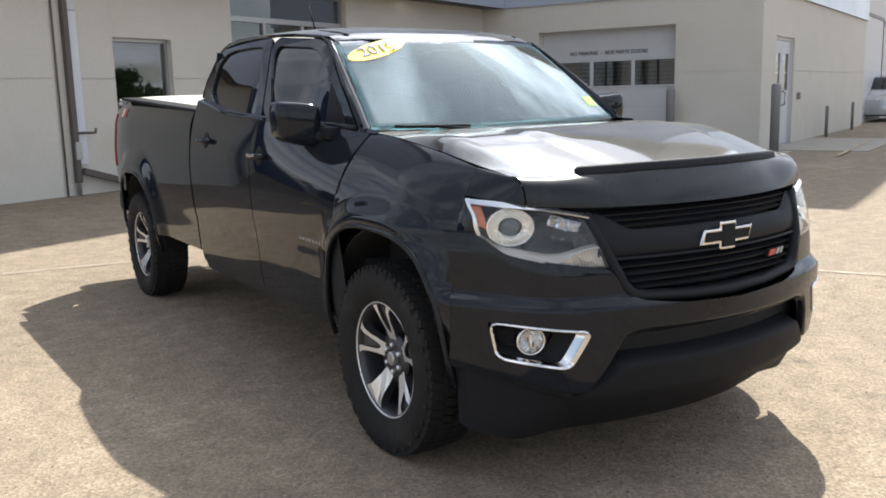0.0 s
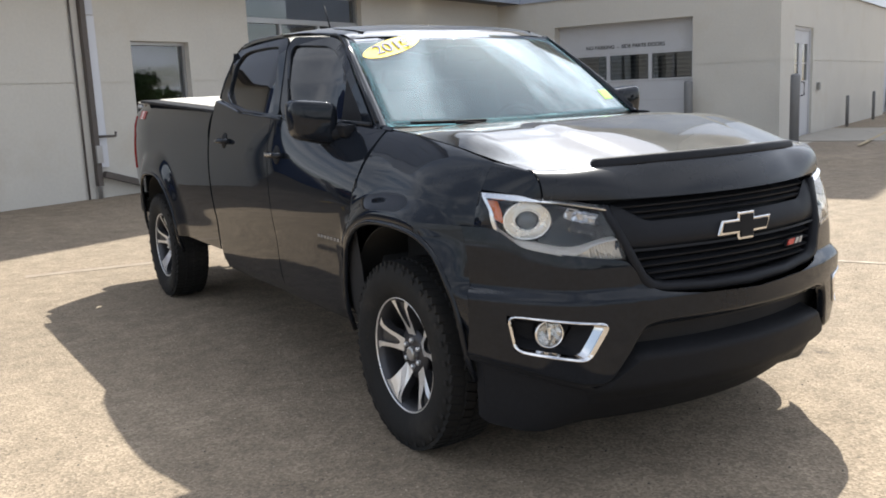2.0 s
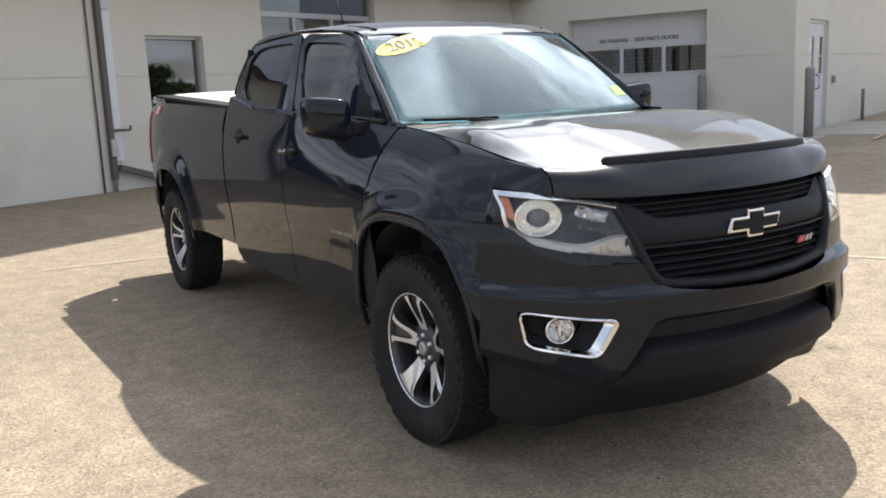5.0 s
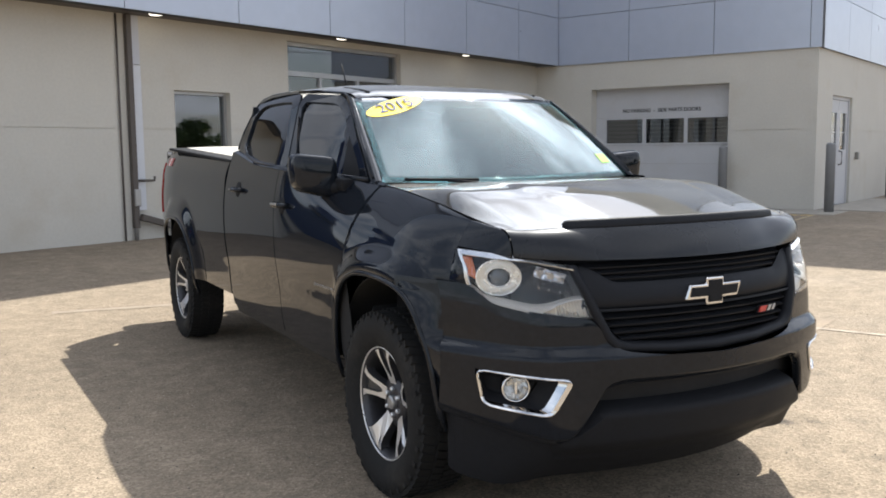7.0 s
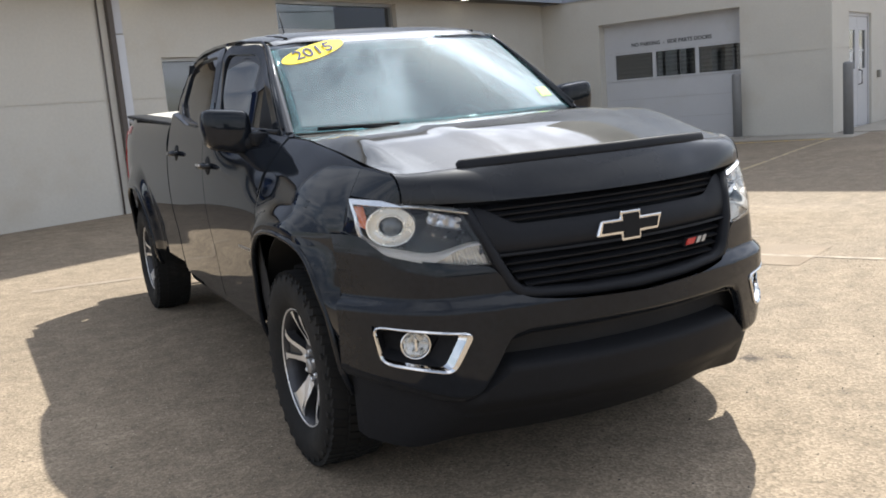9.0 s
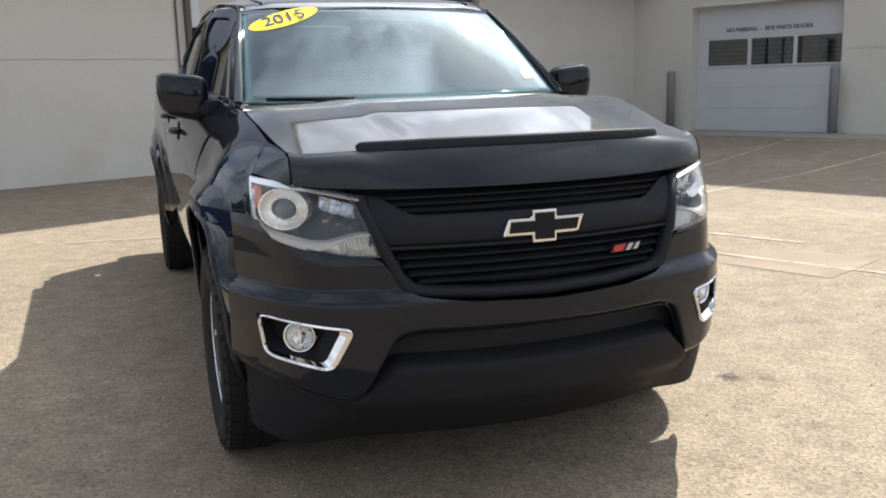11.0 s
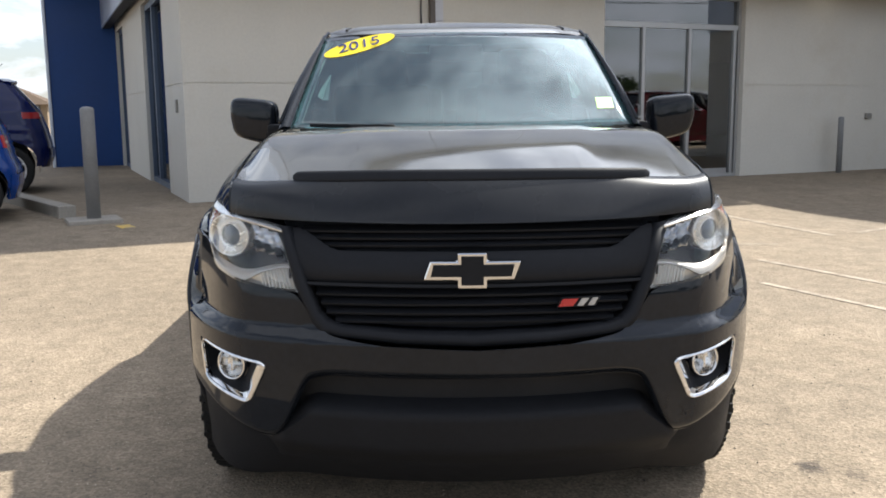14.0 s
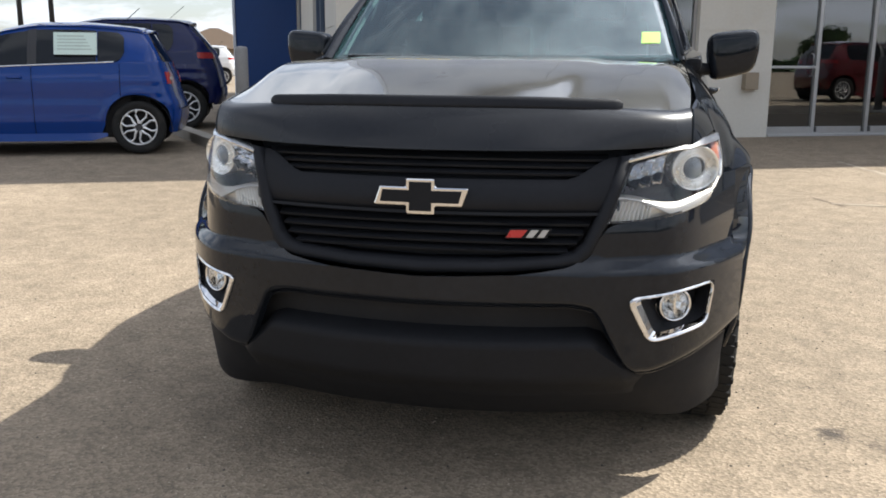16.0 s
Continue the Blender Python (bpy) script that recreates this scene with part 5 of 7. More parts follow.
for z0, w in ((0.742, 0.385), (0.765, 0.41), (0.790, 0.425), (0.815, 0.44), (0.945, 0.43), (0.964, 0.46), (0.983, 0.48)):
    surf("grille_slat", lambda u, v, z0=z0, w=w: (-w + 2 * w * u, fy(-w + 2 * w * u, z0) + 0.018 + 0.035 * v, z0 + 0.012 * v - 0.004 + 0.004 * (1 - (2 * u - 1) ** 2)), 24, 2, GRILLE, parent=gr, thick=0.006)
# plain cross-shaped emblem: bright rim, dark face
EMB = [(-0.133, -0.026), (-0.040, -0.026), (-0.040, -0.049), (0.040, -0.049), (0.040, -0.026), (0.114, -0.026), (0.133, 0.026), (0.040, 0.026), (0.040, 0.049), (-0.040, 0.049), (-0.040, 0.026), (-0.114, 0.026)]


def flat(pts, x0, z0, d, material, name, parent, thick, label=""):
    bm = bmesh.new()
    f = bm.faces.new([bm.verts.new((x0 + x, fy(x0 + x, z0) - d, z0 + z)) for x, z in pts])
    r = bmesh.ops.extrude_face_region(bm, geom=[f])
    for v in (g for g in r["geom"] if isinstance(g, bmesh.types.BMVert)):
        v.co.y += thick
    return part(name, bm, material, parent, label)


em = flat(EMB, -0.009, 0.885, 0.012, CHROME, "emblem", gr, 0.014, "bright-rimmed black emblem on the grille")
eb = em.modifiers.new("edge", "BEVEL")
eb.width, eb.segments = 0.005, 2
IN = [(-0.112, -0.016), (-0.030, -0.016), (-0.030, -0.039), (0.030, -0.039), (0.030, -0.016), (0.105, -0.016), (0.113, 0.016), (0.030, 0.016), (0.030, 0.039), (-0.030, 0.039), (-0.030, 0.016), (-0.105, 0.016)]
flat(IN, -0.009, 0.885, 0.0165, PLASTIC, "emblem_face", em, 0.006)
bd = flat([(-0.060, -0.013), (0.050, -0.013), (0.064, 0.013), (-0.048, 0.013)], 0.280, 0.792, -0.004, PLASTIC, "trim_badge", gr, 0.010, "small red and silver badge")
flat([(-0.056, -0.010), (-0.016, -0.010), (0.000, 0.010), (-0.044, 0.010)], 0.280, 0.792, 0.0, RED, "badge_bar", bd, 0.004)
flat([(-0.004, -0.010), (0.014, -0.010), (0.030, 0.010), (0.010, 0.010)], 0.280, 0.792, 0.0, FROSTED, "badge_bar", bd, 0.004)
flat([(0.026, -0.010), (0.044, -0.010), (0.056, 0.010), (0.040, 0.010)], 0.280, 0.792, 0.0, FROSTED, "badge_bar", bd, 0.004)

# lower intake and valance
surf("lower_intake", sheet(-0.60, 0.60, 0.42, 0.64, 0.050), 24, 6, HOLE, parent=fb, label="dark lower intake")

def valance(u, v):
    # grained step below the intake, with slanting ends
    t = 2 * u - 1
    z = 0.515 - v * 0.20
    x = t * (0.475 + 0.13 * smooth01(v * 1.35))
    d = -0.030 * smooth01(v / 0.18) + 0.05 * smooth01((v - 0.62) / 0.38)
    e = smooth01((abs(t) - 0.93) / 0.07)
    return x, fy(x, z) + d + 0.05 * (1 - smooth01(v / 0.10)) + 0.045 * e, z


va = surf("front_valance", valance, 60, 18, PLASTIC, label="grained black plastic valance", thick=0.01)


def dam(u, v):
    x = -0.848 + 1.696 * u
    ax = abs(x)
    zt = low_tab(ax) + 0.03 if ax > 0.58 else min(0.43, low_tab(ax) + 0.03)
    zb = 0.205 + 0.015 * (1 - (ax / 0.9) ** 2) + 0.03 * smooth01((ax - 0.72) / 0.18)
    z = zb + v * (zt - zb)
    return x * (1 - 0.03 * (1 - v)), plan(ax) + prof(z) * (1 - 0.8 * smooth01((ax - 0.5) / 0.35)) + 0.026 + 0.05 * (1 - v) ** 2 * (1 - smooth01((ax - 0.6) / 0.25)), z


surf("air_dam", dam, 70, 14, PLASTIC, parent=va, label="black lower air dam", thick=0.01)
for s in (-1, 1):
    # the dam's return along the front of the wheel arch
    def back_edge(u, v, s=s):
        q = Vector(dam(1.0 if s > 0 else 0.0, v))
        o = Vector((s * 0.842, -0.462, q.z + 0.02))
        return tuple(q.lerp(o, u))
    surf("air_dam_return", back_edge, 6, 10, PLASTIC, parent=va, thick=0.008)
    th = part("tow_hook_opening", box(-0.075, 0.075, -0.004, 0.05, -0.030, 0.030, 0.012, Matrix.Translation((s * 0.415, fy(0.415, 0.40) - 0.022, 0.405)) @ pose(0, 0, 0, 0, 0, s * 16)), HOLE, va)

# headlamps
RUNNING = mat("silvered_running_lamp", (0.62, 0.60, 0.56), 0.30, metal=0.55, vary=0.05)
SWOOSH = mat("satin_silver_trim", (0.40, 0.385, 0.36), 0.34, metal=0.6, vary=0.05)
LAMP_TRIM = mat("bright_lamp_trim", (0.74, 0.75, 0.76), 0.22, metal=0.95, vary=0.03)
FLUTED = mat("fluted_reflector", (0.80, 0.81, 0.83), 0.10, metal=1.0, vary=0.3, scale=70)
PROJ_GLASS = mat("projector_glass", (0.10, 0.11, 0.12), 0.12, metal=0.1, coat=0.35)


def bil(a, b, q=LAMPQ):
    """Place on the lamp's outline: a from the inner to the outer end, b from the bottom to the top."""
    ib, ob, it, ot = (Vector(q[k]) for k in ("ib", "ob", "it", "ot"))
    p = (ib * (1 - a) + ob * a) * (1 - b) + (it * (1 - a) + ot * a) * b
    sag = -0.018 * math.sin(a * math.pi) * (1 - b) + 0.006 * math.sin(a * math.pi) * b
    return p.x + 0.004 * math.sin(b * math.pi) * a ** 4 - 0.010 * (1 - b) ** 2 * smooth01((a - 0.8) / 0.2), p.y + sag + 0.040 * (1 - b) ** 2 * smooth01((a - 0.78) / 0.22) ** 2


for s in (-1, 1):
    def lamp_face(u, v, d=0.0, s=s):
        x, z = bil(u, v)
        back = (0.037 + 0.045 * smooth01((v - 0.5) / 0.5)) * max(0.0, (u - 0.6) / 0.4) ** 2
        return s * x, fy(x, z) + back + d, z
    hl = surf("headlamp", lambda u, v: lamp_face(u, v, 0.155 - 0.03 * u), 14, 8, LAMP_DARK, label="clear projector headlamp with chrome trim", thick=0.004)
    # upright walls of the housing
    for nm, pth in (("housing_wall", [(u, 0) for u in np.linspace(0, 1, 15)]), ("housing_wall", [(u, 1) for u in np.linspace(0, 1, 15)]), ("housing_wall", [(0, v) for v in np.linspace(0, 1, 9)])):
        surf(nm, lambda u, v, pth=pth: lamp_face(*pth[int(round(u * (len(pth) - 1)))], 0.006 + 0.14 * v), len(pth) - 1, 2, LAMP_DARK, parent=hl, thick=0.004)
    # chrome brow and lower swoosh
    surf("chrome_brow", lambda u, v: lamp_face(u, 1 - (0.070 + 0.035 * smooth01((u - 0.45) / 0.5)) * (1 - v), -0.016 + 0.018 * v), 20, 3, LAMP_TRIM, parent=hl, label="chrome brow strip", thick=0.005)
    surf("chrome_outer_edge", lambda u, v: lamp_face(0.987 + 0.013 * u, v, -0.005 + 0.006 * u), 4, 16, LAMP_TRIM, parent=hl, thick=0.005)

    def ridge(u):
        return 0.40 - 0.24 * smooth01(u / 0.60) - 0.05 * smooth01((u - 0.7) / 0.3)

    def swoosh(u, v):
        hgt = 0.045 + 0.11 * smooth01((u - 0.28) / 0.30)
        return lamp_face(u, max(0.0, ridge(u) - hgt * (1 - v)), 0.002 + 0.020 * v ** 3)
    surf("chrome_swoosh", swoosh, 28, 6, SWOOSH, parent=hl, label="silver lower trim", thick=0.005)

    def drl(u, v):
        a = 0.02 + 0.55 * u
        top = ridge(a) - 0.05 - 0.11 * smooth01((a - 0.28) / 0.30)
        rib = 0.0035 * math.cos(u * 16 * 2 * math.pi) * smooth01((0.62 - u) / 0.1)
        return lamp_face(a, max(0.004, top * v), 0.020 - 0.007 * v + rib)
    surf("running_lamp", drl, 128, 4, RUNNING, parent=hl, label="ribbed silvered running lamp", thick=0.003)
    # projector
    px_, pz = 0.718, 0.948
    m = Matrix.Translation((s * px_, fy(px_, pz) + 0.072, pz)) @ pose(0, 0, 0, 0, 0, s * 32)
    pr = part("projector_ring", lathe([(0.070, 0.03), (0.072, 0.0), (0.073, -0.010), (0.070, -0.013), (0.067, -0.004), (0.058, 0.005), (0.048, 0.009), (0.0415, 0.009), (0.041, -0.004), (0.038, -0.008), (0.035, 0.002)], 40, "y", caps=False), REFLECTOR, hl, "bright projector ring", smooth=True)
    pr.matrix_local = m @ Matrix.Diagonal((1.10, 1.15, 0.88, 1))
    pl = part("projector_lens", lathe([(0.001, -0.016), (0.014, -0.014), (0.026, -0.006), (0.034, 0.006), (0.035, 0.02)], 28, "y"), PROJ_GLASS, hl, "glassy projector lens", smooth=True)
    pl.matrix_local = m
    # inner beam chamber: a fluted clear reflector
    def flutes(u, v):
        a = 0.06 + 0.33 * u
        k = (u * 3) % 1.0
        return lamp_face(a, 0.40 + 0.06 * u + 0.46 * v, 0.030 + 0.030 * math.sin(k * math.pi) + 0.022 * math.cos((v * 2 % 1) * math.pi))
    bf = surf("beam_reflector", flutes, 32, 12, FLUTED, parent=hl, label="clear fluted reflector", thick=0.003)
    # paint between the lamp's outer edge and the fender
    def fender_rim(z):
        """The fender's front edge at height z."""
        zm = fender_top(-0.44) - 0.16
        k = min(1.0, max(0.0, (z - zm) / 0.16))
        return Vector((s * (0.726 + (hw(-0.44, min(z, zm)) - 0.726) * max(0.0, 1 - k ** 1.212) ** 0.825), -0.436, z))

    def cheek(u, v):
        p = Vector(lamp_face(1.0, v, 0.003))
        return tuple(p.lerp(fender_rim(p.z), u) + Vector((s * 0.003 * math.sin(u * math.pi), 0, 0)))
    surf("fender_cheek", cheek, 5, 16, PAINT, parent=truck, thick=0.006)

    # the fender's tip over the lamp, out to the hood's corner
    def tip(u, v):
        def low(t):
            p = Vector(lamp_face(0.635 + 0.365 * t, 1.0, 0.001))
            return Vector((p.x, p.y, p.z + 0.004))

        def inner(t):
            p = Vector(bra(0.5 + 0.5 * s, 1 - t))
            return Vector((p.x + s * 0.006, p.y, p.z))

        def outer(t):
            a0 = math.asin((1.045 - fender_top(-0.44) + 0.16) / 0.16)
            return fender_rim(fender_top(-0.44) - 0.16 + 0.16 * math.sin(a0 + (math.pi / 2 - a0) * t))
        c = inner(1)
        top = c.lerp(outer(1), u)
        flat = low(0) * (1 - u) * (1 - v) + low(1) * u * (1 - v) + c * (1 - u) * v + outer(1) * u * v
        return tuple(low(u) * (1 - v) + top * v + inner(v) * (1 - u) + outer(v) * u - flat)
    surf("fender_tip", tip, 12, 12, PAINT, parent=truck, thick=0.006)
    surf("amber_marker", lambda u, v: lamp_face(0.980 - 0.085 * u, 0.38 + 0.47 * v, 0.006 + 0.035 * u), 6, 8, LENS_AMBER, parent=hl, label="amber side marker", thick=0.006)
    ln = surf("lamp_lens", lambda u, v: lamp_face(u, v, -0.004 - 0.010 * math.sin(u * 3.14) * math.sin(v * 3.14)), 16, 10, LAMP_GLASS, parent=hl, label="clear outer lens", thick=0.003)
    ln.visible_shadow = False
    ln.modifiers.remove(ln.modifiers["edges"])

# ---- wheels ----
def build_wheel(y, s):
    M = pose(s * 0.788, y, 0.372, 0, 0, 0 if s > 0 else 180)
    # the wheel's own axis is x, outwards positive
    w = part("wheel", lathe([(0.212, -0.10), (0.222, -0.06), (0.214, 0.02), (0.208, 0.07), (0.222, 0.094), (0.230, 0.098), (0.230, 0.088)], 48, "x", caps=False), ALLOY_DARK, truck, "five-spoke alloy wheel with all-terrain tyre", smooth=True)
    w.matrix_local = M
    bm = lathe([(0.225, -0.095), (0.26, -0.118), (0.315, -0.127), (0.352, -0.118), (0.370, -0.095), (0.372, 0.0), (0.370, 0.095), (0.352, 0.118), (0.315, 0.127), (0.26, 0.118), (0.240, 0.104), (0.226, 0.096)], 64, "x", caps=False)
    bt = bmesh.new()
    n = 62
    for k in range(n):
        a = 2 * math.pi * k / n
        for x0, x1, da, r0, r1 in ((-0.113, -0.058, 0, 0.352, 0.373), (-0.050, -0.004, 0.5, 0.36, 0.380), (0.004, 0.050, 0.2, 0.36, 0.380), (0.058, 0.113, 0.7, 0.352, 0.373)):
            aa = a + da * 2 * math.pi / n
            add_box(bt, x0, x1, -0.0145, 0.0145, r0, r1, 0, Matrix.Rotation(aa, 4, "X") @ Matrix.Rotation(0.25 if x0 < 0 else -0.25, 4, "Z"))
        if k % 2 == 0:
            add_box(bt, 0.112, 0.122, -0.010, 0.010, 0.330, 0.357, 0, Matrix.Rotation(a, 4, "X"))
    ty = part("tyre", bm, RUBBER, w, "dusty black all-terrain tyre", smooth=True)
    tagged(part("tread", bt, RUBBER, w), kind="stuff")
    # recessed disc behind the spokes
    part("brake_disc", lathe([(0.001, 0.010), (0.155, 0.010), (0.155, -0.012), (0.001, -0.012)], 32, "x"), UNDER, w, smooth=False)
    part("inner_dish", lathe([(0.060, 0.052), (0.10, 0.046), (0.10, 0.030), (0.06, 0.03)], 32, "x", caps=False), ALLOY_DARK, w, smooth=True)
    for k in range(5):
        a = 2 * math.pi * k / 5 + 0.09
        bm = bmesh.new()
        # a forked spoke with machined face
        half = [(0.070, 0.018), (0.078, 0.029), (0.115, 0.033), (0.155, 0.039), (0.188, 0.049), (0.206, 0.066), (0.216, 0.098), (0.221, 0.040), (0.19, 0.029), (0.15, 0.021), (0.122, 0.015), (0.106, 0.008), (0.100, 0.0)]
        poly = half + [(r, -t) for r, t in half[::-1][1:]]
        R = Matrix.Rotation(a, 4, "X")
        def depth(r):
            return 0.048 + 0.042 * smooth01((r - 0.06) / 0.15)
        F = [bm.verts.new(R @ Vector((depth(r), t, r))) for r, t in poly]
        B = [bm.verts.new(R @ Vector((depth(r) - 0.038, t * 1.05, r))) for r, t in poly]
        bm.faces.new(F)
        for i in range(len(F)):
            f = bm.faces.new((F[i], F[(i + 1) % len(F)], B[(i + 1) % len(F)], B[i]))
            f.material_index = 1
        bmesh.ops.triangulate(bm, faces=[f for f in bm.faces if len(f.verts) > 4])
        part("spoke", bm, (ALLOY, ALLOY_DARK), w, "machined alloy spoke")
        # grey pocket in the fork
        bm = bmesh.new()
        P = [(0.098, 0.0), (0.106, 0.010), (0.122, 0.017), (0.15, 0.023), (0.190, 0.031), (0.218, 0.042), (0.218, -0.042), (0.190, -0.031), (0.15, -0.023), (0.122, -0.017), (0.106, -0.010)]
        bm.faces.new([bm.verts.new(R @ Vector((depth(r) - 0.016, t, r))) for r, t in P])
        pk = part("spoke_pocket", bm, ALLOY_GREY, w)
        pk.modifiers.new("thickness", "SOLIDIFY").thickness = 0.004
    part("hub", lathe([(0.078, 0.020), (0.078, 0.044), (0.066, 0.050), (0.001, 0.050)], 32, "x"), ALLOY_DARK, w, smooth=False)
    part("rim_edge", lathe([(0.2225, 0.090), (0.2255, 0.098), (0.230, 0.0995), (0.2315, 0.090)], 56, "x", caps=False), ALLOY, w, "thin bright rim edge", smooth=True)
    part("centre_cap", lathe([(0.029, 0.050), (0.028, 0.066), (0.022, 0.070), (0.001, 0.070)], 28, "x"), ALU, w, "silver centre cap", smooth=False)
    for k in range(6):
        a = 2 * math.pi * k / 6
        nb = part("lug_nut", lathe([(0.010, 0.048), (0.010, 0.062), (0.006, 0.066), (0.001, 0.066)], 6, "x"), ALLOY, w)
        nb.matrix_local = Matrix.Translation((0, 0.054 * math.sin(a), 0.054 * math.cos(a)))


for y in (0.0, WB):
    for s in (-1, 1):
        build_wheel(y, s)
        # arch liner and lip
        surf("wheel_well", lambda u, v, y=y, s=s: (s * (0.50 + (0.325 + 0.06 * math.sin(math.pi * u) ** 0.5) * v), y + 0.47 * math.cos(math.pi * u), (0.30 if y < 1 else 0.47) + (0.585 if y < 1 else 0.415) * math.sin(math.pi * u) ** 0.8), 24, 4, UNDER, thick=0.004)
        lip = [(s * (hw(y + 0.455 * c, 0.38 + 0.52 * d) + 0.002), y + 0.455 * c, 0.38 + 0.52 * d) for c, d in ((math.copysign(abs(math.cos(a)) ** (2 / 2.7), math.cos(a)), math.sin(a) ** (2 / 2.7)) for a in np.linspace(0.0, math.pi, 40))]
        part("arch_lip", tube(lip, 0.012, 8), PAINT, truck, smooth=True)
# underside
part("chassis_frame", box(-0.42, 0.42, -0.5, 4.45, 0.38, 0.52, 0.02), UNDER, truck)
part("underbody", box(-0.72, 0.72, 0.46, 2.30, 0.43, 0.49, 0.01), UNDER, truck)
part("engine_bay", box(-0.68, 0.68, -0.62, 0.30, 0.42, 0.98, 0.02), HOLE, truck)
part("rear_axle", tube([(-0.72, WB, 0.372), (-0.1, WB, 0.372), (0.1, WB, 0.372), (0.72, WB, 0.372)], [0.045, 0.045, 0.045, 0.045], 12), UNDER, truck, smooth=True)
part("front_axle", tube([(-0.72, 0, 0.372), (0.72, 0, 0.372)], 0.035, 12), UNDER, truck, smooth=True)
part("exhaust_pipe", tube([(-0.45, 2.2, 0.36), (-0.5, 2.9, 0.36), (-0.52, 4.3, 0.42)], 0.032, 10), UNDER, truck, smooth=True)

# ---- cabin ----
part("cabin_floor", box(-0.76, 0.76, 0.40, 2.24, 0.48, 0.52), SEAT, truck)
part("firewall", box(-0.76, 0.76, 0.36, 0.40, 0.5, 1.17), DASH, truck)


def dash(u, v):
    x = -0.72 + 1.44 * u
    y = 0.36 + 0.36 * v
    return x, y, 1.205 + 0.015 * math.sin(v * 3.14) + 0.028 * math.exp(-((x - 0.37) / 0.17) ** 2) * smooth01((v - 0.45) / 0.3) - 0.16 * max(0, v - 0.8) / 0.2


surf("dashboard", dash, 30, 14, DASH, label="dark grey dashboard", thick=0.02)
part("dashboard_front", box(-0.70, 0.70, 0.62, 0.70, 0.72, 1.14, 0.03), DASH, truck)
st = part("steering_wheel", tube([(0.37 + 0.185 * math.cos(a), 0.84 + 0.185 * math.sin(a) * 0.42, 1.13 + 0.185 * math.sin(a) * 0.9) for a in np.linspace(0, 2 * math.pi, 33)[:-1]], 0.015, 8, closed=True), PLASTIC, truck, "dark steering wheel", smooth=True)
part("steering_hub", box(0.30, 0.44, 0.80, 0.85, 1.08, 1.18, 0.02), PLASTIC, st)
part("inside_mirror", box(-0.12, 0.12, 0.79, 0.83, 1.53, 1.60, 0.015), PLASTIC, truck, "inside rear-view mirror")


def build_seat(x, y, w):
    b = part("seat", box(x - w / 2, x + w / 2, y - 0.28, y + 0.26, 0.72, 0.90, 0.05), SEAT, truck, "dark cloth seat")
    k = part("seat_back", box(-w / 2, w / 2, -0.07, 0.07, 0.0, 0.62, 0.05, pose(x, y + 0.26, 0.84, -14)), SEAT, b)
    return b


for x in (-0.37, 0.37):
    b = build_seat(x, 1.08, 0.50)
    part("headrest", box(-0.13, 0.13, -0.05, 0.05, 0, 0.19, 0.04, pose(x, 1.49, 1.44, -10)), SEAT, b)
    b = build_seat(x, 1.86, 0.66)
    part("headrest", box(-0.12, 0.12, -0.04, 0.04, 0, 0.14, 0.035, pose(x, 2.17, 1.40, -8)), SEAT, b)

# stickers on the windshield
def on_glass(x, v, d):
    """A place on the glass at x, v up it, d in front of it."""
    half = 0.704 + (0.602 - 0.704) * v
    u = 0.5 + 0.5 * (x - 0.014 + 0.010 * v) / half
    p, q, r = Vector(ws(u, v)), Vector(ws(u + 0.01, v)), Vector(ws(u, v + 0.01))
    n = (q - p).cross(r - p).normalized()
    if n.y > 0:
        n = -n
    return p + n * d


def patch(name, x0, v0, wx, wv, material, parent, d, label="", oval=True, tilt=0.0):
    bm = bmesh.new()
    N = 40
    if oval:
        pts = [(math.cos(2 * math.pi * k / N), math.sin(2 * math.pi * k / N)) for k in range(N)]
    else:
        pts = [(-1, -1), (1, -1), (1, 1), (-1, 1)]
    vs = []
    for a, b in pts:
        vs.append(bm.verts.new(on_glass(x0 + a * wx, v0 + b * wv + tilt * a, d)))
    c = bm.verts.new(on_glass(x0, v0, d))
    for k in range(len(vs)):
        bm.faces.new((c, vs[k], vs[(k + 1) % len(vs)]))
    ob = part(name, bm, material, parent, label)
    ob.modifiers.new("thickness", "SOLIDIFY").thickness = 0.001
    return ob


yr = patch("year_sticker", -0.430, 0.868, 0.157, 0.092, STICK_Y, wsh, 0.004, "yellow oval sticker with the year 2015", tilt=0.105)
patch("inspection_sticker", 0.606, 0.205, 0.036, 0.052, STICK_G, wsh, 0.004, "lime green square sticker", oval=False)


p0, px1, pz1 = on_glass(-0.430, 0.868, 0.0065), on_glass(-0.380, 0.868 + 0.105 * 0.050 / 0.157, 0.0065), on_glass(-0.430, 0.93, 0.0065)
ex = (px1 - p0).normalized()
ez = ex.cross((pz1 - p0).normalized()).normalized()
ey = ez.cross(ex)
text_mesh("2015", 0.098, Matrix(((ex.x, ey.x, ez.x, p0.x), (ex.y, ey.y, ez.y, p0.y), (ex.z, ey.z, ez.z, p0.z), (0, 0, 0, 1))) @ Matrix(((1, 0.22, 0, 0), (0, 1, 0, 0), (0, 0, 1, 0), (0, 0, 0, 1))), NAVY, "year_number", yr, label="dark blue number 2015")
tagged(mesh_ob("paper_sheet", box(-0.11, 0.11, -0.07, 0.07, 0, 0.003, 0.0, pose(0.16, 0.47, 1.235, 0, 0, 12)), PAPER), "white sheet of paper lying on the dashboard", "paper")

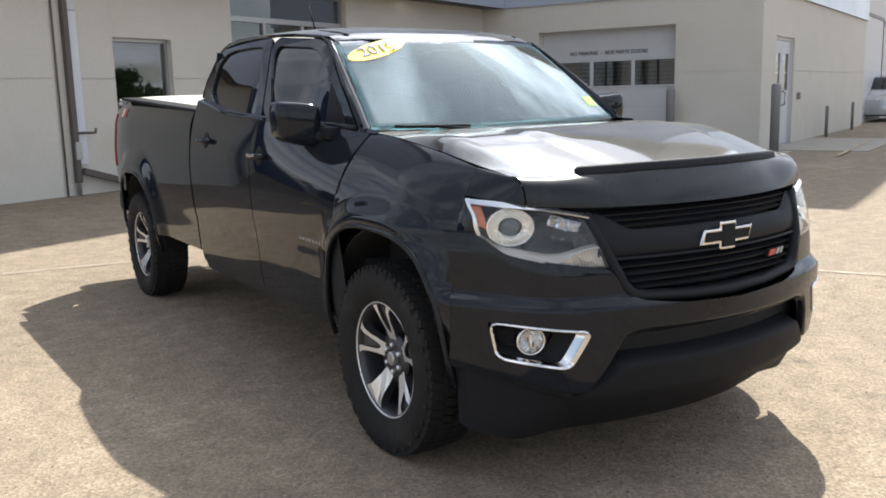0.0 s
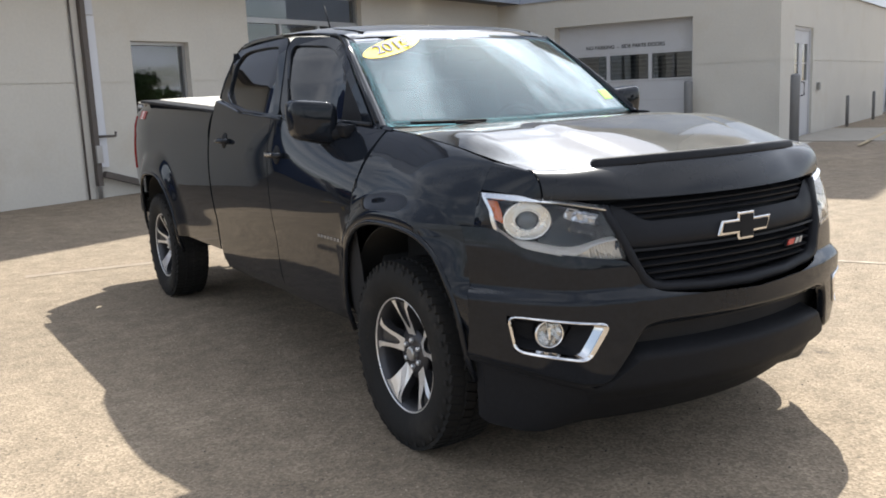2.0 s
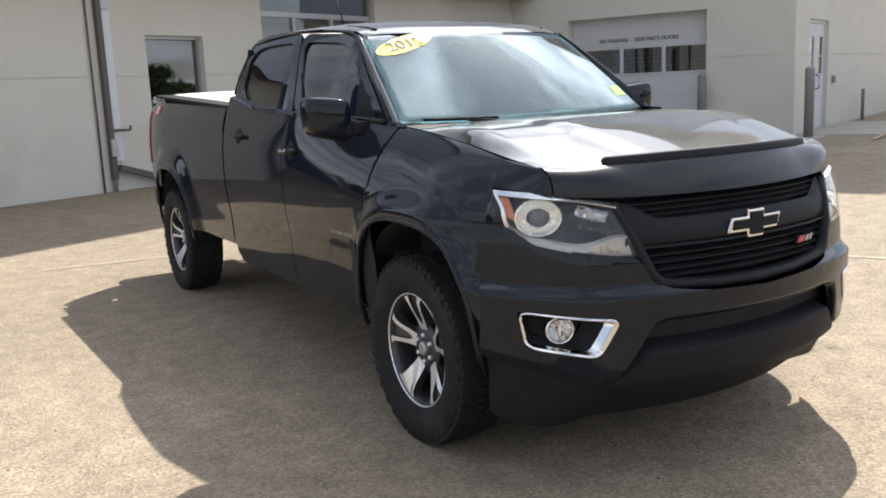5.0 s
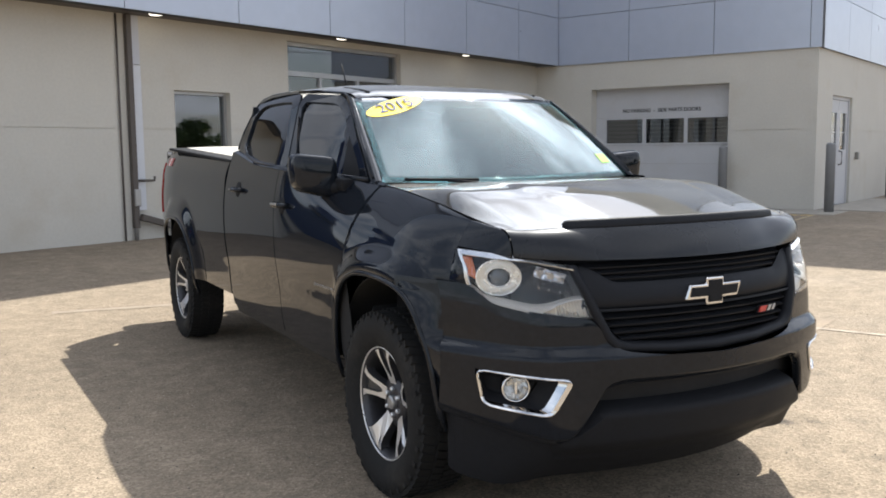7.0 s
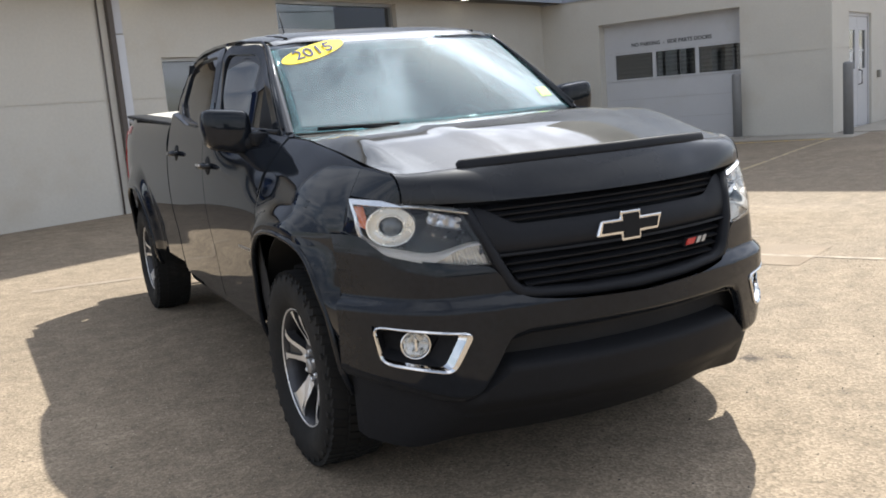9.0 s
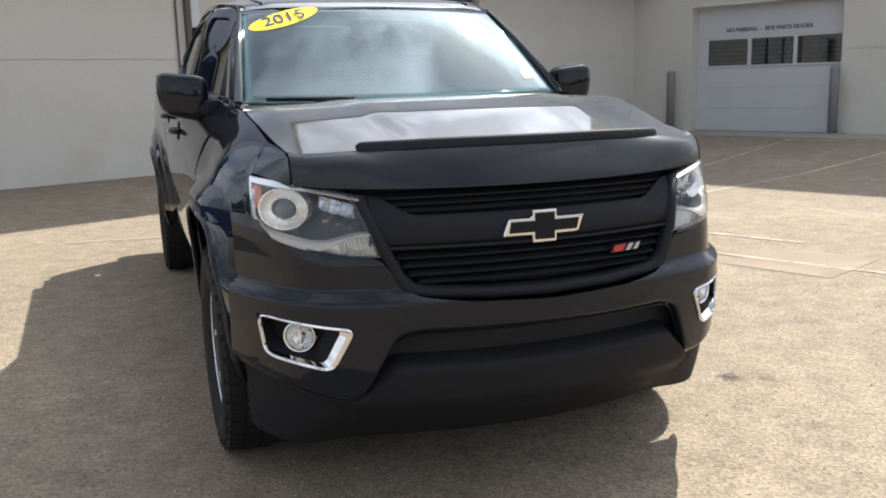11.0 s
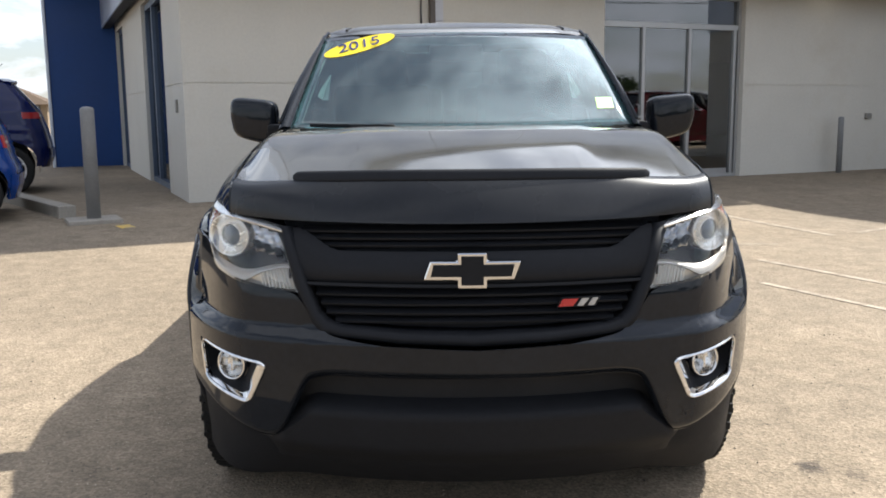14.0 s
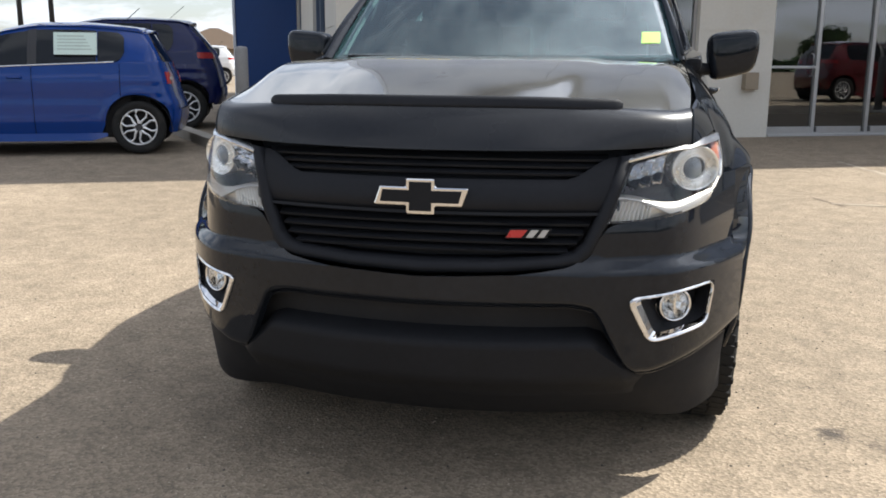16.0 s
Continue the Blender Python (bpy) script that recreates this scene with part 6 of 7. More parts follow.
# ---- parked cars ----
def car_wheel(parent, x, y, r, s):
    w = part("wheel", lathe([(0.60 * r, -0.09), (0.64 * r, -0.02), (0.61 * r, 0.05), (0.645 * r, 0.085), (0.68 * r, 0.088), (0.69 * r, 0.08)], 40, "x", caps=False), ALLOY, parent, "alloy wheel with black tyre", smooth=True)
    w.matrix_local = pose(x, y, r, 0, 0, 0 if s > 0 else 180)
    part("tyre", lathe([(0.66 * r, -0.08), (0.82 * r, -0.105), (0.95 * r, -0.10), (r, -0.08), (r, 0.08), (0.95 * r, 0.10), (0.82 * r, 0.105), (0.685 * r, 0.086)], 48, "x", caps=False), RUBBER, w, smooth=True)
    part("barrel", lathe([(0.001, 0.0), (0.60 * r, 0.0), (0.62 * r, 0.05), (0.60 * r, 0.052), (0.59 * r, -0.02), (0.001, -0.02)], 32, "x"), HOLE, w)
    for k in range(5):
        c0 = 2 * math.pi * k / 5 + 0.2
        for g in (-1, 1):
            pts = []
            for q, da in ((0.15, 0.10), (0.30, 0.30), (0.46, 0.42), (0.56, 0.36), (0.655, 0.27)):
                pts.append(Vector((0.072 + 0.012 * math.sin(q * 4.5), q * r * math.sin(c0 + g * da), q * r * math.cos(c0 + g * da))))
            part("spoke", tube(pts, [0.020, 0.013, 0.011, 0.012, 0.016], 6), ALLOY, w)
    part("hub", lathe([(0.17 * r, 0.03), (0.17 * r, 0.075), (0.10 * r, 0.085), (0.001, 0.085)], 20, "x"), ALLOY_DARK, w)


def build_car(name, label, m, c, paint, category="car", detail=True):
    """A parked car from its side lines: forward is -y, the front axle at the origin."""
    car = empty(name, m, label=label, category=category)
    wb, r, half = c["wb"], c["r"], c["half"]
    beltl, top, low, rear = tab(*c["belt"]), tab(*c["top"]), tab(*c["low"]), tab(*c["rear"])
    y0, y1 = c["y0"], c["y1"]
    st = tab((0.15, 0.93), (0.30, 0.965), (0.50, 0.99), (0.66, 1.0), (0.80, 0.995), (0.95, 0.965), (1.15, 0.93))

    def az(y, lo):
        z = lo
        for yc in (0.0, wb):
            q = abs(y - yc) / (r + 0.065)
            if q < 1:
                z = max(z, r + (r + 0.075) * (1 - q ** 2.3) ** (1 / 2.3))
        return z

    def roof_edge(y):
        return top(y) - 0.055, half * c["roof_w"] * (1 - 0.05 * max(0, (y - y1 + 0.9) / 0.9) ** 2)

    def side(y, z):
        """Half width of the body and the cabin at a place along it and a height."""
        zb = beltl(y)
        q = min(z, zb) / c["belt_ref"] * 0.95
        w = half * st(q) * (1 - 0.20 * max(0.0, ((y0 + 0.6) - y) / 0.6) ** 2.2)
        for yc in (0.0, wb):
            d = math.hypot(y - yc, z - r) / (r + 0.07)
            w += 0.018 * math.exp(-((d - 1.05) / 0.14) ** 2)
        w -= 0.016 * math.exp(-((q - 0.62) / 0.045) ** 2)
        w += 0.016 * math.exp(-((q - 0.36) / 0.05) ** 2)
        w += 0.008 * math.exp(-((q - 0.80) / 0.03) ** 2)
        if z > zb:
            ze, xe = roof_edge(y)
            k = min(1.0, (z - zb) / max(0.05, ze - zb))
            w = w - 0.012 * min(1, k * 12) + (xe - w) * k + 0.02 * math.sin(k * math.pi)
        return w

    def round_end(z, q, a):
        """The outline at a height: q 0..1 from a place a on the side to the corner, 1..2 round it, 2..3 to the middle."""
        yr = rear(z)
        R = c["corner"] * (1 - 0.55 * smooth01((z - c["belt_ref"]) / 0.3))
        if q <= 1:
            y = a + (yr - R - a) * q
            return side(y, z), y
        w = side(yr - R, z)
        if q <= 2:
            t = (q - 1) * math.pi / 2 * 0.92
            return w - R * 0.9 * (1 - math.cos(t)), yr - R + R * math.sin(t) * 0.97
        t = 0.92 * math.pi / 2
        xa, ya = w - R * 0.9 * (1 - math.cos(t)), yr - R + R * math.sin(t) * 0.97
        k = q - 2
        return xa * (1 - k), ya + (yr + 0.03 - ya) * math.sin(k * math.pi / 2)

    cuts = c["cuts"]
    names = ("front_fender", "front_door", "rear_door")
    for s in (-1, 1):
        for k in range(3):
            a, b = cuts[k] + 0.004, cuts[k + 1] - 0.004
            us = [a + (b - a) * i / 16 for i in range(17)]
            for yc in (0, wb):
                for sg in (-1, 1):
                    for e in (0.001, 0.006, 0.015, 0.03, 0.06):
                        v = yc + sg * (r + 0.065 - e)
                        if a < v < b:
                            us.append(v)
            us = [(v - a) / (b - a) for v in sorted(us)]

            def pan(u, v, a=a, b=b, s=s):
                y = a + (b - a) * u
                zb = az(y, low(y))
                z = zb + (beltl(y) - zb) * v
                return s * side(y, z), y, z
            p = surf(names[k], pan, 0, 18, paint, parent=car, us=us, thick=0.008)
            if k == 1 and detail:
                yh, zh = b - 0.17, beltl(b) - 0.13
                part("door_handle", tube([(s * (side(yh, zh) + o), yh + d, zh) for d, o in ((-0.09, 0.0), (-0.07, 0.03), (0.05, 0.03), (0.07, 0.0))], 0.012, 8), paint, p, smooth=True)

        # quarter panel: from the rear door round the corner of the tail
        def quarter(u, v, s=s):
            a = cuts[3] + 0.004
            q = u * 1.8
            yg = round_end(0.6, q, a)[1]
            zb = az(yg, c["low_rear"])
            z = zb + (beltl(min(yg, y1)) - zb) * v
            x, y = round_end(z, q, a)
            return s * x, y, z
        uq = list(np.linspace(0, 1, 50))
        surf("rear_quarter", quarter, 0, 22, paint, parent=car, us=uq, thick=0.008)
        surf("sill", lambda u, v, s=s: (s * (half * 0.955 + 0.034 - 0.018 * v), r + 0.045 + (wb - 2 * r - 0.09) * u, 0.16 + 0.05 * max(0.0, (u - 0.94) / 0.06) * (1 - v) + (low(1.0) - 0.16 + 0.02) * v), 10, 4, paint, parent=car, thick=0.012)
        surf("gap_liner", lambda u, v, s=s: (s * (half * 0.90), cuts[1] - 0.1 + (cuts[3] - cuts[1] + 0.2) * u, 0.25 + 0.5 * v), 4, 2, HOLE, parent=car, thick=0.004)

        def upper(a, b, s=s, o=0.0, z0=0.0, z1=1.0, end=0.0):
            def f(u, v):
                y = a + (b - a) * u
                zb, ze = beltl(y), roof_edge(y)[0]
                e = end * max(0.0, (u - 0.6) / 0.4) ** 3
                z = zb + max(0.01, ze - zb) * (z0 + e + (z1 - z0 - 1.6 * e) * v)
                return s * (side(y, z) + o), y, z
            return f
        g0, g1, g2, g3, g4 = c["glass"]
        surf("side_frame", upper(g0 - 0.30, g2, o=-0.012), 24, 8, c.get("pillar", paint), parent=car, thick=0.006)

        def pillar_c(u, v, s=s):
            q = u * 1.75
            yb = g2 + (rear(beltl(y1)) - g2) * u
            z = beltl(min(yb, y1 - 0.1)) - 0.004
            ze = roof_edge(min(yb, c["roof_y"][1]))[0] + 0.012
            z = z + (ze - z) * v
            x, y = round_end(z, q, g2)
            return s * (x - 0.010), y, z
        surf("c_pillar", pillar_c, 48, 12, c.get("pillar", paint), parent=car, thick=0.006)
        for a, b, e in ((g0, g1, 0.0), (g2, g3, 0.0), (g3 + 0.02, g4, 0.28)):
            if b - a > 0.08:
                surf("side_window", upper(a, b, o=0.004, z0=0.04, z1=0.90, end=e), 14, 8, CAR_GLASS, parent=car, label="dark side window", thick=0.004)
        surf("b_pillar", upper(g1, g2, o=0.003, z0=0.03, z1=0.92), 3, 8, SEAM, parent=car, label="black pillar", thick=0.004)
        if c.get("chrome"):
            part("belt_moulding", tube([(s * (side(y, beltl(y)) + 0.002), y, beltl(y) + 0.010) for y in np.linspace(g0 - 0.1, g4 - 0.12, 16)], 0.010, 6), CHROME, car, smooth=True)
        # lamps
        tl0, tl1 = c["tail"]

        def lamp(q0, q1, z0, z1, o, s=s):
            def f(u, v):
                z = z0 + (z1 - z0) * v
                x, y = round_end(z, q0 + (q1 - q0) * u, cuts[3])
                return s * (x + o * 0.6), y + o, z
            return f
        tlm = surf("taillight", lamp(1.66 - c["wrap"], 2.20, tl0, tl1, 0.008), 10, 5, LENS_RED, parent=car, label="red taillight", thick=0.012)
        surf("taillight_centre", lamp(1.85, 2.12, tl0 + 0.05, tl1 - 0.06, 0.015), 8, 4, LENS_WHITE, parent=tlm, thick=0.01)
        surf("headlight", lambda u, v, s=s: (s * (side(y0 + 0.45 - 0.32 * u, 0.68) + 0.006 - 0.10 * u * u), y0 + 0.45 - 0.32 * u, 0.62 + 0.14 * v), 6, 4, LENS_WHITE, parent=car, thick=0.012)
        mz = beltl(0.75) + 0.06
        part("door_mirror", box(min(s * (half + 0.02), s * (half + 0.19)), max(s * (half + 0.02), s * (half + 0.19)), 0.62, 0.72, mz - 0.02, mz + 0.11, 0.03), paint, car)
        for yc in (0.0, wb):
            car_wheel(car, s * (half - 0.105), yc, r, s)
            surf("wheel_well", lambda u, v, yc=yc, s=s: (s * (half - 0.36 + 0.33 * v), yc + (r + 0.07) * math.cos(math.pi * u), r - 0.04 + (r + 0.10) * math.sin(math.pi * u)), 16, 2, UNDER, parent=car, thick=0.004)

    # skins across the car
    def across(a, b):
        def f(u, v):
            y = a + (b - a) * v
            t = 2 * u - 1
            ze, xe = roof_edge(y)
            if c["roof_y"][0] - 0.02 <= y:
                x = xe
            else:
                zz = top(y)
                bz = beltl(max(y, cuts[0]))
                xb = side(y, min(bz, zz)) - 0.01
                k = smooth01((zz - bz) / max(0.05, (top(c["roof_y"][0]) - bz)))
                x = xb + (xe - xb) * k
            return t * (x + 0.004), y, top(y) - 0.055 * abs(t) ** 3
        return f
    ry0, ry1 = c["roof_y"]
    surf("roof_panel", across(ry0, ry1), 20, 16, paint, parent=car, thick=0.01)
    surf("windshield", across(c["ws"], ry0), 16, 10, CAR_GLASS, parent=car, thick=0.005)
    surf("hood", across(y0 + 0.12, c["ws"]), 16, 12, paint, parent=car, thick=0.01)

    def back(z0, z1, q0, o=0.0):
        def f(u, v):
            t = 2 * u - 1
            z = z0 + (z1 - z0) * v
            x, y = round_end(z, 3 - (3 - q0) * abs(t), cuts[3])
            return math.copysign(x, t), y + o, z
        return f
    zb = beltl(y1 - 0.1) - 0.01
    zt = top(ry1) - 0.06
    surf("tailgate", back(c["low_rear"] + 0.24, zb, 1.8), 24, 14, paint, parent=car, thick=0.008)
    surf("rear_window", back(zb, zt, 1.75, -0.006), 24, 8, CAR_GLASS, parent=car, thick=0.006)
    surf("rear_bumper", back(c["low_rear"] - 0.02, c["low_rear"] + 0.26, 1.5, 0.02), 28, 8, c.get("bumper", paint), parent=car, thick=0.01)

    def nose(u, v):
        t = 2 * u - 1
        z = top(y0 + 0.12) + (0.25 - top(y0 + 0.12)) * v
        return t * side(y0 + 0.30, min(z, 0.7)) * 0.97, y0 + 0.12 - 0.12 * math.sin(min(1, v * 1.6) * 1.57) + 0.30 * abs(t) ** 4, z
    surf("front_bumper", nose, 18, 12, paint, parent=car, thick=0.01)
    surf("spoiler", lambda u, v: (lambda t: (t * half * c["roof_w"] * 0.97, ry1 - 0.06 + 0.15 * v - 0.07 * t ** 4 * v, top(ry1) - 0.004 - 0.05 * abs(t) ** 3 - 0.03 * v))(2 * u - 1), 20, 4, paint, parent=car, thick=0.022)
    part("underside", box(-half * 0.86, half * 0.86, y0 + 0.3, y1 - 0.3, 0.19, 0.30, 0.02), UNDER, car)
    part("cabin", box(-half * 0.74, half * 0.74, c["ws"] + 0.25, y1 - 0.35, 0.3, c["belt_ref"] - 0.04, 0.02), SEAT, car)
    for x in (-0.36, 0.36):
        part("seat_back", box(x - 0.22, x + 0.22, 1.25, 1.38, 0.6, 1.22, 0.05), SEAT, car)
    part("antenna", tube([(0.0, ry1 - 0.35, top(ry1 - 0.35)), (0.0, ry1 - 0.10, top(ry1 - 0.35) + 0.22)], 0.005, 6), PLASTIC, car)
    if c.get("rack"):
        for s in (-1, 1):
            part("roof_rail", tube([(s * half * 0.66, y, top(y) + (0.03 if 0 < k < 11 else -0.02)) for k, y in enumerate(np.linspace(ry0 + 0.15, ry1 - 0.15, 12))], 0.016, 6), PLASTIC, car, smooth=True)
    return car


CAR_GLASS = glass_mat("dark_car_glass", (0.22, 0.25, 0.26), 0.25)
BLUE_PAINT = mat("bright_blue_car_paint", (0.002, 0.034, 0.19), 0.12, coat=0.4, vary=0.04, spec=0.25)
NAVY_PAINT = mat("dark_navy_car_paint", (0.005, 0.010, 0.065), 0.2, coat=0.35, vary=0.04, spec=0.3)
WHITE_CAR = mat("white_car_paint", (0.72, 0.73, 0.74), 0.15, coat=0.8, vary=0.03)
RED_CAR = mat("red_car_paint", (0.085, 0.007, 0.010), 0.12, coat=0.8, vary=0.04)
SILVER_CAR = mat("silver_car_paint", (0.42, 0.43, 0.44), 0.2, metal=0.5, coat=0.6, vary=0.04)
HATCH = dict(wb=2.525, r=0.315, half=0.868, y0=-0.85, y1=3.01, belt_ref=1.03, roof_w=0.71, chrome=True, corner=0.25, low_rear=0.27, wrap=0.0,
             belt=((-0.7, 0.80), (0.0, 0.92), (0.5, 0.99), (1.5, 1.04), (2.4, 1.08), (3.1, 1.11)),
             low=((-0.8, 0.25), (0.5, 0.23), (2.0, 0.23), (3.1, 0.28)),
             rear=((0.20, 2.93), (0.40, 3.00), (0.58, 3.01), (0.72, 2.95), (0.95, 2.90), (1.10, 2.85), (1.30, 2.74), (1.50, 2.63), (1.60, 2.59)),
             top=((-0.85, 0.66), (-0.6, 0.82), (0.0, 0.98), (0.30, 1.06), (0.62, 1.27), (1.0, 1.48), (1.4, 1.555), (1.9, 1.56), (2.4, 1.52), (2.74, 1.475), (3.13, 1.40)),
             cuts=(-0.70, 0.42, 1.36, 2.34, 3.02), glass=(0.62, 1.32, 1.42, 2.08, 2.40), roof_y=(1.02, 2.62), ws=0.28, tail=(0.83, 0.97))
SUV = dict(wb=2.85, r=0.365, half=0.92, y0=-0.90, y1=3.47, belt_ref=1.16, roof_w=0.72, corner=0.36, low_rear=0.42, wrap=0.5,
           belt=((-0.7, 0.95), (0.0, 1.06), (0.5, 1.12), (1.6, 1.18), (2.6, 1.23), (3.6, 1.30)),
           low=((-0.8, 0.34), (0.5, 0.32), (2.3, 0.32), (3.6, 0.42)),
           rear=((0.3, 3.38), (0.55, 3.47), (0.75, 3.47), (1.0, 3.42), (1.28, 3.32), (1.5, 3.14), (1.75, 2.94)),
           top=((-0.90, 0.80), (-0.6, 0.98), (0.0, 1.12), (0.35, 1.20), (0.8, 1.50), (1.15, 1.70), (1.6, 1.785), (2.2, 1.80), (2.8, 1.77), (3.20, 1.72), (3.60, 1.65)),
           cuts=(-0.72, 0.50, 1.55, 2.55, 3.58), glass=(0.80, 1.50, 1.62, 2.38, 2.72), roof_y=(1.18, 2.96), ws=0.36, tail=(1.14, 1.235))


def on_lot(lx, ly, turn):
    return MB @ pose(lx, ly, gl(lx, ly), 0, 0, turn)


# both point along the wall, tails towards the building's corner; the pose is that of the front axle
hatch_car = build_car("blue_hatchback", "bright blue hatchback with alloy wheels parked by the kerb", on_lot(-2.14 - 2.525, 9.02, -90), HATCH, BLUE_PAINT)
build_car("navy_crossover", "dark navy crossover parked beyond the blue hatchback", on_lot(-1.87 - 2.85, 12.95, -90), SUV, NAVY_PAINT)
# price sheet in the hatchback's rear side window
SHEET = pose(0.777, 1.86, 1.295, 0, -19, 0)
ps = part("window_sheet", box(-0.004, 0.004, -0.24, 0.24, -0.135, 0.135, 0, SHEET), mat("pale_green_paper", (0.55, 0.66, 0.60), 0.7, vary=0.05), hatch_car, "pale printed sheet in the window")
for k in range(5):
    part("print_bar", box(0.0045, 0.006, -0.20, 0.10 + 0.02 * k, -0.006, 0.006, 0, SHEET @ pose(0, 0, 0.09 - 0.04 * k)), mat("grey_print", (0.35, 0.42, 0.38), 0.7), ps)

# farther off: a white car on the street and a dusty one by the shed, a red one across the lot
build_car("white_car", "white car standing far across the lot", on_lot(-4.85, 41.0, -90), SUV, WHITE_CAR, detail=False)
build_car("silver_car", "dusty silver car parked beside the metal shed", on_lot(30.2, 3.0, -90), HATCH, SILVER_CAR, detail=False)
GREY_CAR = mat("dark_grey_car_paint", (0.022, 0.023, 0.026), 0.15, coat=0.7, vary=0.05)
for lx in (20.6, 24.4):
    build_car("grey_crossover", "dark grey crossover parked across the lot", on_lot(lx, -2.9, 90), SUV, GREY_CAR, detail=False)
build_car("red_crossover", "red crossover parked across the lot", on_lot(19.2, -2.4, 90), SUV, RED_CAR, detail=False)

# ---- surroundings ----
SIDING = mat("ribbed_white_siding", (0.55, 0.55, 0.55), 0.45, vary=0.05, scale=1)
BRICK_TAN = mat("tan_wall", (0.24, 0.18, 0.12), 0.85, vary=0.08, scale=1)
ROOF_BROWN = mat("brown_shingle_roof", (0.09, 0.06, 0.038), 0.9, vary=0.2, scale=4)
BARK = mat("bark", (0.10, 0.075, 0.05), 0.9, bump=0.5, bump_scale=30)
LEAF = mat("tree_leaves", (0.045, 0.075, 0.022), 0.6, vary=0.35, scale=3)

shed = empty("metal_shed", MB @ pose(27.4, 3.3, 0), label="pale ribbed metal shed beyond the wing", category="shed")
bm = bmesh.new()
prev = None
for k in range(121):
    x = 0.15 * k
    row = [bm.verts.new((x, 0.035 * (k % 2), z)) for z in (-0.2, 9.0)]
    if prev:
        bm.faces.new((prev[0], row[0], row[1], prev[1]))
    prev = row
w = part("ribbed_siding", bm, SIDING, shed)
w.modifiers.new("thickness", "SOLIDIFY").thickness = 0.01
part("shed_body", box(0.0, 18.0, 0.06, 12.0, -0.2, 8.98), SIDING, shed)
part("corner_trim", box(-0.35, -0.01, -0.06, 0.06, -0.2, 9.0, 0.01), GREY_PAINT, shed, "grey corner trim")
part("shed_door", box(0.9, 5.2, -0.05, -0.005, 0.0, 3.6, 0.01), WHITE_PAINT, shed, "white shed door")
part("door_frame", wall_mesh(0.8, 5.3, 0.0, 3.7, 0.07, [(0.9, 5.2, 0.0, 3.6)], -0.075), GREY_PAINT, shed)


def house_far(lx, ly, w, d, h, turn, name, label, wallm, roofm):
    e = empty(name, on_lot(lx, ly, turn), label=label, category="building")
    part("wall", box(-w / 2, w / 2, 0, d, -0.2, h), wallm, e)
    bm = bmesh.new()
    o = 0.6
    v = [bm.verts.new(p) for p in ((-w / 2 - o, -o, h), (w / 2 + o, -o, h), (w / 2 + o, d + o, h), (-w / 2 - o, d + o, h), (-w / 2 + d / 2, d / 2, h + d * 0.28), (w / 2 - d / 2, d / 2, h + d * 0.28))]
    for f in ((0, 1, 5, 4), (1, 2, 5), (2, 3, 4, 5), (3, 0, 4), (3, 2, 1, 0)):
        bm.faces.new([v[k] for k in f])
    part("roof", bm, roofm, e)
    for k in range(int(w / 3)):
        wd = part("window", box(-w / 2 + 1.2 + 3 * k, -w / 2 + 2.4 + 3 * k, -0.04, -0.005, 1.0, 2.2), SEAM, e)
        part("pane", box(-w / 2 + 1.26 + 3 * k, -w / 2 + 2.34 + 3 * k, -0.055, -0.042, 1.06, 2.14), WINDOW, wd)
    return e


house_far(-5.0, 96, 9, 8, 2.3, -8, "far_house", "tan house with a brown hip roof far off", BRICK_TAN, ROOF_BROWN)


def tree(lx, ly, h, seed):
    rnd = random.Random(seed)
    t = empty("tree", on_lot(lx, ly, 0), label="leafy tree at the edge of the lot", category="tree", group="trees round the lot")
    bm = tube([(0, 0, -0.1), (0.05, 0.02, h * 0.25), (-0.04, 0.06, h * 0.5), (0.05, 0, h * 0.8)], [0.16, 0.12, 0.09, 0.03], 8)
    tips = []
    for k in range(9):
        a, z = rnd.uniform(0, 6.28), h * rnd.uniform(0.3, 0.7)
        L = h * rnd.uniform(0.18, 0.32)
        p1 = Vector((L * math.cos(a), L * math.sin(a), z + L * 0.7))
        tips.append(p1)
        b2 = tube([(0, 0, z), (p1.x * 0.5, p1.y * 0.5, z + L * 0.3), p1], [0.06, 0.04, 0.015], 6)
        me = bpy.data.meshes.new("tmp")
        b2.to_mesh(me)
        b2.free()
        bm.from_mesh(me)
        bpy.data.meshes.remove(me)
    part("trunk", bm, BARK, t, smooth=True)
    verts, faces = [], []
    for _ in range(3800):
        c = rnd.choice(tips + [Vector((0, 0, h * 0.85))])
        p = c + Vector((rnd.gauss(0, 1), rnd.gauss(0, 1), rnd.gauss(0, 0.8))) * h * 0.085
        u = Vector((rnd.gauss(0, 1), rnd.gauss(0, 1), rnd.gauss(0, 1))).normalized()
        v = u.orthogonal().normalized()
        s = rnd.uniform(0.10, 0.22)
        b = len(verts)
        verts += [p - u * s, p + v * s * 0.5, p + u * s, p - v * s * 0.5]
        faces.append((b, b + 1, b + 2, b + 3))
    me = bpy.data.meshes.new("crown")
    me.from_pydata([tuple(v) for v in verts], [], faces)
    me.materials.append(LEAF)
    cr = new("crown", me)
    cr.parent = t
    cr["label"] = "loose green crown"


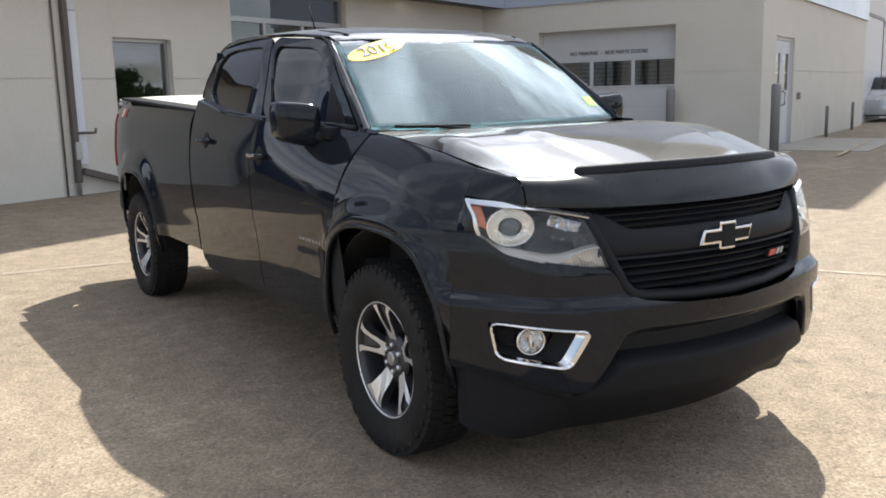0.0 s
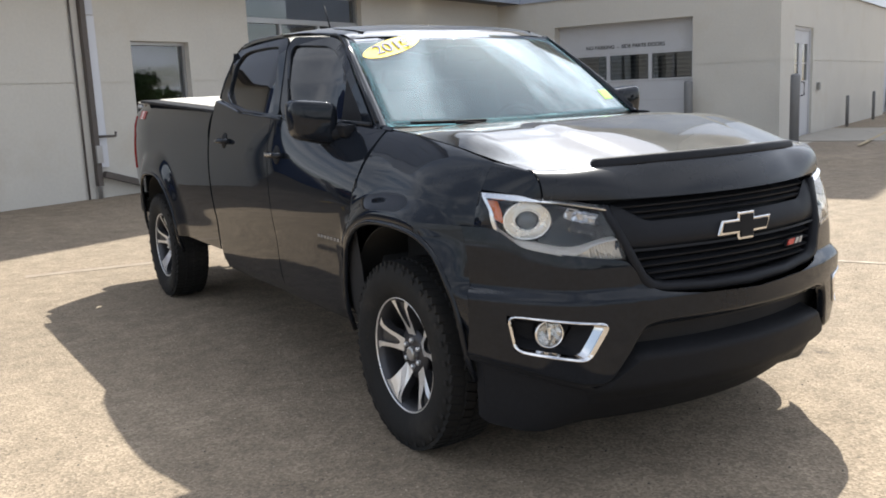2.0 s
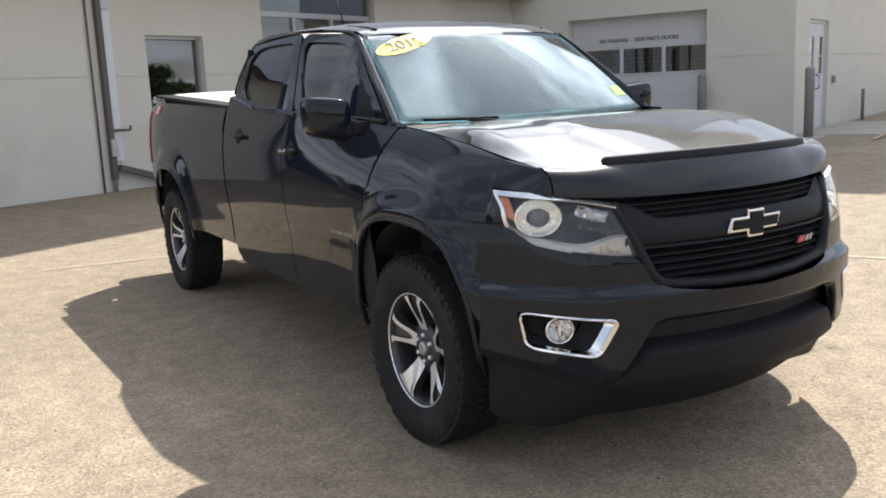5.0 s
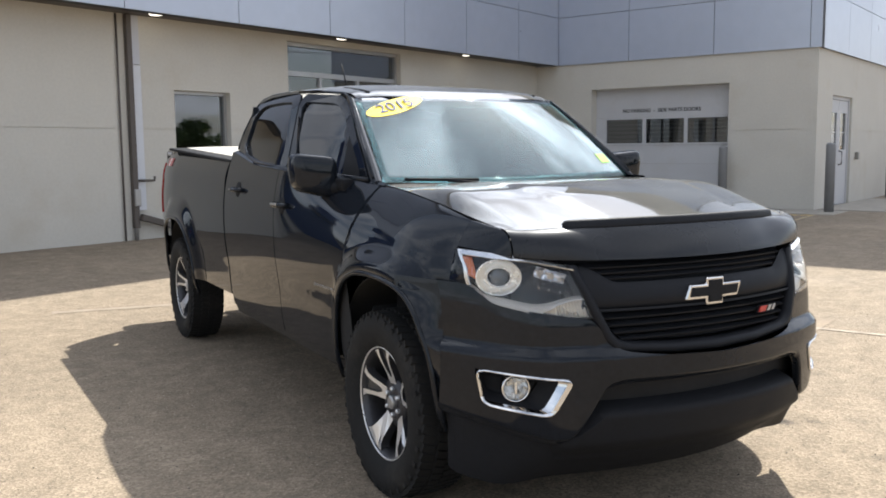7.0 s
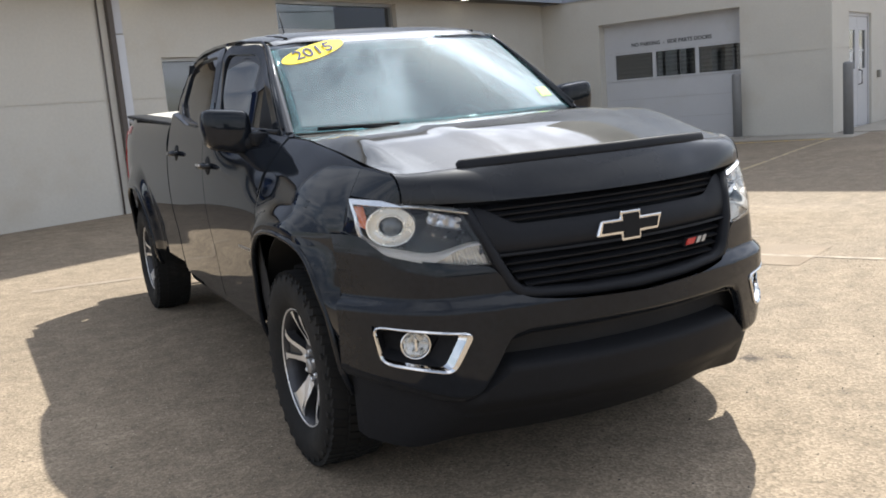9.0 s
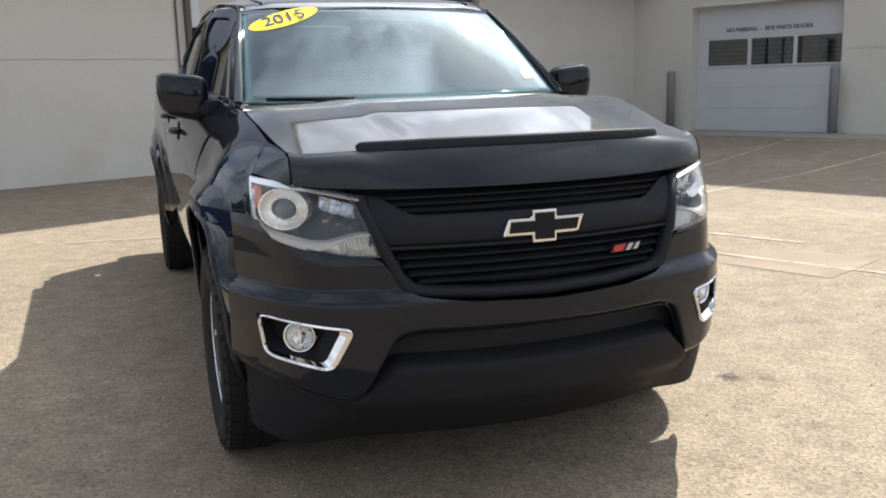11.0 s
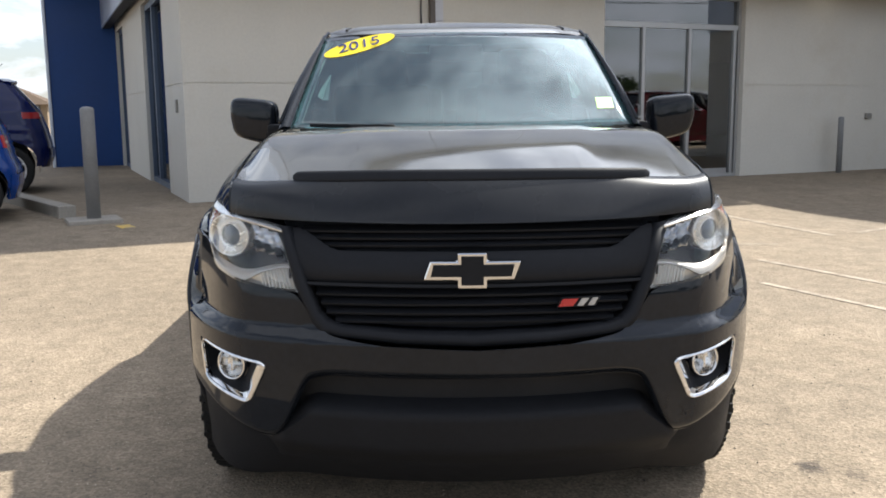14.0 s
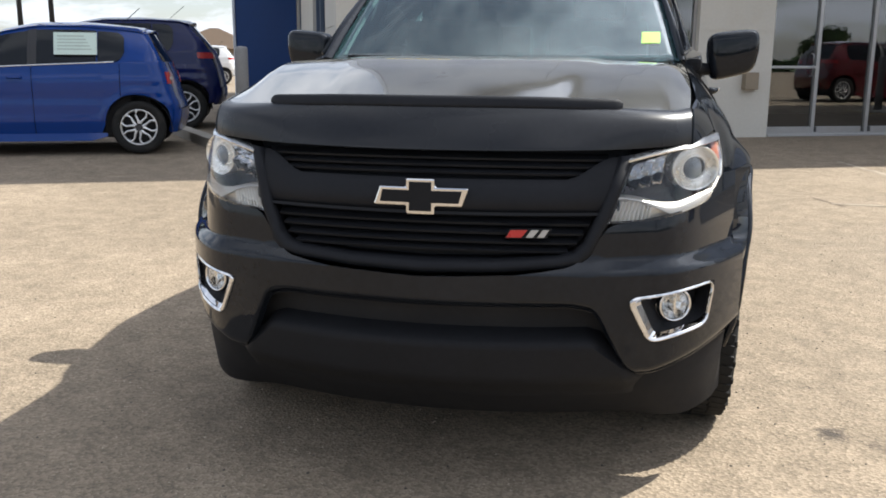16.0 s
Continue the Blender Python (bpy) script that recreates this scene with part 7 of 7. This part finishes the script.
for k, (lx, ly, h) in enumerate(((44, -60, 5.0), (52, -54, 4.6), (-30, -62, 5.5), (-9.3, 92, 3.6))):
    tree(lx, ly, h, 20 + k)


def far_woods():
    """A low ragged belt of trees along the far side of the street."""
    rnd = random.Random(5)
    verts, faces = [], []
    for k in range(9000):
        lx = rnd.uniform(-110, 120)
        hgt = 1.6 + 1.5 * math.sin(lx * 0.21) * math.sin(lx * 0.057 + 1.0) + 1.2 * math.sin(lx * 0.9) ** 2
        q = MB @ Vector((lx, -88 + rnd.gauss(0, 1.5), 0.2 + max(0.6, hgt) * rnd.random() ** 0.7))
        u = Vector((rnd.gauss(0, 1), rnd.gauss(0, 1), rnd.gauss(0, 1))).normalized()
        v = u.orthogonal().normalized()
        a = rnd.uniform(0.35, 0.75)
        b = len(verts)
        verts += [q - u * a, q + v * a * 0.7, q + u * a, q - v * a * 0.7]
        faces.append((b, b + 1, b + 2, b + 3))
    me = bpy.data.meshes.new("far_woods")
    me.from_pydata([tuple(v) for v in verts], [], faces)
    me.materials.append(LEAF)
    tagged(new("far_woods", me), "low belt of dark trees across the street", "trees", kind="stuff")


far_woods()


def light_pole(lx, ly, h):
    e = empty("light_pole", on_lot(lx, ly, 0), label="tall dark steel light pole on the lot", category="light pole", group="light poles on the lot")
    part("pole", tube([(0, 0, -0.1), (0, 0, h)], [0.09, 0.06], 10), SEAM, e, smooth=True)
    part("lamp_head", box(-0.35, 0.35, -0.18, 0.18, h, h + 0.12, 0.02), SEAM, e)


light_pole(-7.84, 28.0, 9.0)
light_pole(-6.90, 28.0, 9.0)
light_pole(21.0, -26.0, 9.5)
pole = empty("utility_pole", on_lot(15.5, -33, 0), label="wooden utility pole with wires across the street", category="utility pole")
part("pole", tube([(0, 0, -0.2), (0, 0, 10.5)], [0.16, 0.11], 10), BARK, pole, smooth=True)
part("crossarm", box(-1.2, 1.2, -0.06, 0.06, 9.5, 9.65, 0.01), BARK, pole)
for x in (-1.1, 0.4, 1.1):
    part("wire", tube([(x - 45 + 3 * k, 0, 9.7 - 1.2 * math.sin(math.pi * k / 30)) for k in range(31)], 0.012, 4), SEAM, pole)
